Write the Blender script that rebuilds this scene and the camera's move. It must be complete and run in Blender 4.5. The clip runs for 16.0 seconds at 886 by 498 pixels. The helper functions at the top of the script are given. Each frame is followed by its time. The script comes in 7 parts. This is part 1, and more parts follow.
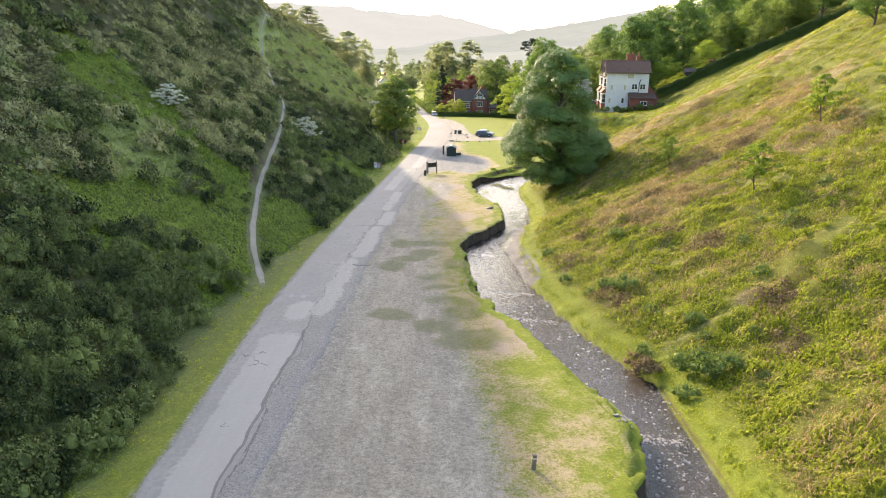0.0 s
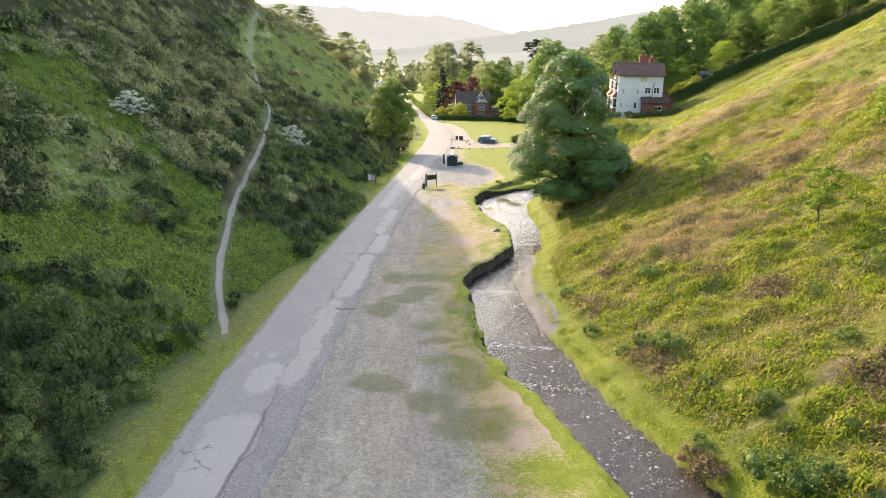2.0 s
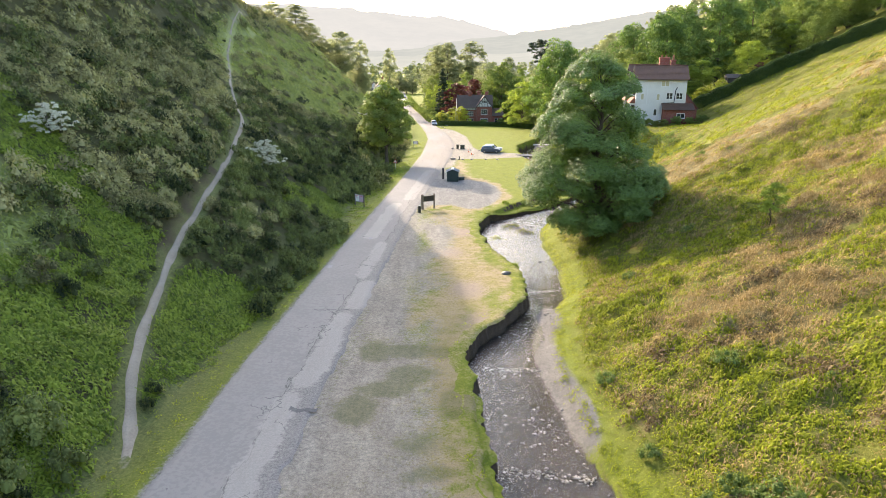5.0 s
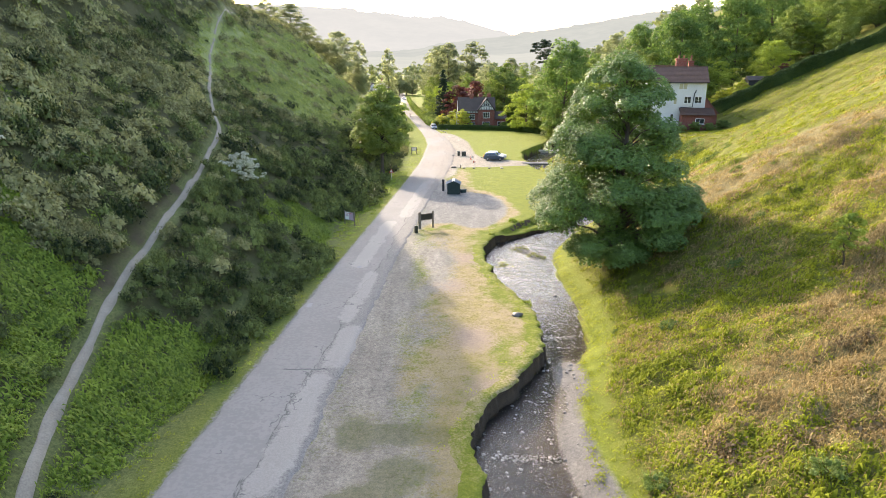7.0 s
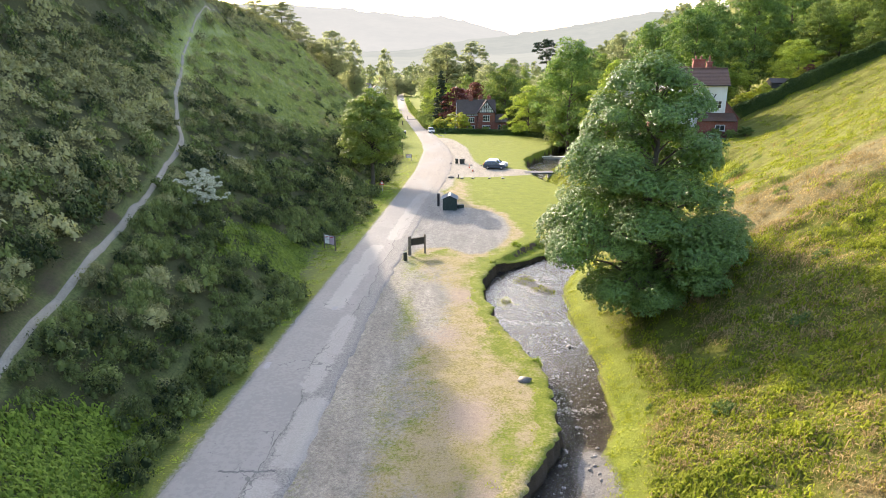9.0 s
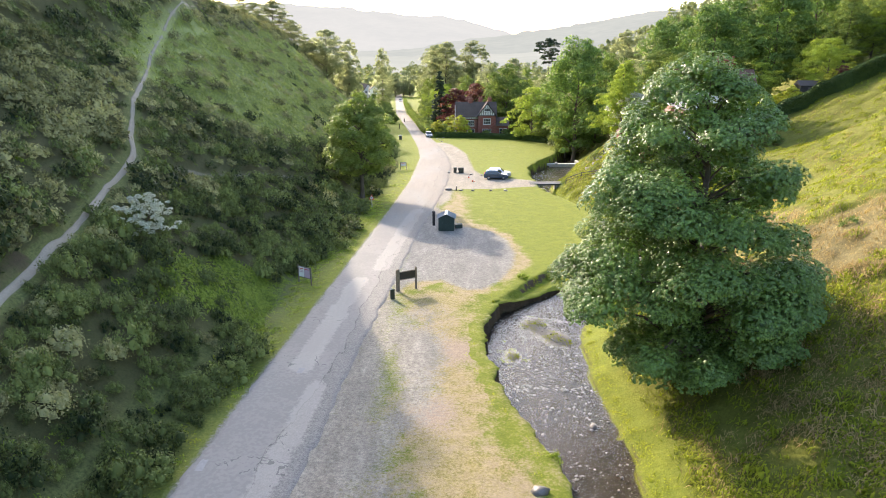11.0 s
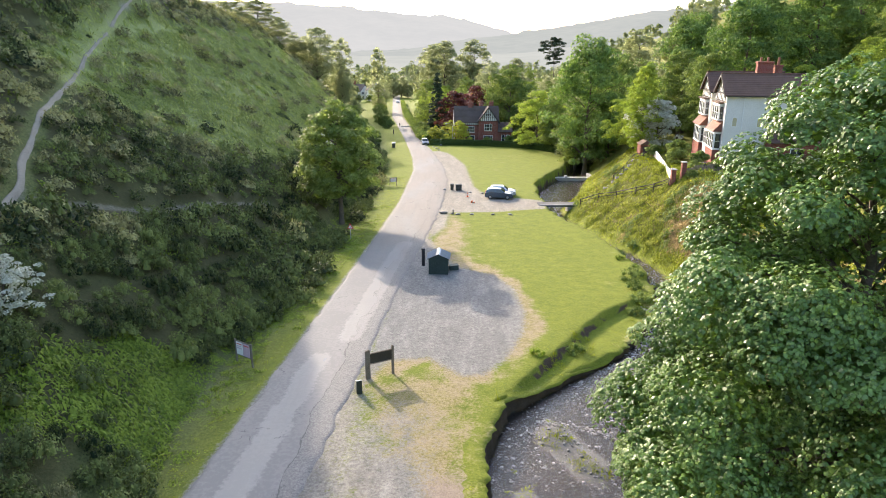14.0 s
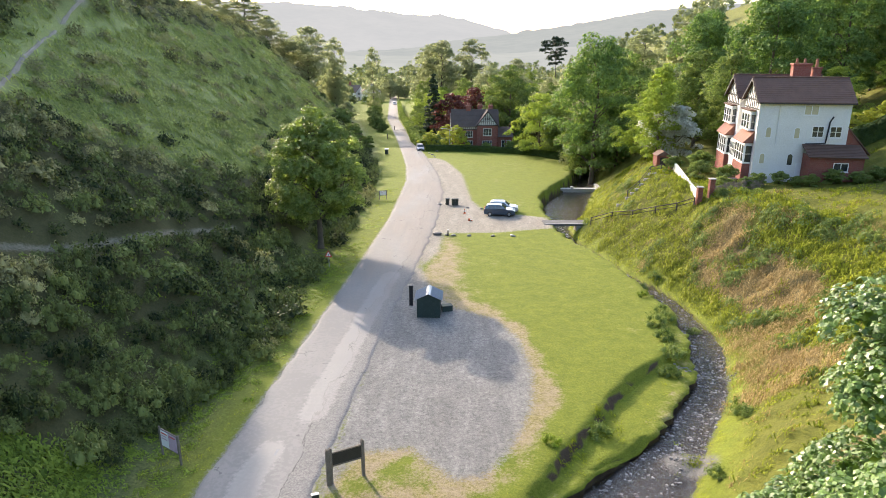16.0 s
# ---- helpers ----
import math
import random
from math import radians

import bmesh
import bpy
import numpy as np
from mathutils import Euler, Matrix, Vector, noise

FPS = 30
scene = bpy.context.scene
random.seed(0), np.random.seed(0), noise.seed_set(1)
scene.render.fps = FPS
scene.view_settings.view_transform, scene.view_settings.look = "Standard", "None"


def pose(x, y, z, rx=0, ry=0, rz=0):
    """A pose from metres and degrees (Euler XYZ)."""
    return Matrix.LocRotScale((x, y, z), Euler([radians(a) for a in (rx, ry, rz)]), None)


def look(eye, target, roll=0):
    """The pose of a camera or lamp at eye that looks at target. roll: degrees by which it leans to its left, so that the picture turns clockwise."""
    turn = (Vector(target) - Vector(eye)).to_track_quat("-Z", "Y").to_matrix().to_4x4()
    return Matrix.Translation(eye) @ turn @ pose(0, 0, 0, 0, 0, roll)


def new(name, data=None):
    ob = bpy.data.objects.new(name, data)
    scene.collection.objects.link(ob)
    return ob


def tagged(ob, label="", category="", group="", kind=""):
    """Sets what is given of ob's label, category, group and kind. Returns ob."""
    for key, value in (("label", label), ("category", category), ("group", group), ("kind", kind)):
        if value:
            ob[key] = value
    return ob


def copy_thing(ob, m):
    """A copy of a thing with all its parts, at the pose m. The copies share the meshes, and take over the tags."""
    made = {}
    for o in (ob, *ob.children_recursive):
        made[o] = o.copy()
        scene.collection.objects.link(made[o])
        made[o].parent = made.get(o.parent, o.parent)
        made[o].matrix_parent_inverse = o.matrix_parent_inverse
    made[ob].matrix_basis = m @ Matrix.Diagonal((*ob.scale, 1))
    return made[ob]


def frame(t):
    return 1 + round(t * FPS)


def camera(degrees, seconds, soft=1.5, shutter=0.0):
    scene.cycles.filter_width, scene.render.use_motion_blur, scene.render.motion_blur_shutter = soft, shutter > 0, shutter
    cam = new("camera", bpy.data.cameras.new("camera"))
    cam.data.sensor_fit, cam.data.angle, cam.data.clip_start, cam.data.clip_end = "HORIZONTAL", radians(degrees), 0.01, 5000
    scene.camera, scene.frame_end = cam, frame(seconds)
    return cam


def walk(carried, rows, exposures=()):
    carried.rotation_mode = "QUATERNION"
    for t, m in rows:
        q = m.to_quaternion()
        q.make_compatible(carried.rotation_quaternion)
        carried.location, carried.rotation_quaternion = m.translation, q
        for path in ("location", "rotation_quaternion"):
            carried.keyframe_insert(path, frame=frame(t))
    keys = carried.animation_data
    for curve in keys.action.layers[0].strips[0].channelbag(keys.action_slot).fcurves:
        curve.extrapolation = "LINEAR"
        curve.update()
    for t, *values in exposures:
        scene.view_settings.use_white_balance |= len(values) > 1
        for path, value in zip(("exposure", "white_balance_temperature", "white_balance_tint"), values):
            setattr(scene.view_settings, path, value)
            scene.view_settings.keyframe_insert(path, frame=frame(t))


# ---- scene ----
cam = camera(68.0, 16.0, soft=0.4)
METRES, EYE, TILT, LEAN, TURN = 93.0, 22.0, -17.2, 0.0, 0.0
ROWS = [
    (0.0, 0.0, 0.0, 0.0, -0.0, -0.0, 0.0),
    (0.5, 0.0001, 0.0266, 0.0084, 0.01, 0.01, -0.02),
    (1.0, 0.0003, 0.0532, 0.017, 0.02, 0.03, -0.03),
    (1.5, 0.0004, 0.0799, 0.0253, 0.03, 0.05, -0.04),
    (2.0, 0.0005, 0.1064, 0.0338, 0.05, 0.06, -0.02),
    (2.5, 0.001, 0.133, 0.0421, 0.07, 0.09, -0.02),
    (3.0, 0.0017, 0.159, 0.0503, 0.08, 0.11, -0.01),
    (3.5, 0.0027, 0.1846, 0.0579, 0.11, 0.12, 0.0),
    (4.0, 0.0033, 0.21, 0.0657, 0.12, 0.12, -0.01),
    (6.5, 0.0039, 0.3388, 0.1049, 0.17, 0.16, -0.02),
    (7.0, 0.0044, 0.3658, 0.1131, 0.19, 0.17, 0.0),
    (7.5, 0.0057, 0.3934, 0.1214, 0.2, 0.17, 0.02),
    (8.0, 0.0078, 0.4214, 0.1299, 0.21, 0.17, 0.03),
    (8.5, 0.0101, 0.4496, 0.1386, 0.21, 0.17, 0.01),
    (11.0, 0.0175, 0.5919, 0.1829, 0.22, 0.12, 0.02),
    (11.5, 0.0191, 0.6205, 0.1915, 0.23, 0.12, 0.03),
    (12.0, 0.0207, 0.6491, 0.2004, 0.24, 0.1, 0.03),
    (12.5, 0.0224, 0.678, 0.2092, 0.25, 0.1, 0.05),
    (13.0, 0.0242, 0.7067, 0.2181, 0.27, 0.09, 0.01),
    (13.5, 0.0255, 0.7353, 0.2269, 0.25, 0.09, -0.04),
    (14.0, 0.027, 0.7641, 0.236, 0.27, 0.08, -0.07),
    (14.5, 0.0286, 0.793, 0.2449, 0.28, 0.08, -0.06),
    (15.0, 0.03, 0.8218, 0.2538, 0.28, 0.08, -0.07),
    (15.5, 0.0319, 0.8507, 0.2628, 0.27, 0.07, -0.09),
    (16.0, 0.0337, 0.8793, 0.2717, 0.18, 0.06, -0.05),
]
walk(cam, [(t, pose(0, 0, EYE, TILT, LEAN, TURN) @ pose(METRES * x, METRES * y, METRES * z, 90 + pitch, roll, yaw)) for t, x, y, z, yaw, pitch, roll in ROWS],
     exposures=((0.0, 2.12, 6950, 14), (7.0, 2.12, 6750, 14), (11.0, 2.12, 6550, 14), (16.0, 1.86, 6400, 14)))


# ---- daylight: low sun ahead and to the side, clear hazy sky ----
SUN_AZ, SUN_EL = 30.0, 22.0
world = bpy.data.worlds.new("sky")
scene.world = world
world.use_nodes = True
wn = world.node_tree
sky = wn.nodes.new("ShaderNodeTexSky")
sky.sky_type = "NISHITA"
sky.sun_disc = False
sky.sun_elevation = radians(SUN_EL)
sky.sun_rotation = radians(-SUN_AZ)
sky.air_density, sky.dust_density, sky.ozone_density = 1.0, 2.5, 1.0
wn.links.new(sky.outputs[0], wn.nodes["Background"].inputs[0])
wn.nodes["Background"].inputs[1].default_value = 0.15
sun = new("sun", bpy.data.lights.new("sun", "SUN"))
sun.data.energy, sun.data.angle, sun.data.color = 2.05, radians(0.6), (1.0, 0.86, 0.66)
ce, se = math.cos(radians(SUN_EL)), math.sin(radians(SUN_EL))
sun.matrix_world = look((-300 * ce * math.sin(radians(SUN_AZ)), 300 * ce * math.cos(radians(SUN_AZ)), 300 * se), (0, 0, 0))


# ---- the lie of the land ----
def hash2(i, j, seed):
    n = (i.astype(np.int64) * 374761393 + j.astype(np.int64) * 668265263 + seed * 1442695041) & 0x7FFFFFFF
    n = ((n ^ (n >> 13)) * 1274126177) & 0x7FFFFFFF
    return ((n ^ (n >> 16)) & 0xFFFF) / 65535.0


def vnoise(x, y, seed=0):
    """Smooth value noise in 0..1."""
    x, y = np.asarray(x, float), np.asarray(y, float)
    i, j = np.floor(x), np.floor(y)
    u, v = x - i, y - j
    u, v = u * u * (3 - 2 * u), v * v * (3 - 2 * v)
    a, b = hash2(i, j, seed), hash2(i + 1, j, seed)
    c, d = hash2(i, j + 1, seed), hash2(i + 1, j + 1, seed)
    return (a * (1 - u) + b * u) * (1 - v) + (c * (1 - u) + d * u) * v


def fbm(x, y, seed=0, octaves=4):
    total, amp, s = 0, 0.5, 0
    for k in range(octaves):
        total, s = total + amp * vnoise(x * 2 ** k + 17.3 * k, y * 2 ** k - 9.1 * k, seed + k), s + amp
        amp *= 0.5
    return total / s


def step(a, b, x):
    t = np.clip((x - a) / (b - a), 0, 1)
    return t * t * (3 - 2 * t)


def line(y, pairs):
    """A smooth line x(y) through pairs of (y, x)."""
    py, px = zip(*pairs)
    return sum(np.interp(np.asarray(y, float) + o, py, px) for o in (-1.2, -0.4, 0.4, 1.2)) / 4


ROAD_L = ((-60, -13.2), (24, -13.5), (47, -13.8), (65, -13.0), (94, -11.0), (121, -8.8), (149, -6.6), (176, -4.8),
          (208, -4.2), (228, -5.4), (250, -7.6), (294, -12.5), (365, -21), (509, -32), (900, -60))
ROAD_R = ((-60, -8.4), (24, -8.2), (44, -7.6), (55, -7.2), (75, -6.2), (99, -4.7), (121, -2.9), (137, -1.6), (153, 0.3),
          (171, 2.0), (196, 3.0), (215, 2.0), (240, -0.9), (277, -6.2), (294, -8.5), (365, -16.5), (509, -27.5), (900, -55))
BANK_L = ((-60, 6), (24, 8.1), (27, 9.4), (30, 9.8), (34.6, 8.5), (40.8, 6.4), (47, 3.9), (53.6, 2.4), (62.5, 2.0), (65.3, 1.3),
          (67.5, 1.4), (70.5, 2.7), (75, 5.6), (78.2, 7.0), (82, 7.5), (87, 7.2), (92.7, 5.4), (98, 4.6), (103, 4.3), (107, 4.5), (110, 5.6),
          (112.6, 7.3), (115.8, 10.8), (118.4, 14.0), (123.4, 18.0), (128, 20.6), (134, 22.5), (140, 23.2), (147.5, 22.5),
          (158, 20.8), (164, 18.9), (170, 18.1), (176, 18.2), (186, 18.3), (193, 19), (201, 22), (211, 27), (240, 36), (300, 50), (900, 120))
STREAM_R = ((-60, 11), (25, 13.0), (31, 13.3), (35.8, 13.3), (39.3, 11.8), (47, 9.4), (56.5, 7.7), (64, 7.2), (70.6, 8.0),
            (77.3, 9.4), (80.3, 10.8), (88.8, 11.8), (99, 11.4), (106, 12.2), (112, 14.5), (119.8, 18.8), (126, 22.6), (134, 25.3), (140, 25.5),
            (147, 24.8), (153, 22.9), (162, 21.3), (169, 19.9), (177, 20.6), (186, 24.5), (199, 28.2), (207, 30.5), (240, 40), (300, 55), (900, 125))
TOE_L = ((-60, -17), (24, -17.5), (34, -17.2), (46, -17.5), (54, -16.5), (70, -15.5), (97, -13.6), (118, -13.2), (135, -12), (150, -12.4),
         (170, -11.5), (190, -11), (215, -13), (240, -15), (270, -19), (300, -25), (350, -34), (420, -75), (900, -300))

SHELF = ((-60, 60), (108, 40), (111, 5.6), (113.7, 7.5), (117.2, 9.8), (120.9, 12.2), (123.8, 14.1), (127.5, 16.5), (129, 18.6), (132, 22), (134, 40), (900, 60))
BARS = ((9.1, 108.6, 1.3, 1.8, 0.42), (6.6, 102.4, 0.8, 1.3, 0.34), (10.5, 105.6, 1.2, 1.6, 0.36), (13.1, 121.0, 1.0, 1.6, 0.4), (10.4, 117.6, 1.0, 1.0, 0.36), (8.9, 75.5, 1.0, 3.4, 0.45), (7.6, 67, 0.9, 5.0, 0.45), (8.3, 59, 0.8, 3.5, 0.40), (17.0, 117.5, 1.5, 1.3, 0.4))


# patches of dead bracken on the right slope: x, y, half widths, then the same for brown heath
TAN = ((30, 102, 5, 7), (38, 102, 6, 5), (36.5, 86, 5, 4), (44, 85, 7, 5), (36, 66, 6, 4), (25, 72, 4, 3), (33, 75, 6, 4), (52, 106, 5, 6), (19, 66, 4, 4.5), (22.7, 62.7, 4, 3.5),
       (21, 51, 1.6, 1.2), (21.8, 41, 1.6, 1.2), (24, 33, 2.4, 2.0), (29, 114, 3, 5), (22, 106, 3, 8), (60, 120, 6, 8), (30.6, 144.5, 3.0, 7.0), (31, 137, 2.5, 3.5), (27, 127, 2, 3))
BROWN = ((13.2, 48.0, 1.6, 1.6), (13.2, 63.1, 1.2, 2.2), (11.2, 58, 0.9, 2.0), (19.4, 55.9, 1.2, 1.0), (21.1, 51, 1.4, 1.0), (17.2, 61.5, 2.5, 1.0), (21.4, 40.7, 1.5, 1.5), (22, 67, 2.5, 1.0), (28, 71, 3, 0.9), (33, 73, 3, 1.0), (13.2, 38.0, 1.0, 1.0), (20.5, 36, 1.6, 1.2))
TRACK = ((13.2, 39.0), (15.2, 39.6), (16.4, 40.0), (17.7, 40.3), (18.7, 40.8), (20.1, 41.4), (21.5, 42.2), (25, 44), (30, 47))


def share_of(spots, x, y, seed, grow=0.25):
    w = -9.0
    for a, b, p, q in spots:
        w = np.maximum(w, 1.0 + grow - np.hypot((x - a) / p, (y - b) / q))
    w = w + 1.5 * (fbm(x * 0.30, y * 0.42, seed, 4) - 0.5)
    return step(0.0, 0.55, w)


def road_z(y):
    y = np.asarray(y, float)
    return 4 - 0.03 * np.minimum(y, 520) - 0.012 * np.clip(y - 520, 0, 600)


def soft(d, w):
    return 0.5 * (d + np.sqrt(d * d + w * w)) - 0.5 * w * np.exp(-np.abs(d) / w)


def height(x, y, rough=True):
    x, y = np.asarray(x, float), np.asarray(y, float)
    base = road_z(y)
    jit = 0.5 * (fbm(x * 0.0 + 3, y * 0.55, 5) - 0.5) * 2 + 0.35 * (vnoise(y * 1.9, x * 0.3, 8) - 0.5)
    near = step(330, 230, y)
    bank, right = line(y, BANK_L) + jit * near, line(y, STREAM_R) - 0.5 * jit * near
    # the left hill
    d = soft(line(y, TOE_L) - x, 1.6)
    sl = np.interp(y, (20, 60, 85, 118, 150, 200, 230, 260, 330, 390), (0.56, 0.58, 0.70, 0.735, 0.72, 0.79, 0.9, 0.98, 0.98, 0.7))
    # crest and steep, partly out of view, are shaped to shade the road
    crest = np.interp(y, (20, 100, 150, 172, 180, 200, 225, 250, 330, 400), (66, 64, 59, 55.5, 54.3, 43.9, 34.8, 31.5, 30, 18))
    steep = np.interp(y, (40, 90, 185, 215), (0.85, 1.1, 1.15, 0.0)) * soft(d - 34, 6) * step(20, 34, d)
    left = crest - soft(crest - d * sl - steep, 5)
    # the right hill, with the terrace of the white house
    e = soft(x - right - 0.6, 1.2)
    sr = np.interp(y, (20, 60, 85, 120, 150), (0.40, 0.42, 0.50, 0.54, 0.54))
    plain = e * sr
    terrace = np.minimum(e * 0.78, 8.1) + 0.07 * np.clip(e - 10.4, 0, 19) + 0.5 * np.clip(e - 29, 0, 999)
    w = step(136, 152, y) * step(330, 235, y)
    rise = plain * (1 - w) + terrace * w
    rise = np.where(rise > 55, 55 + 25 * (1 - np.exp(-(rise - 55) / 25)), rise)
    rise = rise * step(1500, 500, y)
    # the stream bed between its banks
    cut = step(-0.12, 0.32, x - bank)
    lip = 0.55 * step(-0.2, 0.9, x - right)
    # a grassy shelf under the cut bank, and low gravel bars in the bed
    u = line(y, SHELF)
    shelf = 0.62 * step(-0.1, 0.35, x - u - 0.5 * jit) * step(111, 114.5, y) * step(133, 129, y) * (1 - cut)
    bars = sum(h * np.exp(-((x - a) / p) ** 2 - ((y - b) / q) ** 2) for a, b, p, q, h in BARS) * cut
    z = base + left + rise - shelf + bars - (1.3 + 0.02 * np.clip(y - 150, 0, 40) + 0.25 * step(176, 184, y) * step(210, 204, y)) * cut + lip * cut
    if rough:
        hill = step(0.3, 4, d) + step(0.8, 4.5, e)
        z = z + hill * (1.1 * (fbm(x * 0.09, y * 0.09, 21) - 0.5) + 0.55 * (fbm(x * 0.5, y * 0.5, 25, 3) - 0.5))
        z = z + 0.42 * step(2.5, 5.0, e) * (np.abs(vnoise(x * 0.62, y * 0.55, 27) - 0.5) * 2 - 0.4 + 0.5 * (vnoise(x * 1.3, y * 1.2, 28) - 0.5))
        z = z + 0.10 * (fbm(x * 0.35, y * 0.35, 31, 3) - 0.5)
        bed = step(0.2, 0.8, x - bank) * step(0.5, -0.3, x - right)
        z = z + bed * 0.34 * (fbm(x * 0.7, y * 0.45, 41, 3) - 0.52)
    return z


# ---- materials ----
def node(nt, kind, x=0, **props):
    n = nt.nodes.new(kind)
    for key, value in props.items():
        if key == "op":
            n.operation = value
        elif key == "blend":
            n.data_type, n.blend_type = "RGBA", value
    return n


def noise_of(nt, vec, scale, detail=6.0, rough=0.6):
    n = nt.nodes.new("ShaderNodeTexNoise")
    n.inputs["Scale"].default_value, n.inputs["Detail"].default_value, n.inputs["Roughness"].default_value = scale, detail, rough
    nt.links.new(vec, n.inputs["Vector"])
    return n.outputs["Fac"]


def ramp_of(nt, fac, stops):
    n = nt.nodes.new("ShaderNodeValToRGB")
    el = n.color_ramp.elements
    while len(el) < len(stops):
        el.new(0.5)
    for e, (p, c) in zip(el, stops):
        e.position, e.color = p, (*c, 1) if len(c) == 3 else c
    nt.links.new(fac, n.inputs[0])
    return n.outputs[0]


def mix_of(nt, fac, a, b, blend="MIX"):
    n = nt.nodes.new("ShaderNodeMix")
    n.data_type, n.blend_type = "RGBA", blend
    for value, i in ((fac, 0), (a, 6), (b, 7)):
        if isinstance(value, (int, float)):
            n.inputs[i].default_value = value
        elif isinstance(value, tuple):
            n.inputs[i].default_value = (*value, 1)
        else:
            nt.links.new(value, n.inputs[i])
    return n.outputs[2]


def math_of(nt, op, a, b=0.0, clamp=False):
    n = nt.nodes.new("ShaderNodeMath")
    n.operation, n.use_clamp = op, clamp
    for value, i in ((a, 0), (b, 1)):
        if isinstance(value, (int, float)):
            n.inputs[i].default_value = value
        else:
            nt.links.new(value, n.inputs[i])
    return n.outputs[0]


def bump_of(nt, height_out, strength, distance):
    n = nt.nodes.new("ShaderNodeBump")
    n.inputs["Strength"].default_value, n.inputs["Distance"].default_value = strength, distance
    nt.links.new(height_out, n.inputs["Height"])
    return n.outputs[0]


def start(name):
    m = bpy.data.materials.new(name)
    m.use_nodes = True
    nt = m.node_tree
    return m, nt, nt.nodes["Principled BSDF"]


def place_of(nt):
    return nt.nodes.new("ShaderNodeNewGeometry").outputs["Position"]


def local_of(nt):
    return nt.nodes.new("ShaderNodeTexCoord").outputs["Object"]


def plain(name, dark, light, scale=6.0, rough=0.7, metal=0.0, bump=0.3, depth=0.01, coarse=0.7, island=0.0):
    """A worn surface: two scales of colour and a fine relief, in the object's own metres."""
    m, nt, b = start(name)
    vec = local_of(nt)
    fine, big = noise_of(nt, vec, scale * 5), noise_of(nt, vec, scale * 0.35, 4)
    col = ramp_of(nt, fine, ((0.3, dark), (0.7, light)))
    col = mix_of(nt, coarse * 0.5, col, ramp_of(nt, big, ((0.35, dark), (0.65, light))))
    if island:
        g = nt.nodes.new("ShaderNodeNewGeometry").outputs["Random Per Island"]
        r = nt.nodes.new("ShaderNodeObjectInfo").outputs["Random"]
        k = math_of(nt, "FRACT", math_of(nt, "ADD", g, r))
        col = mix_of(nt, island, col, ramp_of(nt, k, ((0.0, tuple(c * 0.45 for c in dark)), (1.0, tuple(min(1, c * 1.5) for c in light)))))
    nt.links.new(col, b.inputs["Base Color"])
    b.inputs["Roughness"].default_value, b.inputs["Metallic"].default_value = rough, metal
    nt.links.new(bump_of(nt, fine, bump, depth), b.inputs["Normal"])
    return m


def leafy(name, dark, light, through_share=0.35, rough=0.5, spread=1.0, gloss=0.35, clumps=0.6, glow=(1.0, 1.0, 0.45), tone=0.0):
    """Foliage: colour by leaf and by plant, half of the light let through."""
    m, nt, b = start(name)
    geo = nt.nodes.new("ShaderNodeNewGeometry")
    rnd = nt.nodes.new("ShaderNodeObjectInfo").outputs["Random"]
    big = noise_of(nt, geo.outputs["Position"], 0.45, 3)
    k = math_of(nt, "ADD", math_of(nt, "MULTIPLY", geo.outputs["Random Per Island"], 0.55 * spread), math_of(nt, "MULTIPLY", big, clumps))
    k = math_of(nt, "ADD", k, math_of(nt, "MULTIPLY", math_of(nt, "SUBTRACT", rnd, 0.5), 0.35))
    if tone:
        k = math_of(nt, "ADD", k, math_of(nt, "MULTIPLY", math_of(nt, "SUBTRACT", attr(nt, "tone"), 0.5), tone))
    col = ramp_of(nt, k, ((0.15, dark), (0.85, light)))
    nt.links.new(col, b.inputs["Base Color"])
    b.inputs["Roughness"].default_value = rough
    b.inputs["Specular IOR Level"].default_value = gloss
    tr = nt.nodes.new("ShaderNodeBsdfTranslucent")
    nt.links.new(mix_of(nt, 1.0, col, glow, "MULTIPLY"), tr.inputs[0])
    mx = nt.nodes.new("ShaderNodeMixShader")
    mx.inputs[0].default_value = through_share
    nt.links.new(b.outputs[0], mx.inputs[1])
    nt.links.new(tr.outputs[0], mx.inputs[2])
    nt.links.new(mx.outputs[0], nt.nodes["Material Output"].inputs[0])
    return m


def attr(nt, name):
    n = nt.nodes.new("ShaderNodeAttribute")
    n.attribute_name = name
    return n.outputs["Fac"]


def ragged(nt, weight, grain, width=0.5, sharp=0.16):
    """A cover's weight, broken up by grain."""
    k = math_of(nt, "ADD", weight, math_of(nt, "MULTIPLY", math_of(nt, "SUBTRACT", grain, 0.5), width))
    n = nt.nodes.new("ShaderNodeMapRange")
    n.interpolation_type = "SMOOTHSTEP"
    n.inputs[1].default_value, n.inputs[2].default_value = 0.5 - sharp, 0.5 + sharp
    nt.links.new(k, n.inputs[0])
    return n.outputs[0]


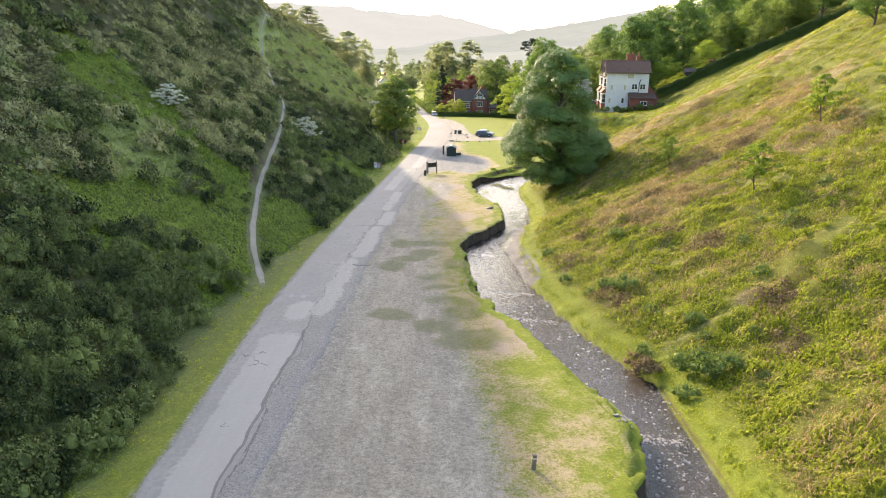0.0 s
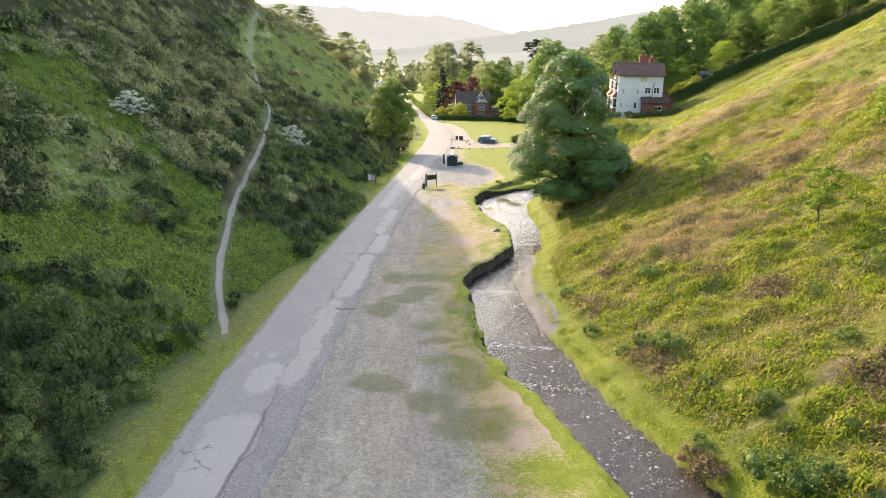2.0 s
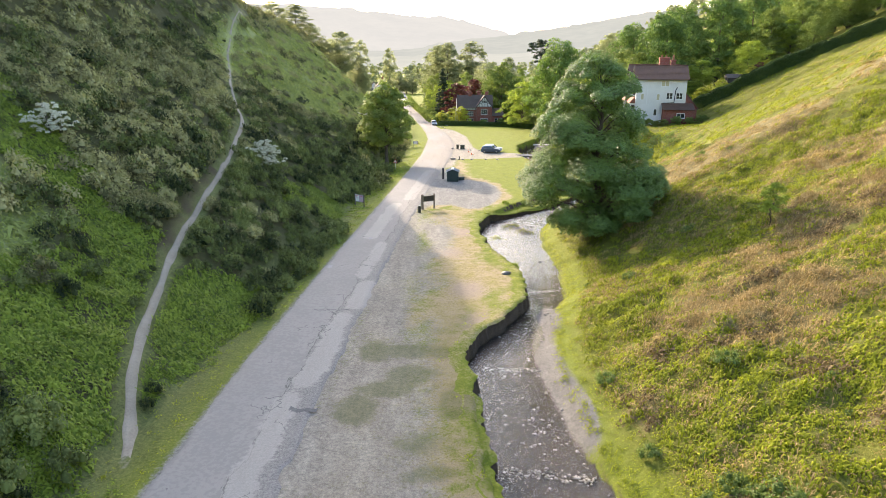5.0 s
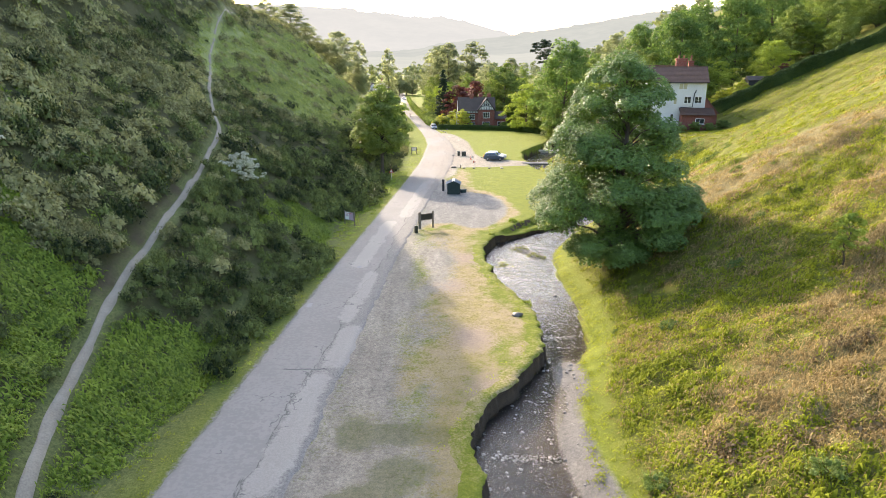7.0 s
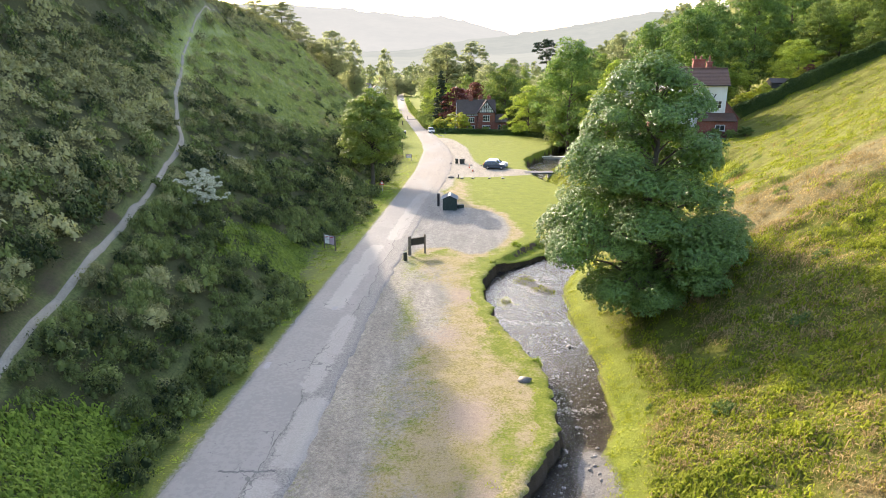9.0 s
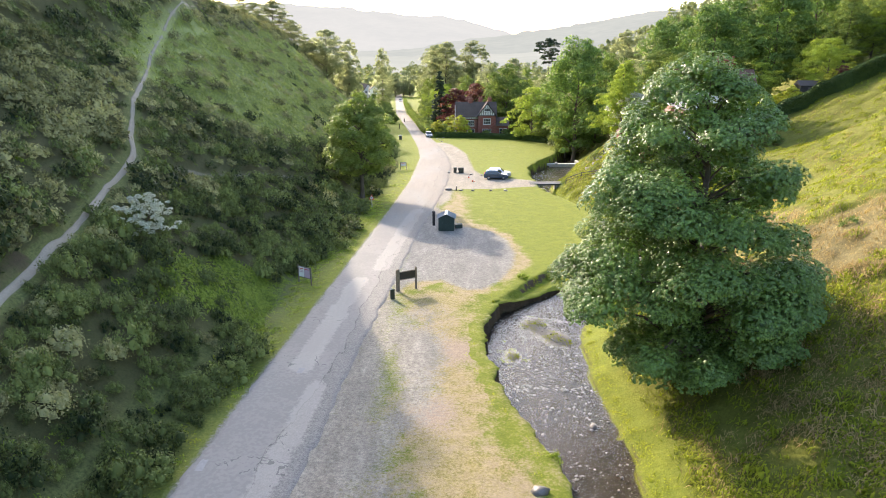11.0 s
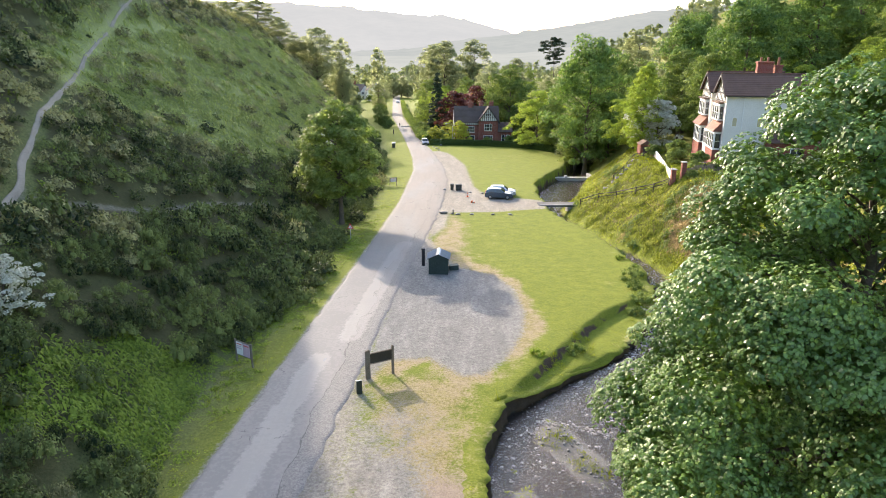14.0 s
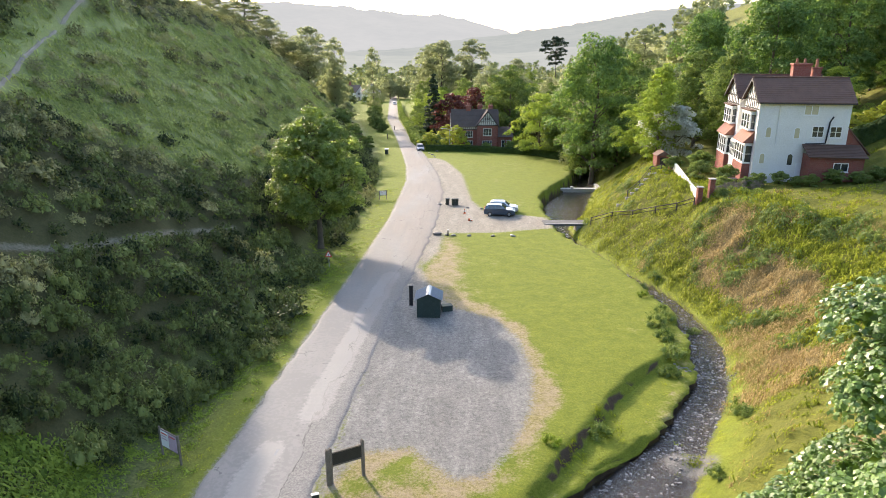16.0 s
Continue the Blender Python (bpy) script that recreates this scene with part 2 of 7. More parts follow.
def ground_material():
    m, nt, b = start("valley_ground")
    p = place_of(nt)
    n1, n2, n3, n4 = noise_of(nt, p, 0.12, 5), noise_of(nt, p, 0.9, 6), noise_of(nt, p, 6, 6, 0.7), noise_of(nt, p, 30, 4, 0.7)
    lawn = mix_of(nt, 0.5, ramp_of(nt, n2, ((0.3, (0.11, 0.15, 0.012)), (0.7, (0.235, 0.265, 0.026)))),
                  ramp_of(nt, n3, ((0.3, (0.075, 0.11, 0.010)), (0.72, (0.25, 0.275, 0.036)))))
    lawn = mix_of(nt, 0.16, lawn, ramp_of(nt, n4, ((0.35, (0.045, 0.065, 0.008)), (0.65, (0.22, 0.24, 0.03)))))
    dry = mix_of(nt, ragged(nt, n3, n4, 0.8, 0.3), (0.15, 0.145, 0.04), (0.36, 0.285, 0.13))
    dry = mix_of(nt, ragged(nt, n2, n3, 0.9, 0.2), dry, mix_of(nt, n4, (0.25, 0.195, 0.12), (0.40, 0.325, 0.21)))
    # Dark lows stand in for shaded gaps between the tussocks.
    hill = mix_of(nt, 0.5, ramp_of(nt, n2, ((0.3, (0.075, 0.092, 0.009)), (0.7, (0.185, 0.19, 0.026)))),
                  ramp_of(nt, n3, ((0.3, (0.032, 0.042, 0.005)), (0.7, (0.19, 0.185, 0.032)))))
    # Duller grass of the left hill, partly its shade put into the colour.
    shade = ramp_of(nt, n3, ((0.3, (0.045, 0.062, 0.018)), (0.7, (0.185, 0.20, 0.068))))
    litter = mix_of(nt, ragged(nt, n3, n4, 1.0, 0.3), (0.10, 0.085, 0.035), (0.30, 0.225, 0.12))
    stones = nt.nodes.new("ShaderNodeTexVoronoi")
    stones.inputs["Scale"].default_value = 22
    nt.links.new(p, stones.inputs["Vector"])
    grit = ramp_of(nt, n4, ((0.32, (0.06, 0.058, 0.056)), (0.68, (0.29, 0.285, 0.275))))
    grit = mix_of(nt, 0.45, grit, ramp_of(nt, stones.outputs["Color"], ((0.2, (0.06, 0.06, 0.06)), (0.8, (0.31, 0.305, 0.295)))))
    grit = mix_of(nt, 0.5, grit, ramp_of(nt, mix_of(nt, 0.5, n2, n3), ((0.38, (0.075, 0.075, 0.07)), (0.5, (0.22, 0.217, 0.208)), (0.60, (0.42, 0.41, 0.39)))))
    grit = mix_of(nt, ragged(nt, n1, n2, 0.5, 0.3), grit, ramp_of(nt, n3, ((0.3, (0.10, 0.10, 0.10)), (0.7, (0.25, 0.245, 0.24)))))
    streak = nt.nodes.new("ShaderNodeMapping")
    streak.inputs["Scale"].default_value = (1.0, 0.22, 1.0)
    nt.links.new(p, streak.inputs[0])
    s1, s2 = noise_of(nt, streak.outputs[0], 0.8, 8, 0.75), noise_of(nt, p, 3.2, 8, 0.8)
    grit = mix_of(nt, 0.5, grit, ramp_of(nt, s1, ((0.34, (0.12, 0.118, 0.113)), (0.5, (0.22, 0.216, 0.205)), (0.66, (0.35, 0.345, 0.325)))))
    grit = mix_of(nt, ragged(nt, s2, s1, 0.7, 0.40), mix_of(nt, 0.22, grit, (0.40, 0.39, 0.38)), grit)
    moss = mix_of(nt, n4, (0.05, 0.065, 0.018), (0.17, 0.165, 0.06))
    grit = mix_of(nt, 1.0, grit, (0.95, 0.94, 0.91), "MULTIPLY")
    # Lay-by gravel is brightened to offset hill shade; far gravel is warmed.
    grit = mix_of(nt, attr(nt, "shade_lift_warm"), grit, mix_of(nt, 1.0, grit, (1.30, 1.20, 1.05), "MULTIPLY"))
    dust = mix_of(nt, n4, (0.17, 0.13, 0.09), (0.43, 0.345, 0.28))
    soil = mix_of(nt, n3, (0.035, 0.026, 0.018), (0.12, 0.085, 0.055))
    bed = mix_of(nt, n4, (0.012, 0.010, 0.009), (0.060, 0.052, 0.045))
    bed = mix_of(nt, 0.5, bed, ramp_of(nt, stones.outputs["Color"], ((0.2, (0.018, 0.016, 0.015)), (0.8, (0.12, 0.108, 0.095)))))
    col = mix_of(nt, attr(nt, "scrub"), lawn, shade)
    # Upper grass ground is lightened: haze and raking sun put into its colour.
    col = mix_of(nt, attr(nt, "upland"), col, mix_of(nt, n3, (0.17, 0.20, 0.06), (0.38, 0.41, 0.15)))
    # Dark litter under scrub; its tone also paints the shade between bushes.
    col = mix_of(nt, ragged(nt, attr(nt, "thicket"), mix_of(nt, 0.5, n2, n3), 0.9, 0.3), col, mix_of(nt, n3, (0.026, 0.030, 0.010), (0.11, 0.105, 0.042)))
    col = mix_of(nt, attr(nt, "slope"), col, hill)
    col = mix_of(nt, math_of(nt, "MULTIPLY", ragged(nt, attr(nt, "litter"), mix_of(nt, 0.5, n2, n3), 1.3, 0.25), 0.75), col, litter)
    col = mix_of(nt, ragged(nt, attr(nt, "dry"), mix_of(nt, 0.5, n2, n3), 1.5, 0.22), col, dry)
    col = mix_of(nt, ragged(nt, attr(nt, "dust"), mix_of(nt, 0.35, n3, n4), 1.9, 0.3), col, dust)
    pebble = ramp_of(nt, mix_of(nt, 0.5, noise_of(nt, p, 5.5, 8, 0.85), s2), ((0.40, (0.50, 0.50, 0.50)), (0.5, (1.0, 1.0, 1.0)), (0.60, (1.5, 1.48, 1.44))))
    grit = mix_of(nt, 0.7, grit, pebble, "MULTIPLY")
    col = mix_of(nt, ragged(nt, attr(nt, "gravel"), mix_of(nt, 0.5, n3, noise_of(nt, p, 2.2, 8, 0.8)), 1.9, 0.25), col, grit)
    col = mix_of(nt, math_of(nt, "MULTIPLY", ragged(nt, attr(nt, "moss"), mix_of(nt, 0.5, n3, noise_of(nt, p, 2.6, 8, 0.8)), 2.4, 0.22), 0.6), col, moss)
    col = mix_of(nt, ragged(nt, attr(nt, "soil"), n3, 0.5, 0.2), col, soil)
    col = mix_of(nt, ragged(nt, attr(nt, "bed"), n3, 0.4, 0.2), col, bed)
    col = mix_of(nt, ragged(nt, attr(nt, "bar"), n3, 0.5, 0.15), col, mix_of(nt, 0.5, grit, (0.12, 0.112, 0.105)))
    col = mix_of(nt, ragged(nt, attr(nt, "path"), n3, 0.5, 0.2), col, mix_of(nt, n4, (0.17, 0.155, 0.12), (0.32, 0.30, 0.25)))
    speck = ramp_of(nt, mix_of(nt, 0.5, noise_of(nt, p, 2.6, 9, 0.82), noise_of(nt, p, 13, 6, 0.8)), ((0.40, (0.55, 0.56, 0.55)), (0.5, (1.0, 1.0, 1.0)), (0.60, (1.45, 1.42, 1.36))))
    col = mix_of(nt, 0.5, col, speck, "MULTIPLY")
    nt.links.new(col, b.inputs["Base Color"])
    b.inputs["Roughness"].default_value = 0.92
    b.inputs["Specular IOR Level"].default_value = 0.2
    h = math_of(nt, "ADD", math_of(nt, "MULTIPLY", n4, 0.4), n3)
    nt.links.new(bump_of(nt, h, 0.75, 0.09), b.inputs["Normal"])
    return m


def asphalt_material():
    m, nt, b = start("worn_asphalt")
    p = place_of(nt)
    along = nt.nodes.new("ShaderNodeMapping")
    along.inputs["Scale"].default_value = (1.0, 0.07, 1.0)
    nt.links.new(p, along.inputs[0])
    n1, n3, n4 = noise_of(nt, p, 0.25, 5), noise_of(nt, p, 4, 6), noise_of(nt, p, 45, 3)
    tracks = noise_of(nt, along.outputs[0], 1.1, 6, 0.7)
    col = ramp_of(nt, n1, ((0.3, (0.17, 0.171, 0.178)), (0.7, (0.30, 0.298, 0.298))))
    col = mix_of(nt, 0.5, col, ramp_of(nt, tracks, ((0.35, (0.15, 0.15, 0.157)), (0.65, (0.33, 0.327, 0.325)))))
    col = mix_of(nt, 0.35, col, ramp_of(nt, n4, ((0.35, (0.09, 0.09, 0.09)), (0.65, (0.34, 0.335, 0.33)))))
    col = mix_of(nt, math_of(nt, "MULTIPLY", ragged(nt, n3, n1, 0.6, 0.06), 0.35), (0.13, 0.13, 0.135), col)
    # the side by the car park is rougher, with stones showing; its seam wanders
    rough_side = ragged(nt, attr(nt, "side"), mix_of(nt, 0.5, n1, tracks), 0.5, 0.03)
    col = mix_of(nt, rough_side, mix_of(nt, 0.35, col, (0.30, 0.30, 0.305)), mix_of(nt, 0.4, col, ramp_of(nt, noise_of(nt, p, 9, 6, 0.8), ((0.4, (0.08, 0.08, 0.08)), (0.6, (0.34, 0.335, 0.325))))))
    seam = ragged(nt, attr(nt, "side"), mix_of(nt, 0.5, n1, tracks), 0.5, 0.010)
    seam = math_of(nt, "MULTIPLY", math_of(nt, "MULTIPLY", seam, math_of(nt, "SUBTRACT", 1.0, seam)), 3.0)
    col = mix_of(nt, seam, col, (0.06, 0.06, 0.06))
    drawn = nt.nodes.new("ShaderNodeMapping")
    drawn.inputs["Scale"].default_value = (0.75, 0.13, 1.0)
    nt.links.new(p, drawn.inputs[0])
    pale = ragged(nt, attr(nt, "pale"), mix_of(nt, 0.6, noise_of(nt, drawn.outputs[0], 0.9, 8, 0.62), n3), 1.3, 0.16)
    col = mix_of(nt, math_of(nt, "MULTIPLY", pale, 0.48), col, mix_of(nt, tracks, (0.28, 0.276, 0.27), (0.39, 0.384, 0.375)))
    col = mix_of(nt, math_of(nt, "MULTIPLY", ragged(nt, attr(nt, "joint"), tracks, 1.0, 0.1), 0.7), col, (0.08, 0.08, 0.08))
    col = mix_of(nt, 1.0, col, (1.10, 1.06, 0.985), "MULTIPLY")
    # Browner far road, its tone also holding back the sunlit stretch.
    col = mix_of(nt, math_of(nt, "MULTIPLY", ragged(nt, attr(nt, "sunlit_tint"), mix_of(nt, 0.5, n3, tracks), 0.9, 0.3), 0.75), col, mix_of(nt, tracks, (0.135, 0.115, 0.10), (0.28, 0.24, 0.205)))
    crack = nt.nodes.new("ShaderNodeTexVoronoi")
    crack.feature = "DISTANCE_TO_EDGE"
    crack.inputs["Scale"].default_value = 0.55
    warp = nt.nodes.new("ShaderNodeVectorMath")
    nt.links.new(p, warp.inputs[0])
    nz = nt.nodes.new("ShaderNodeTexNoise")
    nz.inputs["Scale"].default_value = 1.5
    nt.links.new(p, nz.inputs["Vector"])
    nt.links.new(nz.outputs["Color"], warp.inputs[1])
    nt.links.new(warp.outputs[0], crack.inputs["Vector"])
    thin = math_of(nt, "LESS_THAN", crack.outputs["Distance"], 0.018)
    thin = math_of(nt, "MULTIPLY", thin, math_of(nt, "GREATER_THAN", n1, 0.60))
    col = mix_of(nt, math_of(nt, "MULTIPLY", thin, 0.6), col, (0.07, 0.07, 0.07))
    nt.links.new(col, b.inputs["Base Color"])
    b.inputs["Roughness"].default_value = 0.85
    nt.links.new(bump_of(nt, math_of(nt, "ADD", n4, math_of(nt, "MULTIPLY", thin, -1.0)), 0.4, 0.012), b.inputs["Normal"])
    return m


def water_material():
    m, nt, b = start("shallow_water")
    p = place_of(nt)
    r1, r2 = noise_of(nt, p, 2.4, 5), noise_of(nt, p, 9, 5)
    b.inputs["Base Color"].default_value = (0.76, 0.73, 0.67, 1)
    b.inputs["Transmission Weight"].default_value = 1.0
    b.inputs["Roughness"].default_value = 0.02
    b.inputs["IOR"].default_value = 1.33
    nt.links.new(bump_of(nt, math_of(nt, "ADD", r1, math_of(nt, "MULTIPLY", r2, 0.6)), 0.55, 0.08), b.inputs["Normal"])
    return m


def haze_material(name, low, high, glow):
    """The far valley side: a plain glowing backdrop, morning haze put into its colour."""
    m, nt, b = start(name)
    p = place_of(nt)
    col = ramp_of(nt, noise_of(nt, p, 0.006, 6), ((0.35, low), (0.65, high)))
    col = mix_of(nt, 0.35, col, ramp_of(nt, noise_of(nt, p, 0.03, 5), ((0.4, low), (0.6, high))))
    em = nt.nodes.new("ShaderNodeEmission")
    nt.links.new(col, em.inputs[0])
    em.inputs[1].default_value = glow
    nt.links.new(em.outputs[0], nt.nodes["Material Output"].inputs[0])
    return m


M_GROUND, M_ROAD, M_WATER = ground_material(), asphalt_material(), water_material()
M_GORSE = leafy("gorse_needles", (0.012, 0.023, 0.006), (0.215, 0.255, 0.072), 0.12, 0.65, 0.7, 0.2, 0.5, tone=0.55)
# Heather is lightened beyond its own tone to stand in for haze.
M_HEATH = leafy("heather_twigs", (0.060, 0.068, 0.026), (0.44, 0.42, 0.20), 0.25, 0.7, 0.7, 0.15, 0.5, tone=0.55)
M_BRACKEN = leafy("bracken_fronds", (0.06, 0.11, 0.010), (0.34, 0.44, 0.06), 0.45, 0.6, 1.0, 0.2)
# Lifted tone stands in for haze and grazing sun on the upper slope.
M_UPGRASS = leafy("upper_hill_grass", (0.21, 0.26, 0.075), (0.50, 0.55, 0.20), 0.55, 0.7, 1.0, 0.15)
M_TUFT = leafy("hill_grass_blades", (0.085, 0.125, 0.008), (0.37, 0.41, 0.034), 0.45, 0.7, 1.0, 0.12)
M_STRAW = leafy("dead_bracken_straw", (0.22, 0.155, 0.065), (0.54, 0.41, 0.20), 0.35, 0.8, 1.0, 0.1)
M_BROWN = leafy("brown_heath_twigs", (0.09, 0.068, 0.036), (0.28, 0.205, 0.115), 0.25, 0.8, 1.0, 0.15)
# Pale grey-green puts the distance haze into the leaf colour.
M_HAZELEAF = leafy("haze_toned_leaves", (0.17, 0.20, 0.11), (0.40, 0.43, 0.25), 0.7, 0.6, 0.9, 0.15, glow=(1.0, 1.0, 0.75))
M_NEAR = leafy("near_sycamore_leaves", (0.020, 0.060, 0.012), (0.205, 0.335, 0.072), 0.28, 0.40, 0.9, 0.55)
M_SYC = leafy("sycamore_leaves", (0.07, 0.14, 0.04), (0.23, 0.34, 0.10), 0.42, 0.6, 0.8, 0.2)
M_HEDGE = leafy("hedge_leaves", (0.03, 0.06, 0.018), (0.13, 0.19, 0.055), 0.2, 0.6, 0.8, 0.15)
M_LEAF = leafy("broad_leaves", (0.085, 0.14, 0.04), (0.27, 0.345, 0.11), 0.48, 0.6, 0.9, 0.15)
M_LIME = leafy("light_leaves", (0.16, 0.24, 0.04), (0.38, 0.48, 0.11), 0.56, 0.6, 1.0, 0.15)
# Far woods are pale because haze is mixed into this leaf colour.
M_FARLEAF = leafy("haze_toned_far_leaves", (0.16, 0.19, 0.10), (0.30, 0.33, 0.19), 0.38, 0.6, 0.7)
M_DARK = leafy("conifer_needles", (0.012, 0.028, 0.012), (0.05, 0.075, 0.03), 0.15, 0.6)
M_COPPER = leafy("copper_leaves", (0.06, 0.018, 0.016), (0.20, 0.06, 0.045), 0.3, 0.5)
M_BLOSSOM = leafy("white_blossom", (0.32, 0.35, 0.28), (0.78, 0.78, 0.73), 0.3, 0.7)
# Lighter copy of the sycamore leaves: sun on this tree is in the colour.
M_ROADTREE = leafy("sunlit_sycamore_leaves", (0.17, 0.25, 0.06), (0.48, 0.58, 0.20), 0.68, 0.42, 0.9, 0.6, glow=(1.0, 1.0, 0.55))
M_SILVER = leafy("silvery_leaves", (0.27, 0.31, 0.25), (0.64, 0.66, 0.60), 0.5, 0.6, 1.0, 0.2, glow=(1.0, 1.0, 0.85))
M_YELLOW = leafy("golden_leaves", (0.25, 0.28, 0.03), (0.52, 0.55, 0.08), 0.5, 0.5)
M_BARK = plain("bark", (0.05, 0.04, 0.03), (0.15, 0.12, 0.09), 3, 0.9, 0, 0.8, 0.03)
M_STONE = plain("stream_stone", (0.06, 0.056, 0.052), (0.29, 0.275, 0.26), 4, 0.5, 0, 0.5, 0.01, 0.7, 0.4)


# ---- mesh helpers ----
def mesh_np(name, verts, faces, material, smooth=False):
    me = bpy.data.meshes.new(name)
    verts, faces = np.asarray(verts, np.float32), np.asarray(faces, np.int32)
    n, k = faces.shape
    me.vertices.add(len(verts))
    me.vertices.foreach_set("co", verts.ravel())
    me.loops.add(n * k)
    me.loops.foreach_set("vertex_index", faces.ravel())
    me.polygons.add(n)
    me.polygons.foreach_set("loop_start", np.arange(0, n * k, k, dtype=np.int32))
    me.update(calc_edges=True)
    me.materials.append(material)
    if smooth:
        me.polygons.foreach_set("use_smooth", np.ones(n, bool))
    return me


def part(name, bm, material, parent=None, label="", smooth=False):
    me = bpy.data.meshes.new(name)
    bmesh.ops.recalc_face_normals(bm, faces=bm.faces)
    bm.to_mesh(me)
    bm.free()
    me.materials.append(material)
    if smooth:
        me.polygons.foreach_set("use_smooth", np.ones(len(me.polygons), bool))
    ob = new(name, me)
    if parent:
        ob.parent = parent
    return tagged(ob, label)


def thing(name, m, label, category, group=""):
    ob = new(name)
    ob.empty_display_size = 0.3
    ob.matrix_world = m
    return tagged(ob, label, category, group)


def block(x0, x1, y0, y1, z0, z1, bevel=0.0, bm=None):
    bm = bm or bmesh.new()
    v = [bm.verts.new((x, y, z)) for z in (z0, z1) for x, y in ((x0, y0), (x1, y0), (x1, y1), (x0, y1))]
    fs = [bm.faces.new([v[i] for i in q]) for q in ((3, 2, 1, 0), (4, 5, 6, 7), (0, 1, 5, 4), (1, 2, 6, 5), (2, 3, 7, 6), (3, 0, 4, 7))]
    if bevel:
        bmesh.ops.bevel(bm, geom=list({e for f in fs for e in f.edges}), offset=bevel, segments=2, affect="EDGES", profile=0.5)
    return bm


def prism(poly, axis, a, b, bm=None):
    """A polygon (pairs) pushed from a to b along an axis: x pairs are (y, z), y pairs (x, z), z pairs (x, y)."""
    bm = bm or bmesh.new()
    put = {"x": lambda p, t: (t, p[0], p[1]), "y": lambda p, t: (p[0], t, p[1]), "z": lambda p, t: (p[0], p[1], t)}[axis]
    lo, hi = [bm.verts.new(put(p, a)) for p in poly], [bm.verts.new(put(p, b)) for p in poly]
    bm.faces.new(lo)
    bm.faces.new(hi[::-1])
    for i in range(len(poly)):
        j = (i + 1) % len(poly)
        bm.faces.new((lo[i], hi[i], hi[j], lo[j]))
    return bm


def tube(points, radii, sides=7):
    """A tapered tube along points: vertices and quads."""
    points = [Vector(p) for p in points]
    verts, faces = [], []
    for i, p in enumerate(points):
        way = (points[min(i + 1, len(points) - 1)] - points[max(i - 1, 0)]).normalized()
        side = way.orthogonal().normalized()
        other = way.cross(side)
        for k in range(sides):
            a = 2 * math.pi * k / sides
            verts.append(p + radii[i] * (math.cos(a) * side + math.sin(a) * other))
    for i in range(len(points) - 1):
        for k in range(sides):
            a, b = i * sides + k, i * sides + (k + 1) % sides
            faces.append((a, b, b + sides, a + sides))
    return [tuple(v) for v in verts], faces


def joined(pieces):
    """Joins (verts, faces) pairs."""
    vs, fs, n = [], [], 0
    for v, f in pieces:
        vs.append(np.asarray(v, float).reshape(-1, 3))
        fs.append(np.asarray(f, int) + n)
        n += len(vs[-1])
    return np.concatenate(vs), np.concatenate(fs)


def rod(points, radii, sides=8):
    v, f = tube(points, radii, sides)
    bm = bmesh.new()
    bv = [bm.verts.new(p) for p in v]
    for q in f:
        bm.faces.new([bv[i] for i in q])
    bm.faces.new(bv[:sides][::-1])
    bm.faces.new(bv[-sides:])
    return bm


# ---- ground: one sheet from behind the camera to the horizon ----
def spaced(lo, fine_lo, fine_hi, hi, d, grow):
    mid = list(np.arange(fine_lo, fine_hi + d / 2, d))
    up, s = [mid[-1]], d
    while up[-1] < hi:
        s *= grow
        up.append(up[-1] + s)
    down, s = [mid[0]], d
    while down[-1] > lo:
        s *= grow
        down.append(down[-1] - s)
    return np.array(down[:0:-1] + mid + up[1:])


PATH_XY = ((-15.6, 53.4), (-16.7, 56.6), (-18.2, 60.2), (-19.6, 65.3), (-20.6, 70.2), (-21.5, 75.0), (-22.8, 83.4), (-23.5, 89.2), (-24.8, 99.5),
           (-26.2, 107.5), (-28.2, 118.5), (-29.2, 122.6), (-30.7, 125.2), (-32.0, 128.8), (-34.7, 135.8), (-37.6, 145.4), (-40.3, 153.6), (-41.9, 158.6), (-44.3, 168.6), (-45.9, 174.5), (-47.0, 181), (-47.9, 188), (-49.9, 201))
SCAR_XY = ((-22.0, 74.5), (-22.9, 79.5), (-24.0, 86.5), (-24.7, 93), (-25.2, 97))
LEDGE_XY = ((-28.4, 121.2), (-26.5, 125.2), (-23.6, 132.3), (-20.9, 144), (-19, 152))


def dist_to(x, y, poly):
    best = np.full(np.shape(x), 1e9)
    for (ax, ay), (bx, by) in zip(poly, poly[1:]):
        dx, dy = bx - ax, by - ay
        t = np.clip(((x - ax) * dx + (y - ay) * dy) / (dx * dx + dy * dy), 0, 1)
        best = np.minimum(best, np.hypot(x - ax - t * dx, y - ay - t * dy))
    return best


def inside(x, y, ring, w):
    """Weight of lying inside a ring of corners, soft over w metres."""
    cnt = np.zeros(np.shape(x), bool)
    for (ax, ay), (bx, by) in zip(ring, ring[1:] + ring[:1]):
        hit = ((ay > y) != (by > y)) & (x < (bx - ax) * (y - ay) / ((by - ay) or 1e-9) + ax)
        cnt ^= hit
    d = dist_to(x, y, ring + ring[:1])
    return np.clip(0.5 + np.where(cnt, d, -d) / (2 * w), 0, 1)


GRAVEL_A = ((-8.5, -40), (3.0, -40), (2.9, 24), (2.7, 28), (2.0, 35), (1.5, 41), (0.7, 51), (0.6, 58), (-1.0, 70), (-1.8, 82), (-2.2, 100), (-2.6, 112), (-4, 114), (-8, 80), (-9, 40))
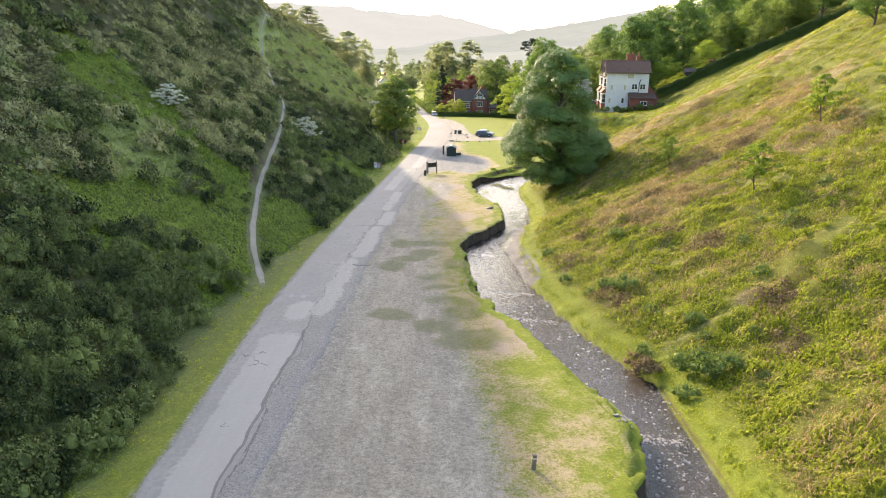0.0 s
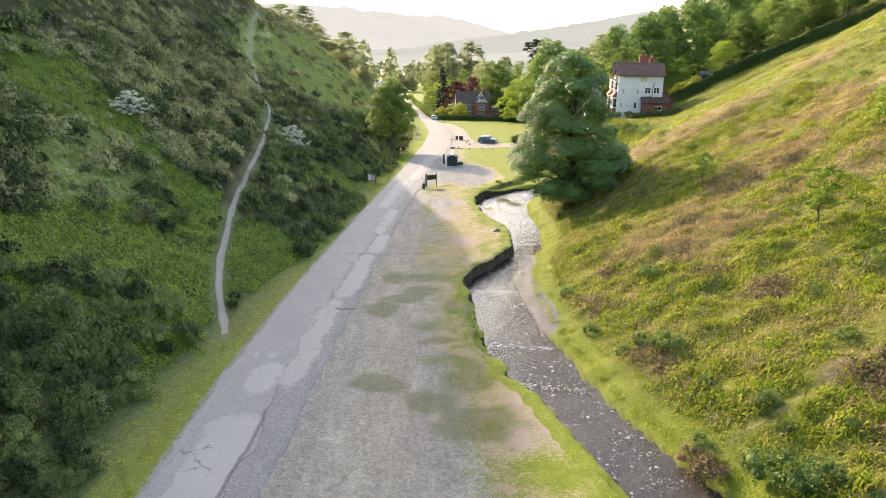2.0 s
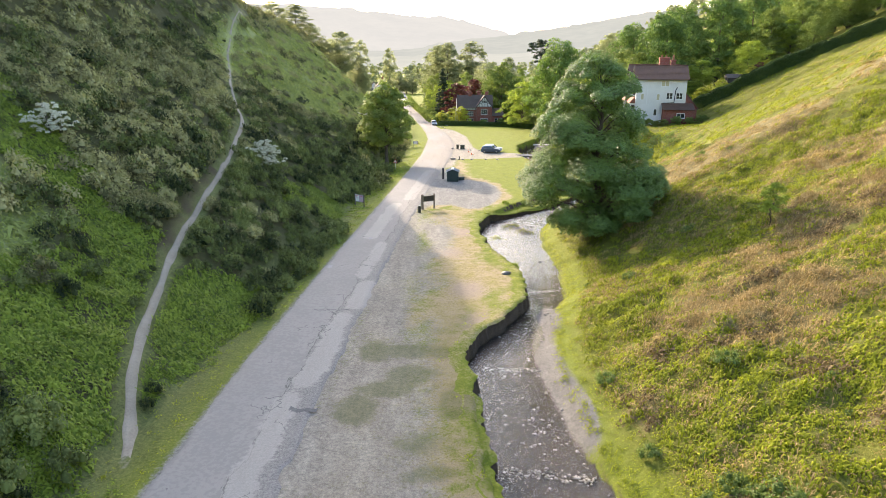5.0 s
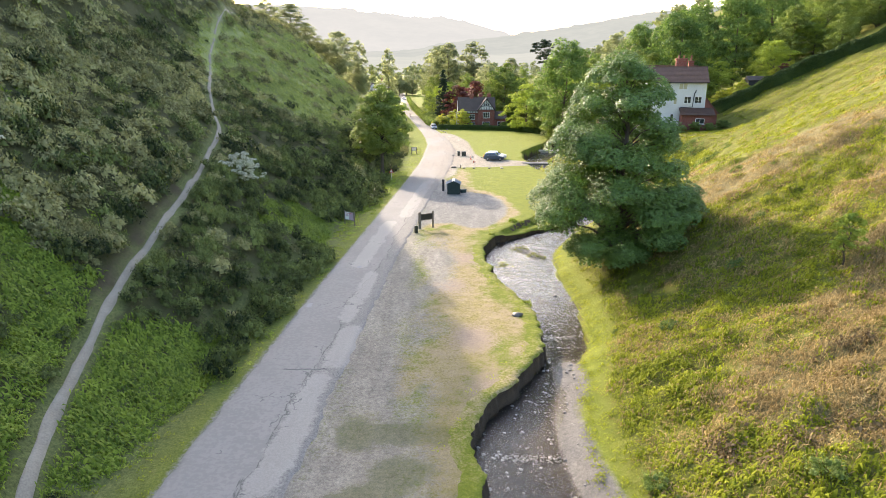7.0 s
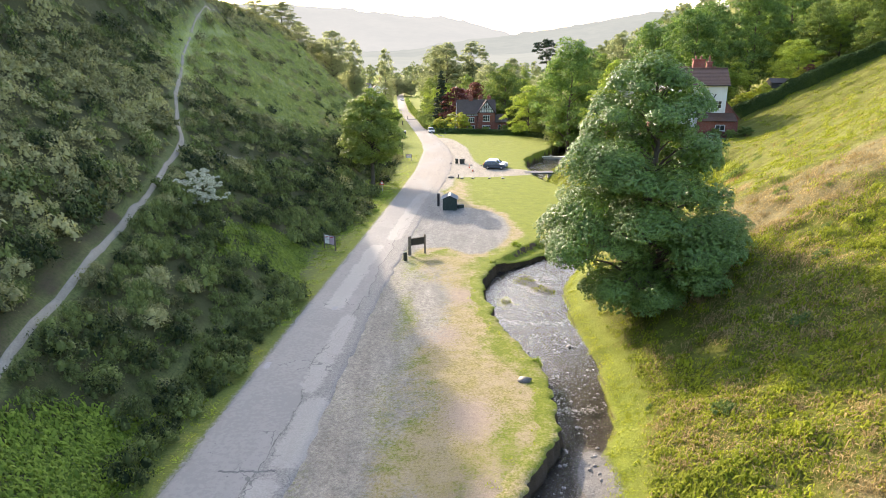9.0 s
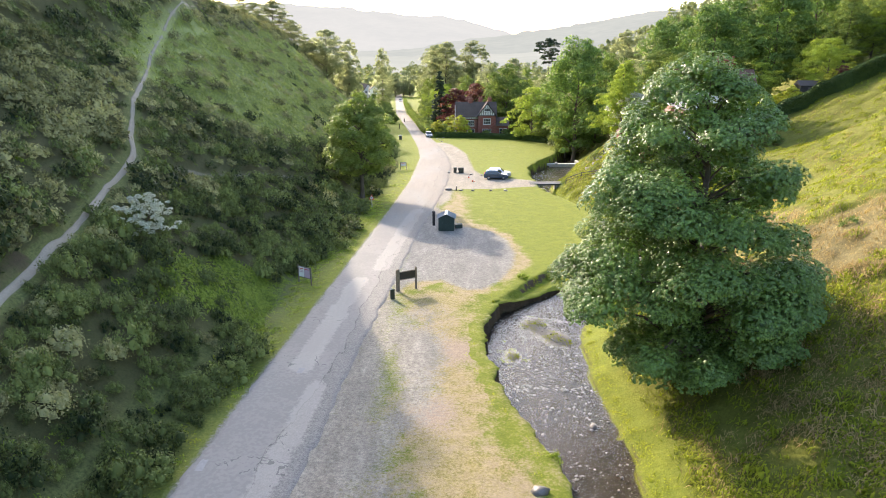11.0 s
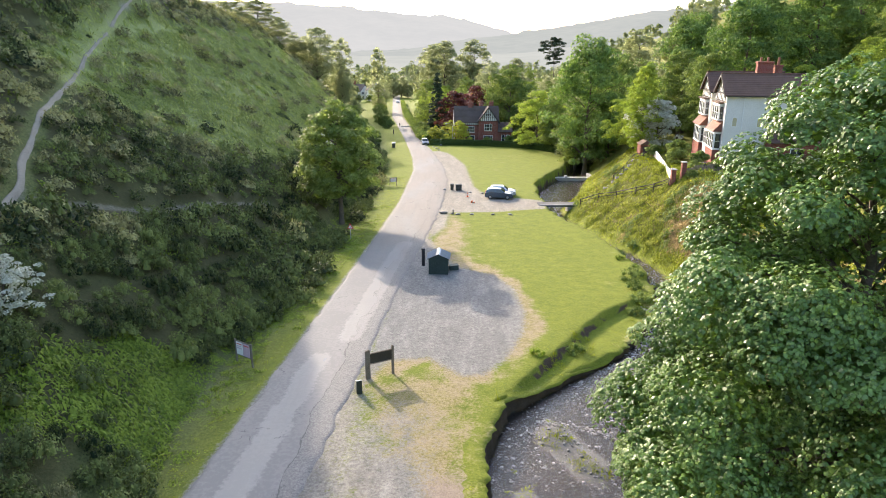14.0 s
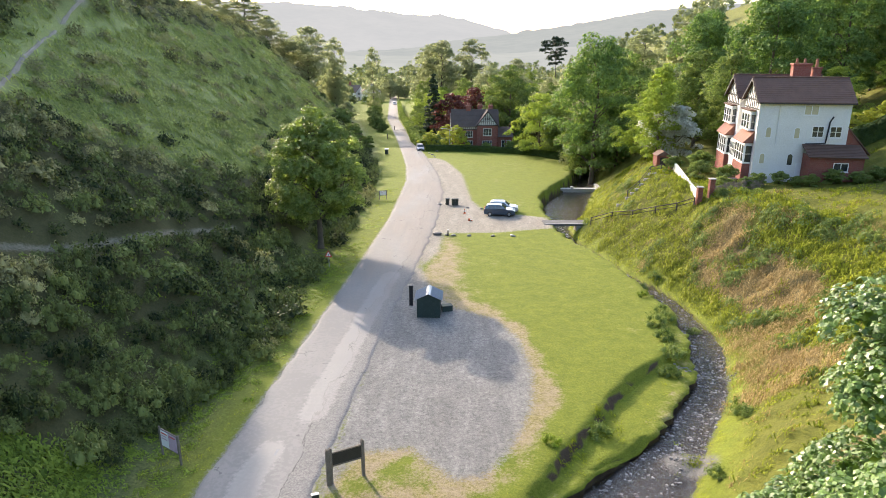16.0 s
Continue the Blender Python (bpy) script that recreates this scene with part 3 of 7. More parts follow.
GRAVEL_B = ((-3.4, 112), (-1.6, 117), (1.2, 117.5), (3.5, 114.6), (5.2, 114.8), (6.8, 117.2), (8.6, 122), (9.3, 127), (9.0, 133), (7.5, 137), (3.8, 140), (1.6, 146), (0.6, 152), (-2.2, 152), (-2.5, 130))
GRAVEL_C = ((0.5, 152), (2.4, 158), (3.0, 167.3), (10, 167.6), (17.5, 170), (17.6, 176), (13.5, 178.5), (9, 181), (7.4, 189), (6.9, 205), (6.6, 216), (4.6, 229), (2.8, 238), (-1.5, 242), (-1.5, 200))
DRY_A = ((-1.5, 60), (2, 56), (4, 78), (5.8, 82), (3.8, 98), (3.6, 108), (5, 113), (6, 117), (3, 117), (-2, 113), (-1.8, 90))
DRY_B = ((1.5, 141), (4, 140), (7, 139), (9.5, 131), (10.5, 124), (8, 117), (6, 114.5), (9, 121), (9.2, 132), (6, 140), (5, 150), (5.5, 160), (4.2, 166), (2.6, 165), (1.2, 152))
DRY_C = ((2.6, 24), (4.4, 26), (4.0, 34), (3.0, 44), (1.2, 58), (0.6, 58), (0.9, 48), (1.8, 36))


# ground of the left slope where bracken stands among the gorse, and the grassy upper slope with scattered bushes
FERN_FOOT = ((-32.0, 54), (-30.5, 59.4), (-28.5, 64.8), (-25.1, 68.5), (-22.4, 70.8), (-20.6, 66.0), (-18.8, 59.7), (-18.0, 55.0), (-17.6, 47), (-20.1, 45.5), (-23.6, 46.5))
FERN_PATH = ((-21.2, 69.0), (-20.6, 74.0), (-18.4, 77.5), (-14.1, 80.3), (-13.7, 75), (-15.1, 62.9), (-17.0, 60.0), (-18.7, 62.3))
FERN_BAND = ((-46, 84), (-42.2, 88), (-34.9, 85), (-28.4, 79), (-22.3, 77.0), (-21.5, 71.5), (-24.5, 71.0), (-28.5, 74.2), (-34.7, 75.5), (-41, 74))
FERN_ROAD = ((-21.6, 106), (-18.0, 112), (-12.6, 115.5), (-11.2, 108), (-12.6, 103.8), (-15.4, 103.8), (-18.8, 99.6))
GRASS_UP = ((-47, 170), (-48, 215), (-46, 262), (-46, 335), (-28, 335), (-20, 262), (-17, 216), (-17.5, 184.5), (-23.0, 163), (-29, 156), (-33, 147), (-40, 146), (-46, 158))
SPARSE = ((-37.4, 70.7), (-34.6, 75.7), (-28.4, 73.1), (-25.4, 68.0), (-27.4, 61.8), (-30.9, 60.0))


def open_share(x, y):
    w = np.maximum.reduce([inside(x, y, ring, 2.2) for ring in (FERN_FOOT, FERN_PATH, FERN_BAND, FERN_ROAD)])
    return step(0.32, 0.68, w + 0.9 * (fbm(x * 0.22, y * 0.17, 71, 3) - 0.5) + 0.10 * (fbm(x * 0.05, y * 0.05, 70, 2) > 0.58))


def grassy(x, y):
    w = np.maximum(inside(x, y, GRASS_UP, 4.0), 0.85 * inside(x, y, SPARSE, 2.0))
    return step(0.3, 0.7, w + 0.8 * (fbm(x * 0.11, y * 0.07, 73, 4) - 0.5))


MOSS = ((-4.4, 66.8, 1.2, 1.3), (-2.2, 66.9, 2.4, 1.0), (0.2, 66.6, 1.2, 0.9), (-1.8, 62.9, 1.4, 1.1), (-4.9, 58.4, 1.0, 1.3), (-0.4, 55.3, 1.3, 1.2), (-0.4, 52.3, 1.2, 0.9),
        (-0.3, 49.3, 1.4, 1.2), (1.8, 46.3, 1.5, 1.3), (-0.4, 43.6, 1.1, 1.0), (2.1, 41.6, 1.7, 1.3), (-4.2, 45.7, 1.1, 0.9), (-3.2, 61.5, 1.6, 0.8), (1.0, 59.5, 1.0, 1.4))


def build_ground():
    xs, ys = spaced(-3500, -34, 30, 3500, 0.42, 1.075), spaced(-900, 20, 182, 4200, 0.45, 1.06)
    X, Y = np.meshgrid(xs, ys)
    Z = height(X, Y)
    nx, ny = len(xs), len(ys)
    # the footpath lies cut into the hill
    dp, dl = dist_to(X, Y, PATH_XY), dist_to(X, Y, LEDGE_XY)
    Z = Z - 0.18 * step(1.3, 0.4, dp) - 0.25 * step(1.6, 0.5, dl)
    i = np.arange(nx * ny).reshape(ny, nx)
    F = np.stack((i[:-1, :-1], i[:-1, 1:], i[1:, 1:], i[1:, :-1]), -1).reshape(-1, 4)
    me = mesh_np("ground", np.stack((X, Y, Z), -1).reshape(-1, 3), F, M_GROUND, True)
    jit = 0.5 * (fbm(X * 0.0 + 3, Y * 0.55, 5) - 0.5) * 2 + 0.35 * (vnoise(Y * 1.9, X * 0.3, 8) - 0.5)
    near = step(330, 230, Y)
    bank, right = line(Y, BANK_L) + jit * near, line(Y, STREAM_R) - 0.5 * jit * near
    toe = line(Y, TOE_L)
    edge = dist_to(X, Y, tuple((x, y) for y, x in BANK_L if y < 230))
    side = line(Y, ROAD_L)
    rr = line(Y, ROAD_R)
    gravel = np.maximum.reduce([inside(X, Y, g, w) for g, w in ((GRAVEL_A, 2.2), (GRAVEL_B, 0.8), (GRAVEL_C, 0.9))])
    worn = 0.38 * step(44, 52, Y) * step(115, 70, Y)
    gravel = np.clip(gravel - worn * step(-4.5, -1.2, X - rr + 0.12 * (Y - 60) * 0 - 1.5) * (0.35 + 0.9 * (vnoise(X * 0.5, Y * 0.22, 77) - 0.35)), 0, 1)
    gravel = np.maximum(gravel, step(0.7, -0.6, np.abs(X - (side + rr) / 2) - (rr - side) / 2))
    dry = np.maximum.reduce([0.8 * inside(X, Y, g, 1.6) for g in (DRY_A, DRY_B, DRY_C)])
    rim = dist_to(X, Y, GRAVEL_B + GRAVEL_B[:1])
    dry = np.maximum(dry, 0.9 * step(3.0, 0.4, rim + 5.5 * (fbm(X * 0.28, Y * 0.2, 71, 4) - 0.42)) * step(-1, 2.5, X - rr))
    dry = dry * (0.40 + 1.15 * fbm(X * 0.5, Y * 0.35, 88, 5))
    floor = step(0, 1.0, X - rr) * step(0.2, -1.2, X - bank) * step(40, 47, Y) * step(116, 106, Y)
    dry = np.maximum(dry, floor * (0.50 + 1.0 * (fbm(X * 0.45, Y * 0.22, 67, 5) - 0.5)))
    gravel = np.maximum(gravel, floor * (0.56 + 1.3 * (fbm(X * 0.30, Y * 0.16, 68, 5) - 0.5)) * step(9.5, 4.0, X - rr))
    soily = step(-0.15, 0.05, X - line(Y, SHELF) - 0.5 * (fbm(X * 0.0 + 3, Y * 0.55, 5) - 0.5) * 2) * step(0.5, 0.2, X - line(Y, SHELF)) * step(112, 115, Y) * step(131, 128, Y)
    dry = np.maximum(dry, (0.40 + 0.7 * (fbm(X * 0.4, Y * 0.3, 87, 4) - 0.36)) * step(-4, 0, X - rr) * step(0.3, -0.5, X - bank) * (Y < 60))
    dry = np.maximum(dry, (0.12 + 0.5 * (fbm(X * 0.22, Y * 0.13, 89, 4) - 0.42)) * step(0, 2, X - rr) * step(0.3, -1.0, X - bank) * (Y > 60))
    dry = np.maximum(dry, 0.24 * step(0, 0.6, side - X) * step(1.8, 1.0, side - X))
    spot = [(6.0, 41.5, 1.7), (4.0, 40, 1.0), (4.6, 44, 1.0), (2.4, 80, 1.6), (3.2, 72, 1.4), (0.8, 92, 1.5), (2.5, 101, 1.6), (10.4, 26, 1.0)]
    dust = np.maximum.reduce([np.clip(1.0 - 0.5 * np.hypot(X - a, (Y - b) * 0.7) / r, 0, 1) for a, b, r in spot])
    soil = step(-0.08, 0.12, X - bank) * step(0.75, 0.3, X - bank)
    soil = np.maximum.reduce((soil, soily, 0.5 * step(1.1, 0.3, dist_to(X, Y, SCAR_XY)) * (0.6 + 0.8 * fbm(X * 0.6, Y * 0.6, 73, 3))))
    soil = np.maximum(soil, 0.55 * step(-0.1, 0.3, X - right) * step(0.9, 0.3, X - right))
    bed = step(0.3, 0.6, X - bank) * step(0.35, 0.0, X - right)
    slope = step(1.0, 3.5, X - right)
    # reaches out over the verge to paint the hill's shade there
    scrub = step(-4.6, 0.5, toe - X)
    upland = grassy(X, Y) * scrub
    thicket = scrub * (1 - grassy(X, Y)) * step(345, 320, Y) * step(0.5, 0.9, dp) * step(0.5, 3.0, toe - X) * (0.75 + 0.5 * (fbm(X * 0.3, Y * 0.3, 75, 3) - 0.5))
    lit = slope * np.maximum(0.75 * share_of(TAN, X, Y, 61), 0.6 * share_of(BROWN, X, Y, 63)) * step(175, 160, Y)
    path = np.maximum.reduce((0.55 * np.clip(1.3 - dp / 0.42, 0, 1), 0.50 * np.clip(1.3 - dl / 0.7, 0, 1), 0.46 * np.clip(1.2 - dist_to(X, Y, TRACK) / 0.4, 0, 1) * step(24, 18, X)))
    blot = np.maximum.reduce([1.15 - 0.62 * np.hypot((X - a) / p, (Y - b) / q) for a, b, p, q in MOSS]) - 0.1 + 1.6 * (fbm(X * 0.45, Y * 0.45, 78, 4) - 0.5)
    moss = np.maximum(0.2 * step(-7, -2, X - bank) * step(40, 46, Y) * step(84, 70, Y), blot) + 0.2 * step(0.0, 3.0, X - rr) * step(120, 110, Y) + 0.35 * (fbm(X * 0.25, Y * 0.12, 66, 3) - 0.5)
    bar = sum(np.exp(-((X - a) / (1.15 * p)) ** 2 - ((Y - c) / (1.15 * q)) ** 2) for a, c, p, q, _ in BARS) * step(0.5, 0.9, X - bank)
    for name, w in (("shade_lift_warm", np.maximum(inside(X, Y, GRAVEL_A, 4.0), 0.85 * step(136, 152, Y))), ("upland", upland), ("thicket", thicket), ("bar", bar), ("moss", moss), ("gravel", gravel), ("dry", dry), ("dust", dust), ("soil", soil), ("bed", bed), ("slope", slope), ("scrub", scrub), ("litter", lit), ("path", path)):
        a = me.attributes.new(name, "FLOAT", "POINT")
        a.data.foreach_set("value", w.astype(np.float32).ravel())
    return tagged(new("ground", me), "grassy valley floor between scrubby and grassy hillsides", "ground", kind="structure")


build_ground()


PALE = ((0.22, 0.66, 20, 42), (0.30, 0.60, 44.5, 48.5), (0.60, 0.84, 45.5, 60.5), (0.66, 0.92, 61.0, 74.0), (0.72, 1.0, 74.5, 82.0), (0.62, 0.84, 82.5, 96), (0.28, 0.56, 97, 118), (0.5, 0.8, 120, 150))


def build_road():
    ys = np.concatenate((np.arange(-60, 250, 0.5), np.arange(250, 640, 4.0)))
    a = line(ys, ROAD_L) + 0.35 * (fbm(ys * 0.5, ys * 0, 91) - 0.5) + 0.25 * (vnoise(ys * 1.6, ys * 0, 92) - 0.5)
    b = line(ys, ROAD_R) + 0.45 * (fbm(ys * 0.4, ys * 0 + 7, 93) - 0.5) + 0.3 * (vnoise(ys * 1.4, ys * 0 + 5, 94) - 0.5)
    cols = 31
    t = np.linspace(0, 1, cols)
    T = np.repeat(t[None], len(ys), 0)
    X = a[:, None] + (b - a)[:, None] * t
    Y = np.repeat(ys[:, None], cols, 1)
    Z = height(X, Y, False) + 0.10 + 0.05 * (1 - (2 * t - 1) ** 2)[None]
    Z -= 0.06 * np.clip((np.abs(2 * t - 1) - 0.84) / 0.16, 0, 1)[None]
    Z[:, 0] -= 0.12
    Z[:, -1] -= 0.12
    i = np.arange(len(ys) * cols).reshape(len(ys), cols)
    F = np.stack((i[:-1, :-1], i[:-1, 1:], i[1:, 1:], i[1:, :-1]), -1).reshape(-1, 4)
    me = mesh_np("road", np.stack((X, Y, Z), -1).reshape(-1, 3), F, M_ROAD, True)
    side = me.attributes.new("side", "FLOAT", "POINT")
    side.data.foreach_set("value", (np.repeat(t[None], len(ys), 0) - 0.2 + 0.25 * (fbm(Y * 0.08, Y * 0, 99, 3) - 0.5)).astype(np.float32).ravel())
    # lanes of paler surfacing, worn through between them
    pale = np.zeros_like(X)
    for s0, s1, y0, y1 in PALE:
        w = np.clip(0.5 + np.minimum(T - s0, s1 - T) * 6, 0, 1) * np.clip(0.5 + np.minimum(Y - y0, y1 - Y) / 2.0, 0, 1)
        pale = np.maximum(pale, w)
    joint = step(0.035, 0.0, np.abs(T - 0.67)) * step(44, 42, Y)
    # grows with distance, darkening the road's colour where the sun falls
    sunlit_tint = step(100, 165, Y) * (0.55 + 0.9 * (fbm(X * 0.35, Y * 0.10, 95, 4) - 0.45))
    for name, w in (("pale", pale), ("joint", joint), ("sunlit_tint", sunlit_tint)):
        me.attributes.new(name, "FLOAT", "POINT").data.foreach_set("value", w.astype(np.float32).ravel())
    tagged(new("road", me), "worn grey single-lane asphalt road with ragged edges", "road", kind="structure")


build_road()


def build_path():
    pts = []
    for (ax, ay), (bx, by) in zip(PATH_XY, PATH_XY[1:]):
        n = max(2, int(math.hypot(bx - ax, by - ay) / 0.5))
        pts += [(ax + (bx - ax) * i / n, ay + (by - ay) * i / n) for i in range(n)]
    p = np.array(pts)
    for _ in range(6):
        p[1:-1] = (p[:-2] + 2 * p[1:-1] + p[2:]) / 4
    way = np.gradient(p, axis=0)
    way /= np.linalg.norm(way, axis=1)[:, None]
    nor = np.stack((-way[:, 1], way[:, 0]), -1)
    w = (0.15 + 0.20 * fbm(p[:, 1] * 0.6, p[:, 0] * 0, 97)) * np.interp(p[:, 1], (53, 58, 70, 85, 140, 170, 200), (1.7, 1.6, 1.3, 1.05, 1.1, 0.7, 0.35))
    t = np.linspace(-1, 1, 6)
    X, Y = p[:, 0, None] + nor[:, 0, None] * w[:, None] * t, p[:, 1, None] + nor[:, 1, None] * w[:, None] * t
    Z = height(X, Y) - 0.18 + 0.09 + 0.04 * t[None] ** 2
    Z[:, 0], Z[:, -1] = Z[:, 0] - 0.25, Z[:, -1] - 0.25
    Z -= 0.12 * step(56.0, 53.6, Y)
    i = np.arange(X.size).reshape(X.shape)
    F = np.stack((i[:-1, :-1], i[:-1, 1:], i[1:, 1:], i[1:, :-1]), -1).reshape(-1, 4)
    tagged(new("footpath", mesh_np("footpath", np.stack((X, Y, Z), -1).reshape(-1, 3), F, M_PATH, True)), "narrow worn stony footpath climbing the hillside", "path", kind="structure")


M_PATH = plain("trodden_stone_dust", (0.20, 0.172, 0.13), (0.35, 0.308, 0.245), 2, 0.95, 0, 0.6, 0.03)
build_path()


def build_water():
    ys = np.arange(-60, 262, 0.6)
    a, b = line(ys, BANK_L) - 0.6, line(ys, STREAM_R) + 0.9
    cols = 24
    t = np.linspace(0, 1, cols)
    X = a[:, None] + (b - a)[:, None] * t
    Y = np.repeat(ys[:, None], cols, 1)
    level = road_z(ys) - 1.16 - 0.02 * np.clip(ys - 150, 0, 40)
    Z = np.repeat(level[:, None], cols, 1)
    i = np.arange(len(ys) * cols).reshape(len(ys), cols)
    F = np.stack((i[:-1, :-1], i[:-1, 1:], i[1:, 1:], i[1:, :-1]), -1).reshape(-1, 4)
    ob = tagged(new("water", mesh_np("water", np.stack((X, Y, Z), -1).reshape(-1, 3), F, M_WATER, True)), "shallow stony stream with glinting ripples", "stream", kind="structure")
    ob.visible_shadow = False


build_water()


# ---- far hills across the valley, in haze ----
def far_hill(name, y, crest, depth, material, label):
    xs = np.linspace(crest[0][0], crest[-1][0], 160)
    top = np.interp(xs, *zip(*crest)) + 9 * (fbm(xs * 0.012, xs * 0, 101) - 0.5) * y / 2500 + 7 * (vnoise(xs * 0.09, xs * 0, 104) ** 3) * y / 2500
    rows = 14
    V, F = [], []
    for k in range(rows):
        s = k / (rows - 1)
        z = -30 + (top + 30) * (1 - (1 - s) ** 1.6)
        V.append(np.stack((xs, np.full_like(xs, y - depth * (1 - s)), z + 14 * s * (1 - s) * (fbm(xs * 0.01, xs * 0 + 9 * s, 106) - 0.5)), -1))
    n = len(xs)
    i = np.arange(n * rows).reshape(rows, n)
    F = np.stack((i[:-1, :-1], i[:-1, 1:], i[1:, 1:], i[1:, :-1]), -1).reshape(-1, 4)
    tagged(new(name, mesh_np(name, np.concatenate(V), F, material, True)), label, "hill", kind="structure")


# The fields are a low glowing sheet added to cover bare far ground.
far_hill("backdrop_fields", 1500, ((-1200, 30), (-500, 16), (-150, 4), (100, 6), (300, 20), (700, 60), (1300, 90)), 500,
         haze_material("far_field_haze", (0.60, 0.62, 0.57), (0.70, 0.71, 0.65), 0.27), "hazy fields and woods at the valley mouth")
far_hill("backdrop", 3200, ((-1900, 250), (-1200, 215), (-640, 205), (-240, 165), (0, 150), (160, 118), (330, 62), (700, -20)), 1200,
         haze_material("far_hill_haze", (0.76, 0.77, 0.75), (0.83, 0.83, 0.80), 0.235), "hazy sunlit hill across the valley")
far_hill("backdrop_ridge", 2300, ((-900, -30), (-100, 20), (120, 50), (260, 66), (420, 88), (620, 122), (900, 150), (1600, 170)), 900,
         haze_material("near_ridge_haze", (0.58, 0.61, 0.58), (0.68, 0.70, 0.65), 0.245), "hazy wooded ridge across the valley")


# ---- the cut earth bank of the stream, with its overhanging turf ----
M_EARTH = plain("bank_earth", (0.022, 0.016, 0.011), (0.11, 0.078, 0.05), 3.5, 0.95, 0, 0.9, 0.05)


def build_bank():
    ys = np.arange(16, 134, 0.17)
    jit = 0.5 * (fbm(ys * 0.0 + 3, ys * 0.55, 5) - 0.5) * 2 + 0.35 * (vnoise(ys * 1.9, line(ys, BANK_L) * 0.3, 8) - 0.5)
    b = line(ys, BANK_L) + jit + 0.20 * (fbm(ys * 1.3, ys * 0, 55, 3) - 0.5) + 0.10 * (vnoise(ys * 4, ys * 0, 57) - 0.5)
    # only where the floor ends in a cut, and not where it slopes to a beach
    keep = step(0.30, 0.42, fbm(ys * 0.12, ys * 0 + 3, 59, 2))
    top = height(b - 0.5, ys) + 0.03
    lip = ((-1.2, 0.0), (-0.7, 0.0), (-0.2, -0.01), (0.28, -0.03), (0.40, -0.14))
    face = ((0.39, -0.13), (0.32, -0.26), (0.38, -0.55), (0.43, -0.9), (0.56, -1.45))
    for name, prof, mat, label in (("bank_turf", lip, M_GROUND, "turf edge overhanging the stream bank"), ("bank_earth", face, M_EARTH, "dark bare earth of the cut stream bank")):
        d = np.array([p[0] for p in prof])
        h = np.array([p[1] for p in prof])
        X = b[:, None] + d[None] * 1.0 + (0.12 * (vnoise(ys[:, None] * 2.3, h[None] * 5, 58) - 0.5))
        Y = np.repeat(ys[:, None], len(d), 1)
        Z = top[:, None] + h[None] - 0.35 * (1 - keep)[:, None]
        if mat is M_GROUND:
            Z[:, :2] = height(X[:, :2], Y[:, :2]) + (-0.05, 0.015)
        n, k = X.shape
        i = np.arange(n * k).reshape(n, k)
        F = np.stack((i[:-1, :-1], i[:-1, 1:], i[1:, 1:], i[1:, :-1]), -1).reshape(-1, 4)
        me = mesh_np(name, np.stack((X, Y, Z), -1).reshape(-1, 3), F, mat, True)
        if mat is M_GROUND:
            for a in ("dry",):
                v = np.interp(Y, (36, 50, 62, 74, 80), (0.12, 0.18, 0.40, 0.5, 0.3)).astype(np.float32).ravel()
                q = me.attributes.new(a, "FLOAT", "POINT")
                q.data.foreach_set("value", v + (0.5 * (fbm(X * 0.6, Y * 0.4, 88, 3) - 0.5)).ravel().astype(np.float32))
        tagged(new(name, me), label, "bank", kind="structure")


build_bank()


# ---- trees ----
def leaf_cloud(rng, centres, radii, count, size, flat=0.62, droop=0.25, wide=0.55, jag=0.55):
    """Leaves as small bent blades round clump centres."""
    n = len(centres) * count
    c = np.repeat(np.asarray(centres, float), count, 0)
    r = np.repeat(np.asarray(radii, float), count)
    d = rng.normal(size=(n, 3))
    d /= np.linalg.norm(d, axis=1)[:, None]
    d[:, 2] = np.where(d[:, 2] < -0.35, -d[:, 2], d[:, 2])
    p = c + d * (r * (0.55 + 0.45 * rng.random(n) ** 0.5))[:, None] * np.array((1, 1, flat))
    nrm = d + np.array((0, 0, 0.55)) + jag * rng.normal(size=(n, 3))
    nrm /= np.linalg.norm(nrm, axis=1)[:, None]
    u = np.cross(nrm, rng.normal(size=(n, 3)))
    u /= np.linalg.norm(u, axis=1)[:, None]
    v = np.cross(nrm, u)
    s = size * (0.6 + 0.8 * rng.random(n))[:, None]
    tip = p + v * s - nrm * s * droop
    a = p - v * s * 0.8
    V = np.stack((a, p + u * s * wide + nrm * s * 0.08, tip, p - u * s * wide + nrm * s * 0.08), 1).reshape(-1, 3)
    return V, np.arange(n * 4).reshape(-1, 4)


def crown_clumps(rng, h0, h1, profile, n, clump, lobes=6):
    """Clump centres on and within an uneven crown; profile is pairs of (share of height, radius)."""
    ps, rs = zip(*profile)
    phase = rng.random(lobes) * 6.28
    out, rad = [], []
    k = 0
    while len(out) < n:
        k += 1
        s = rng.random()
        r = np.interp(s, ps, rs)
        a = rng.random() * 2 * math.pi
        lobe = 1 + 0.22 * math.sin(3 * a + phase[0] + 7 * s) + 0.16 * math.sin(5 * a + phase[1] - 11 * s) + 0.10 * math.sin(9 * a + phase[2] + 23 * s)
        tier = 0.84 + 0.22 * abs(math.sin(phase[3] + s * 9.5 + 0.8 * math.sin(2 * a)))
        q = rng.random() ** 0.42
        if rng.random() > r / max(rs) + 0.15:
            continue
        rr = r * lobe * tier * q
        out.append((rr * math.cos(a), rr * math.sin(a), h0 + (h1 - h0) * s + 0.6 * (1 - q)))
        rad.append(clump * (0.65 + 0.7 * rng.random()) * (0.75 + 0.25 * r / max(rs)))
    return np.array(out), np.array(rad)


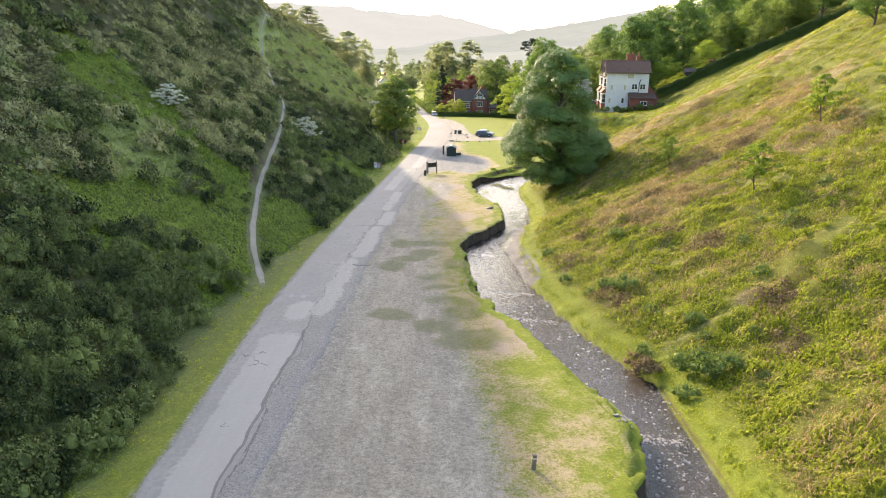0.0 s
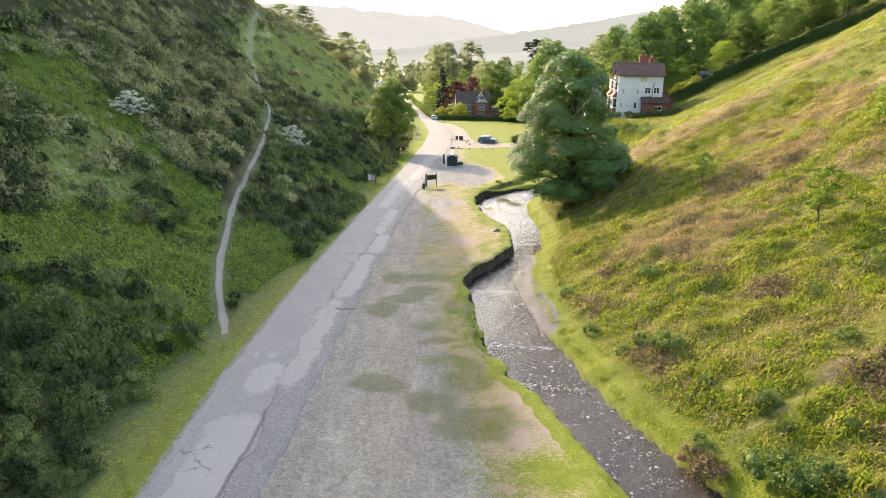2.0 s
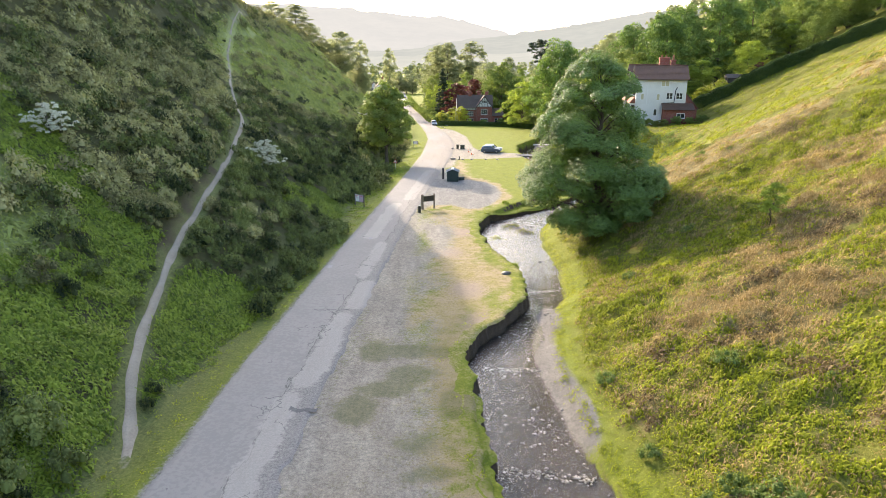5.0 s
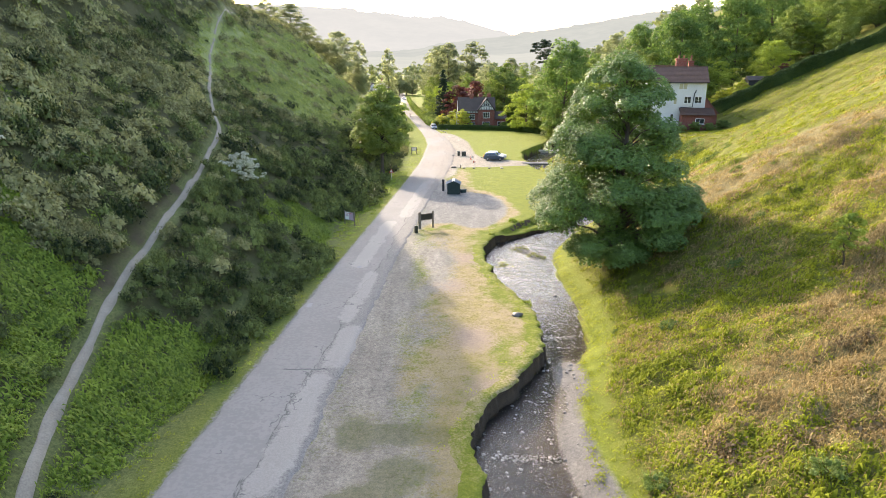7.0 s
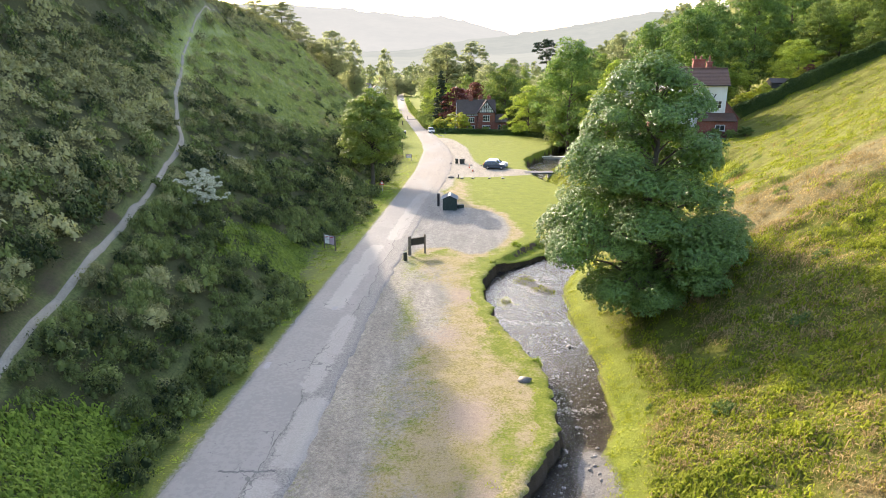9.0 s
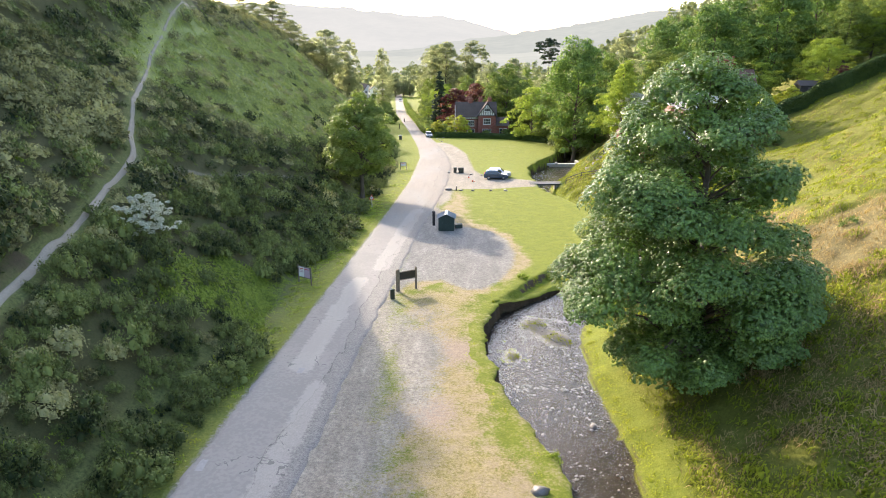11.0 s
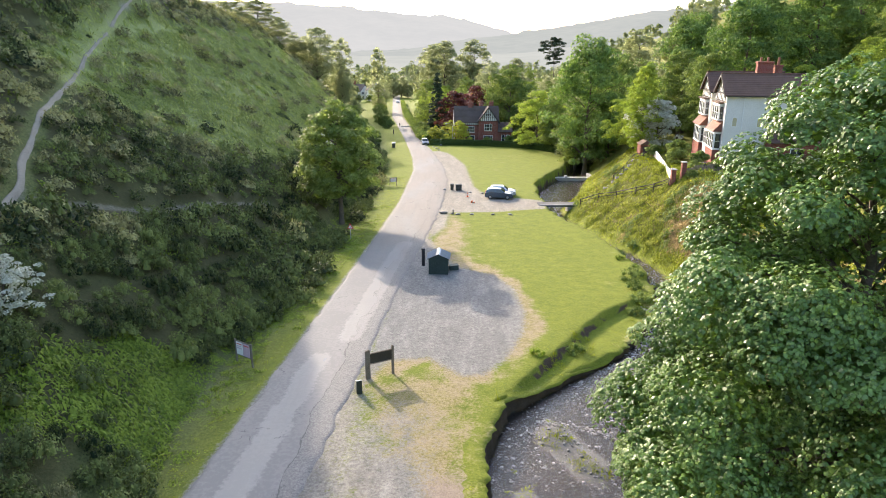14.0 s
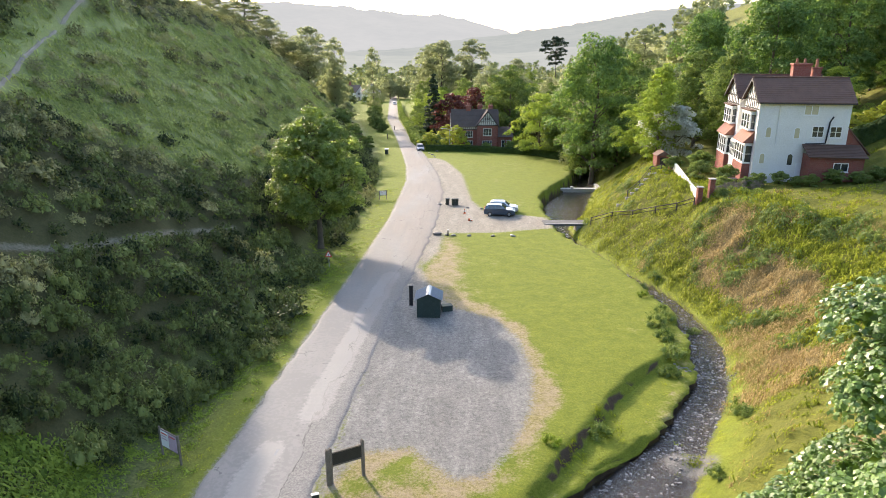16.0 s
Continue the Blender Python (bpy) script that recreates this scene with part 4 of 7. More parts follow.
def crown_domes(rng, h0, h1, profile, tiers, dome):
    """Drooping leaf domes in tiers round a trunk: centres, radii and outward ways."""
    ps, rs = zip(*profile)
    out, rad, ways = [], [], []
    for k, s in enumerate(tiers):
        R = float(np.interp(s, ps, rs))
        pr = dome * (0.62 + 0.38 * R / max(rs))
        for share, n in ((1.0, max(3, int(R / pr * 3.5))), (0.45, max(2, int(R / pr * 1.2)))):
            for i in range(n):
                a = 2 * math.pi * (i + 0.5 * (k % 2)) / n + 0.22 * rng.normal()
                q = pr * (0.72 + 0.56 * rng.random())
                r = max(0.0, (R - 0.78 * q) * share * (1 + 0.09 * rng.normal()))
                out.append((r * math.cos(a), r * math.sin(a), h0 + (h1 - h0) * s + 0.28 * dome * rng.normal() - (0.5 if share == 1.0 else -0.3)))
                rad.append(q)
                ways.append((math.cos(a) * share, math.sin(a) * share, 0.0))
    return np.array(out), np.array(rad), np.array(ways)


def rosette_crown(rng, centres, radii, ways, per_m2, leaf, leaves=6, flat=0.66, fill=90):
    """Rosettes of drooping broad leaves over each dome, and coarse dark leaves within."""
    V, inner = [], []
    for c, r, w in zip(centres, radii, ways):
        n = int(per_m2 * 5.0 * r * r)
        d = rng.normal(size=(n, 3)) + 0.55 * w + (0, 0, 0.25)
        d /= np.linalg.norm(d, axis=1)[:, None]
        d[:, 2] = np.where(d[:, 2] < -0.30, -d[:, 2] * 0.6, d[:, 2])
        lump = 0.74 + 0.46 * vnoise(d[:, 0] * 2.6 + c[0], d[:, 1] * 2.6 + d[:, 2] * 2.1 + c[2], 3)
        p = c + d * (r * lump * (0.86 + 0.14 * rng.random(n)))[:, None] * (1, 1, flat)
        p[:, 2] -= 0.16 * r * np.hypot(d[:, 0], d[:, 1]) ** 2
        ax = d + (0, 0, 0.75) + 0.22 * rng.normal(size=(n, 3))
        ax /= np.linalg.norm(ax, axis=1)[:, None]
        u = np.cross(ax, rng.normal(size=(n, 3)))
        u /= np.linalg.norm(u, axis=1)[:, None]
        v = np.cross(ax, u)
        for k in range(leaves):
            a = 2 * math.pi * k / leaves + 0.5 * rng.normal(size=n)
            size = (leaf * (0.65 + 0.7 * rng.random(n)))[:, None]
            way = u * np.cos(a)[:, None] + v * np.sin(a)[:, None]
            side = np.cross(ax, way)
            tilt = (0.35 + 0.45 * rng.random(n))[:, None]
            base = p + way * size * 0.2
            mid = p + way * size * 0.8 - ax * size * tilt * 0.35
            tip = p + way * size * 1.45 - ax * size * tilt * 1.25
            V.append(np.stack((base, mid + side * size * 0.62, tip, mid - side * size * 0.62), 1).reshape(-1, 3))
        m = int(fill * r * r)
        e = rng.normal(size=(m, 3))
        e /= np.linalg.norm(e, axis=1)[:, None]
        inner.append(c + e * (r * 0.66 * rng.random(m) ** 0.33)[:, None] * (1, 1, flat * 0.8) - (0, 0, 0.1 * r))
    V = np.concatenate(V)
    q = np.concatenate(inner)
    Vi, Fi = leaf_cloud(rng, q, np.full(len(q), 0.12), 1, leaf * 2.1, 1.0, 0.2, 0.7)
    return joined([(V, np.arange(len(V)).reshape(-1, 4)), (Vi, Fi)])


def grow_domes(name, m, label, leaf_mat, seed, height_m, h0, profile, tiers, dome, per_m2, leaf, trunk_r, fill=90, lean=(0.0, 0.0)):
    rng = np.random.default_rng(seed)
    c, r, w = crown_domes(rng, h0, height_m - dome * 0.5, profile, tiers, dome)
    # the upper crown stands off the trunk's line
    c = c + step(0.40, 0.62, c[:, 2] / height_m)[:, None] * np.array((lean[0], lean[1], 0.0))
    root = thing(name, m, label, "tree")
    V, F = wood(rng, height_m, trunk_r, c, h0, len(c))
    new("trunk", mesh_np("trunk", V, F, M_BARK, True)).parent = root
    V, F = rosette_crown(rng, c, r, w, per_m2, leaf, fill=fill)
    new("crown", mesh_np("crown", V, F, leaf_mat)).parent = root
    return root


def wood(rng, height_m, trunk_r, centres, h0, limbs):
    top = height_m * 0.86
    pts = [(0.25 * math.sin(i * 1.3) * i / 8, 0.25 * math.cos(i * 1.7) * i / 8, -0.5 + (top + 0.5) * i / 8) for i in range(9)]
    rad = [trunk_r * (1.35 if i == 0 else 1.0) * (1 - 0.9 * i / 8) for i in range(9)]
    pieces = [tube(pts, rad, 9)]
    for j in rng.permutation(len(centres))[:limbs]:
        c = Vector(centres[j])
        base = max(h0 * 0.7, min(top * 0.9, c.z - 0.45 * math.hypot(c.x, c.y) - 0.3))
        f = (base + 0.5) / (top + 0.5) * 8
        i = min(7, int(f))
        a = Vector(pts[i]).lerp(Vector(pts[i + 1]), f - i)
        mid = a.lerp(c, 0.5) + Vector((0, 0, 0.12 * (c - a).length))
        r0 = max(0.03, trunk_r * 0.38 * (1 - 0.7 * base / top))
        pieces.append(tube([a, a.lerp(mid, 0.5) + Vector((0, 0, 0.05)), mid, c], [r0, r0 * 0.75, r0 * 0.5, r0 * 0.2], 5))
    return joined(pieces)


def grow(name, m, label, category, leaf_mat, seed, height_m, h0, profile, n, clump, count, leaf, trunk_r, limbs=26, group="", flat=0.62):
    rng = np.random.default_rng(seed)
    c, r = crown_clumps(rng, h0, height_m - clump * 0.5, profile, n, clump)
    root = thing(name, m, label, category, group)
    V, F = wood(rng, height_m, trunk_r, c, h0, limbs)
    t = new("trunk", mesh_np("trunk", V, F, M_BARK, True))
    t.parent = root
    V, F = leaf_cloud(rng, c, r, count, leaf, flat)
    k = new("crown", mesh_np("crown", V, F, leaf_mat))
    k.parent = root
    return root


def ground_at(x, y):
    return float(height(x, y))


def standing(x, y, turn=0.0, s=1.0, sink=0.15, sz=None):
    return Matrix.Translation((x, y, ground_at(x, y) - sink)) @ Matrix.Rotation(radians(turn), 4, "Z") @ Matrix.Diagonal((s, s, sz or s, 1))


SYC = ((0.0, 4.2), (0.06, 5.7), (0.15, 7.1), (0.30, 7.5), (0.42, 6.6), (0.50, 5.8), (0.60, 5.7), (0.72, 5.4), (0.84, 4.2), (0.93, 2.8), (1.0, 1.6))
grow_domes("sycamore_tree", standing(16.7, 95.6, 20), "large spreading dark green sycamore on the stream bank", M_NEAR, 3,
           19.5, 1.9, SYC, (0.02, 0.13, 0.26, 0.39, 0.55, 0.68, 0.81, 0.93), 2.0, 27, 0.078, 0.5, 80, lean=(-0.75, 0.27))
OVAL = ((0.0, 2.6), (0.2, 4.6), (0.45, 5.0), (0.7, 4.2), (0.9, 2.6), (1.0, 1.2))
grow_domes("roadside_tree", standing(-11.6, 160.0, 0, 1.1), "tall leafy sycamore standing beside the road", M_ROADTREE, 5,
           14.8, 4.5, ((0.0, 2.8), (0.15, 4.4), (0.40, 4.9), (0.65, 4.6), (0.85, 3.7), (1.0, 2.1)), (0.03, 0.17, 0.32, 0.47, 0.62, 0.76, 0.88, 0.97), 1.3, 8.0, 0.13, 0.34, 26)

# ---- woods ----
ROUND = ((0.0, 3.6), (0.2, 5.4), (0.5, 5.8), (0.75, 4.6), (0.92, 2.6), (1.0, 1.2))
TALL = ((0.0, 2.2), (0.2, 3.6), (0.5, 4.0), (0.75, 3.2), (0.92, 1.9), (1.0, 0.8))
KINDS = {
    "round": dict(label="rounded mid-green broadleaf tree in the wood", mat=M_LEAF, h=14, h0=1.6, prof=ROUND, n=170, clump=1.26, count=120, leaf=0.165),
    "tall": dict(label="tall green broadleaf tree in the wood", mat=M_LEAF, h=18, h0=2.2, prof=TALL, n=170, clump=1.16, count=120, leaf=0.165),
    "lime": dict(label="fresh light green tree in full leaf", mat=M_LIME, h=13, h0=1.2, prof=ROUND, n=170, clump=1.16, count=120, leaf=0.155),
    "dark": dict(label="dark green dense woodland tree", mat=M_SYC, h=16, h0=1.8, prof=OVAL, n=170, clump=1.32, count=120, leaf=0.17),
    # These two kinds carry the far haze in their leaf colour.
    "grey": dict(label="grey-green broadleaf tree on the far spur, toned for haze", mat=M_HAZELEAF, h=14, h0=1.2, prof=ROUND, n=160, clump=1.4, count=120, leaf=0.18),
    "haze_tall": dict(label="tall grey-green tree down the valley, toned for haze", mat=M_HAZELEAF, h=18, h0=1.8, prof=TALL, n=150, clump=1.1, count=110, leaf=0.175),
    "slim": dict(label="tall slender light green tree beside the garden wall", mat=M_LIME, h=15, h0=1.0, prof=((0.0, 1.6), (0.25, 2.6), (0.55, 2.7), (0.8, 1.9), (1.0, 0.7)), n=170, clump=0.8, count=60, leaf=0.17),
    "pine": dict(label="dark conifer with tiered branches", mat=M_DARK, h=19, h0=1.4, prof=((0, 3.0), (0.3, 2.5), (0.6, 1.7), (0.85, 0.8), (1, 0.2)), n=190, clump=0.75, count=60, leaf=0.24),
    "scots": dict(label="dark flat-topped pine above the wood", mat=M_DARK, h=33, h0=22, prof=((0, 2.0), (0.4, 4.6), (0.75, 4.2), (1, 1.6)), n=70, clump=1.2, count=80, leaf=0.30),
    "copper": dict(label="copper-red leaved tree behind the brick house", mat=M_COPPER, h=12, h0=1.6, prof=ROUND, n=150, clump=1.1, count=60, leaf=0.27),
    "bush": dict(label="broad leafy green shrub", mat=M_LEAF, h=3.2, h0=0.3, prof=((0, 1.5), (0.4, 1.9), (0.8, 1.3), (1, 0.6)), n=46, clump=0.55, count=80, leaf=0.15),
    "golden": dict(label="golden yellow garden shrub in front of the house", mat=M_YELLOW, h=4.6, h0=0.4, prof=((0, 1.9), (0.4, 2.4), (0.8, 1.5), (1, 0.6)), n=60, clump=0.6, count=70, leaf=0.17),
    "pale": dict(label="silvery-leaved tree beside the garden wall", mat=M_SILVER, h=9, h0=1.2, prof=TALL, n=110, clump=0.9, count=60, leaf=0.2),
    "may": dict(label="hawthorn covered in white blossom on the hillside", mat=M_BLOSSOM, h=3.9, h0=0.7, prof=((0, 1.4), (0.35, 2.4), (0.7, 1.9), (1, 0.7)), n=95, clump=0.34, count=60, leaf=0.085),
    "sapling": dict(label="young light green tree on the grassy hillside", mat=M_LIME, h=4.4, h0=1.3, prof=((0, 0.9), (0.4, 1.35), (0.8, 0.9), (1, 0.3)), n=55, clump=0.32, count=46, leaf=0.10),
}
NAMES = {"pine": "conifer_tree", "scots": "pine_tree", "bush": "shrub", "golden": "shrub", "may": "hawthorn", "sapling": "sapling", "copper": "copper_beech"}
made_trees = {}


def tree(kind, x, y, s=1.0, turn=None, sz=None, group="valley woodland", sink=0.3, label=""):
    turn = turn if turn is not None else (x * 37 + y * 53) % 360
    m = standing(x, y, turn, s, sink, sz)
    if kind in made_trees:
        ob = copy_thing(made_trees[kind], m)
        return tagged(ob, label)
    k = KINDS[kind]
    trunk = 0.32 if k["h"] > 6 else 0.07
    made_trees[kind] = grow(NAMES.get(kind, "tree"), m, label or k["label"], "shrub" if k["h"] < 4 or kind == "golden" else "tree", k["mat"], len(made_trees) + 11,
                            k["h"], k["h0"], k["prof"], k["n"], k["clump"], k["count"], k["leaf"], trunk, 22, group)
    return made_trees[kind]


rng = random.Random(4)


def scatter(kinds, x0, x1, y0, y1, n, gap, keep, s0=0.8, s1=1.25):
    done, tries = [], 0
    while len(done) < n and tries < n * 60:
        tries += 1
        x, y = rng.uniform(x0, x1), rng.uniform(y0, y1)
        if keep(x, y) and all(math.hypot(x - a, y - b) > gap for a, b in done):
            done.append((x, y))
            s = rng.uniform(s0, s1)
            tree(rng.choice(kinds), x, y, s, sz=s * rng.uniform(0.85, 1.2))


# wood above and behind the white house
scatter(("dark", "tall", "round", "dark", "lime", "round"), 52, 150, 172, 290, 78, 6.6, lambda x, y: x > 56 and y > 184 - 0.3 * max(0, x - 80), 0.75, 1.15)
scatter(("lime", "round", "dark", "lime"), 88, 170, 125, 180, 20, 7, lambda x, y: y > 172 - 0.35 * (x - 85), 0.7, 1.0)
for kind, x, y, s in (("lime", 61, 186, 0.95), ("lime", 71, 185, 0.85), ("lime", 80, 184, 0.85), ("round", 90, 180, 0.8), ("lime", 67.8, 175.5, 0.78), ("round", 79.5, 173.5, 0.62), ("dark", 54, 192, 1.25), ("dark", 62, 205, 1.3), ("tall", 47, 190, 1.1),
                      ("dark", 70, 200, 1.2), ("dark", 80, 205, 1.2), ("tall", 48, 205, 1.2), ("slim", 35.6, 186.5, 1.0), ("slim", 37.0, 191, 1.05), ("lime", 38, 199, 1.1), ("pale", 38.2, 187, 1.05), ("lime", 56, 189, 1.1),
                      ("dark", 32.5, 216, 1.45), ("tall", 31.5, 222, 1.0), ("tall", 29, 240, 0.95), ("round", 44.5, 235, 1.7), ("dark", 52, 214, 1.2)):
    tree(kind, x, y, s)
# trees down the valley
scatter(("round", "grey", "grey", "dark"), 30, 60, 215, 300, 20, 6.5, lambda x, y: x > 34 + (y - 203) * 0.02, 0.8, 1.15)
scatter(("grey", "grey", "lime", "round", "haze_tall"), -14, 80, 285, 400, 46, 7.5, lambda x, y: x > 5 - (y - 285) * 0.10, 1.1, 1.5)
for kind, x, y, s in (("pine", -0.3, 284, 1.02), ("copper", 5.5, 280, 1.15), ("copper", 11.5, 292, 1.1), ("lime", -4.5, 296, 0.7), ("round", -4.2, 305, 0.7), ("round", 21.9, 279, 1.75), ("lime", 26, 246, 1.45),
                      ("tall", 17, 292, 1.0), ("round", -6, 320, 0.7), ("lime", 25, 300, 1.2), ("scots", 45.9, 350, 1.0), ("pine", -60, 430, 0.7), ("grey", -36.5, 505, 0.5), ("haze_tall", -62, 500, 0.7), ("grey", -34, 540, 1.1), ("grey", -29, 548, 1.2), ("grey", -24, 540, 1.0), ("grey", -52, 495, 0.42)):
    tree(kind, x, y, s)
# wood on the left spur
for kind, x, y, s, sz in (("grey", -46.1, 330, 1.45, 1.62), ("grey", -53.2, 325, 0.78, 0.75), ("haze_tall", -38.9, 345, 0.78, 1.25), ("grey", -38.5, 340, 0.68, 1.15), ("grey", -41, 352, 0.8, 1.1),
                          ("haze_tall", -29.5, 392, 0.74, 1.4), ("grey", -56.0, 315, 0.85, 0.8),
                          ("haze_tall", -58.7, 300, 1.0, 0.62), ("grey", -60.9, 290, 0.7, 0.67), ("haze_tall", -63.9, 285, 0.86, 0.62), ("grey", -66, 292, 0.8, 0.6), ("grey", -50, 345, 1.0, 1.0), ("haze_tall", -44, 372, 1.0, 1.1), ("grey", -58, 350, 1.1, 0.8)):
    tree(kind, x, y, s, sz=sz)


def far_woods():
    g = np.random.default_rng(31)
    pieces, n = [], 0
    while n < 330:
        y = 400 + 620 * g.random() ** 1.3
        x = g.uniform(-0.42, 0.42) * y
        if abs(x - 0.5 * (line(y, ROAD_L) + line(y, ROAD_R))) < 10 and y < 515 or y < 540 and abs(x + 44.5 - 0.101 * (520 - y)) < 8 and y > 420:
            continue
        n += 1
        hgt, r = g.uniform(12, 23), g.uniform(3.5, 6.5)
        z = ground_at(x, y)
        k = 12
        a, q = g.random(k) * 6.283, g.random(k) ** 0.5
        s = g.random(k)
        c = np.stack((x + r * q * np.cos(a) * (1.1 - 0.7 * s), y + r * q * np.sin(a) * (1.1 - 0.7 * s), z + hgt * (0.15 + 0.75 * s)), -1)
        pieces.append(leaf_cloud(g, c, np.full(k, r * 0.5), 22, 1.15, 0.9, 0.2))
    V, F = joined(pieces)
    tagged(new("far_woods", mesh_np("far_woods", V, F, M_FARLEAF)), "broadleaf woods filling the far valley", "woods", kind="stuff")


far_woods()
# single trees
tree("may", -22.3, 108.6, 1.0, 40, group="hawthorns on the hillside")
tree("may", -33.8, 82.5, 0.8, 190, group="hawthorns on the hillside")
tree("may", -19.5, 196, 0.95, 100, group="hawthorns on the hillside")
for x, y, s in ((38.5, 68.0, 1.15), (27.2, 56.6, 0.95), (26.6, 76.8, 0.75), (43, 60, 1.0)):
    tree("sapling", x, y, s, group="young trees on the slope", sink=0.1)
tree("dark", 60.0, 96.5, 0.6)
# garden and hedge shrubs
for x, y, s in ((36.5, 171, 1.0), (35.2, 167.5, 0.7), (36.8, 163.5, 0.75), (39, 160.4, 0.6), (41.5, 160.2, 0.55), (34.6, 176, 0.8), (44, 158.2, 0.5), (46.5, 158.0, 0.6), (49, 157.5, 0.6), (51.5, 158, 0.7), (42.6, 158.8, 0.45), (37.5, 159.6, 0.5), (35.4, 160.6, 0.55), (33.6, 156.6, 0.4)):
    tree("bush", x, y, s, group="shrubs")
for x, y, s in ((3.0, 259, 1.0), (0.5, 262, 1.2), (-1.5, 268, 1.1), (-3.5, 276, 1.2),
                (-4, 284, 1.3), (-5.4, 292, 1.2), (14, 258, 0.7), (20, 258, 0.8), (24, 256, 1.0), (28, 252, 1.1), (31, 246, 1.2), (33, 240, 1.0), (35, 232, 1.0), (31, 226, 0.7),
                (-15, 215, 0.9), (-17, 225, 1.0), (-19, 236, 1.1), (-14, 205, 0.7), (-13, 180, 0.55), (-20, 250, 1.3), (-24, 262, 1.5), (-18, 262, 1.1), (-17.5, 306, 1.1), (-20, 316, 1.4), (-22.5, 330, 1.4), (-23.5, 343, 1.6), (-25.5, 358, 1.7), (-27.5, 376, 1.7), (-28.5, 395, 1.6), (-31.5, 420, 1.7), (-34, 445, 1.8), (-38, 470, 1.8), (-43, 480, 1.6)):
    tree("bush", x, y, s, group="shrubs")
tree("golden", 6.0, 258.2, 1.35, 0, group="shrubs")
tree("golden", -0.6, 260.6, 0.75, 130, group="shrubs")
tree("golden", 3.5, 268, 0.9, 70, group="shrubs")
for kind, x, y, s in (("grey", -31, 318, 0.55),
                      ("round", -3.5, 345, 1.4), ("lime", -2.5, 322, 1.2), ("haze_tall", -2, 380, 1.45), ("grey", 6, 372, 1.8), ("haze_tall", 14, 362, 1.5)):
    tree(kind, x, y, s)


# ---- low growth ----
def stuff(name, pieces, material, label, category):
    V, F = joined(pieces)
    me = mesh_np(name, V, F, material)
    tone = np.repeat(np.random.default_rng(7).random(len(pieces)), [len(v) for v, _ in pieces])
    me.attributes.new("tone", "FLOAT", "POINT").data.foreach_set("value", tone.astype(np.float32))
    return tagged(new(name, me), label, category, kind="stuff")


nr = np.random.default_rng(8)


def frond_form(n, size, rise=0.35, spread=0.35, wide=0.13):
    """A tuft of arching blades."""
    V, F = [], []
    for i in range(n):
        a, l = nr.random() * 6.283, size * (0.6 + 0.7 * nr.random())
        o = np.array((nr.normal(0, spread * 0.4), nr.normal(0, spread * 0.4), 0))
        d, w = np.array((math.cos(a), math.sin(a), 0)), np.array((-math.sin(a), math.cos(a), 0)) * l * wide
        up = rise * (0.6 + 0.8 * nr.random())
        p0, p1, p2 = o, o + d * l * 0.5 + np.array((0, 0, up)), o + d * l + np.array((0, 0, up * 0.75))
        b = len(V)
        V += [p0 - w * 0.4, p0 + w * 0.4, p1 + w, p1 - w, p2 + w * 0.15, p2 - w * 0.15]
        F += [(b, b + 1, b + 2, b + 3), (b + 3, b + 2, b + 4, b + 5)]
    return np.array(V), np.array(F)


def mound_form(k, count, size):
    """A low mound of small leaves."""
    c = np.stack((nr.normal(0, 0.28, k), nr.normal(0, 0.28, k), 0.10 + 0.12 * nr.random(k)), -1)
    return leaf_cloud(nr, c, 0.26 + 0.14 * nr.random(k), count, size, 0.8, 0.15)


def plant(protos, pts, size, flat=1.0, vary=0.95, lean=1.0):
    """Copies of the forms on the ground at pts, smaller beside the footpath."""
    out = []
    sizes = size * np.minimum(1.0, 0.72 * np.minimum(dist_to(pts[:, 0], pts[:, 1], PATH_XY), dist_to(pts[:, 0], pts[:, 1], LEDGE_XY)))
    z = height(pts[:, 0], pts[:, 1])
    gx = (height(pts[:, 0] + 0.4, pts[:, 1]) - height(pts[:, 0] - 0.4, pts[:, 1])) / 0.8
    gy = (height(pts[:, 0], pts[:, 1] + 0.4) - height(pts[:, 0], pts[:, 1] - 0.4)) / 0.8
    for (x, y), zz, sx_, sy_, size in zip(pts, z, gx, gy, sizes):
        V, F = protos[nr.integers(len(protos))]
        a, s = nr.random() * 6.283, size * (0.5 + vary * nr.random() ** 1.6)
        ca, sa = math.cos(a) * s, math.sin(a) * s
        W = V.copy()
        W[:, 0], W[:, 1] = V[:, 0] * ca - V[:, 1] * sa + x, V[:, 0] * sa + V[:, 1] * ca + y
        W[:, 2] = V[:, 2] * s * flat * (0.8 + 0.4 * nr.random()) + zz - 0.06 + lean * np.clip((W[:, 0] - x) * sx_ + (W[:, 1] - y) * sy_, -1.2, 1.2)
        out.append((W, F))
    return out


def bare(x, y):
    return (line(y, TOE_L) - x < 0.3 - 1.3 * step(39, 35, y) - 2.0 * step(62, 80, y) + 1.6 * step(98, 110, y) - 2.2 * step(120, 132, y) * step(240, 225, y)) | (np.hypot(x + 12, (y - 158.5) * 0.8) < 2.9) | (x > line(y, ROAD_L) - 1.3) | (np.hypot(x + 11.5, (y - 114) * 0.6) < 2.6) | (dist_to(x, y, PATH_XY) < 0.75) | (dist_to(x, y, SCAR_XY) < 0.45) | (dist_to(x, y, LEDGE_XY) < 0.8)


cand = np.stack((-7 - 62 * nr.random(44000) ** 1.5, 20 + 310 * nr.random(44000) ** 1.25), -1)
cand = cand[~bare(cand[:, 0], cand[:, 1])]
share, lawnish = open_share(cand[:, 0], cand[:, 1]), grassy(cand[:, 0], cand[:, 1])
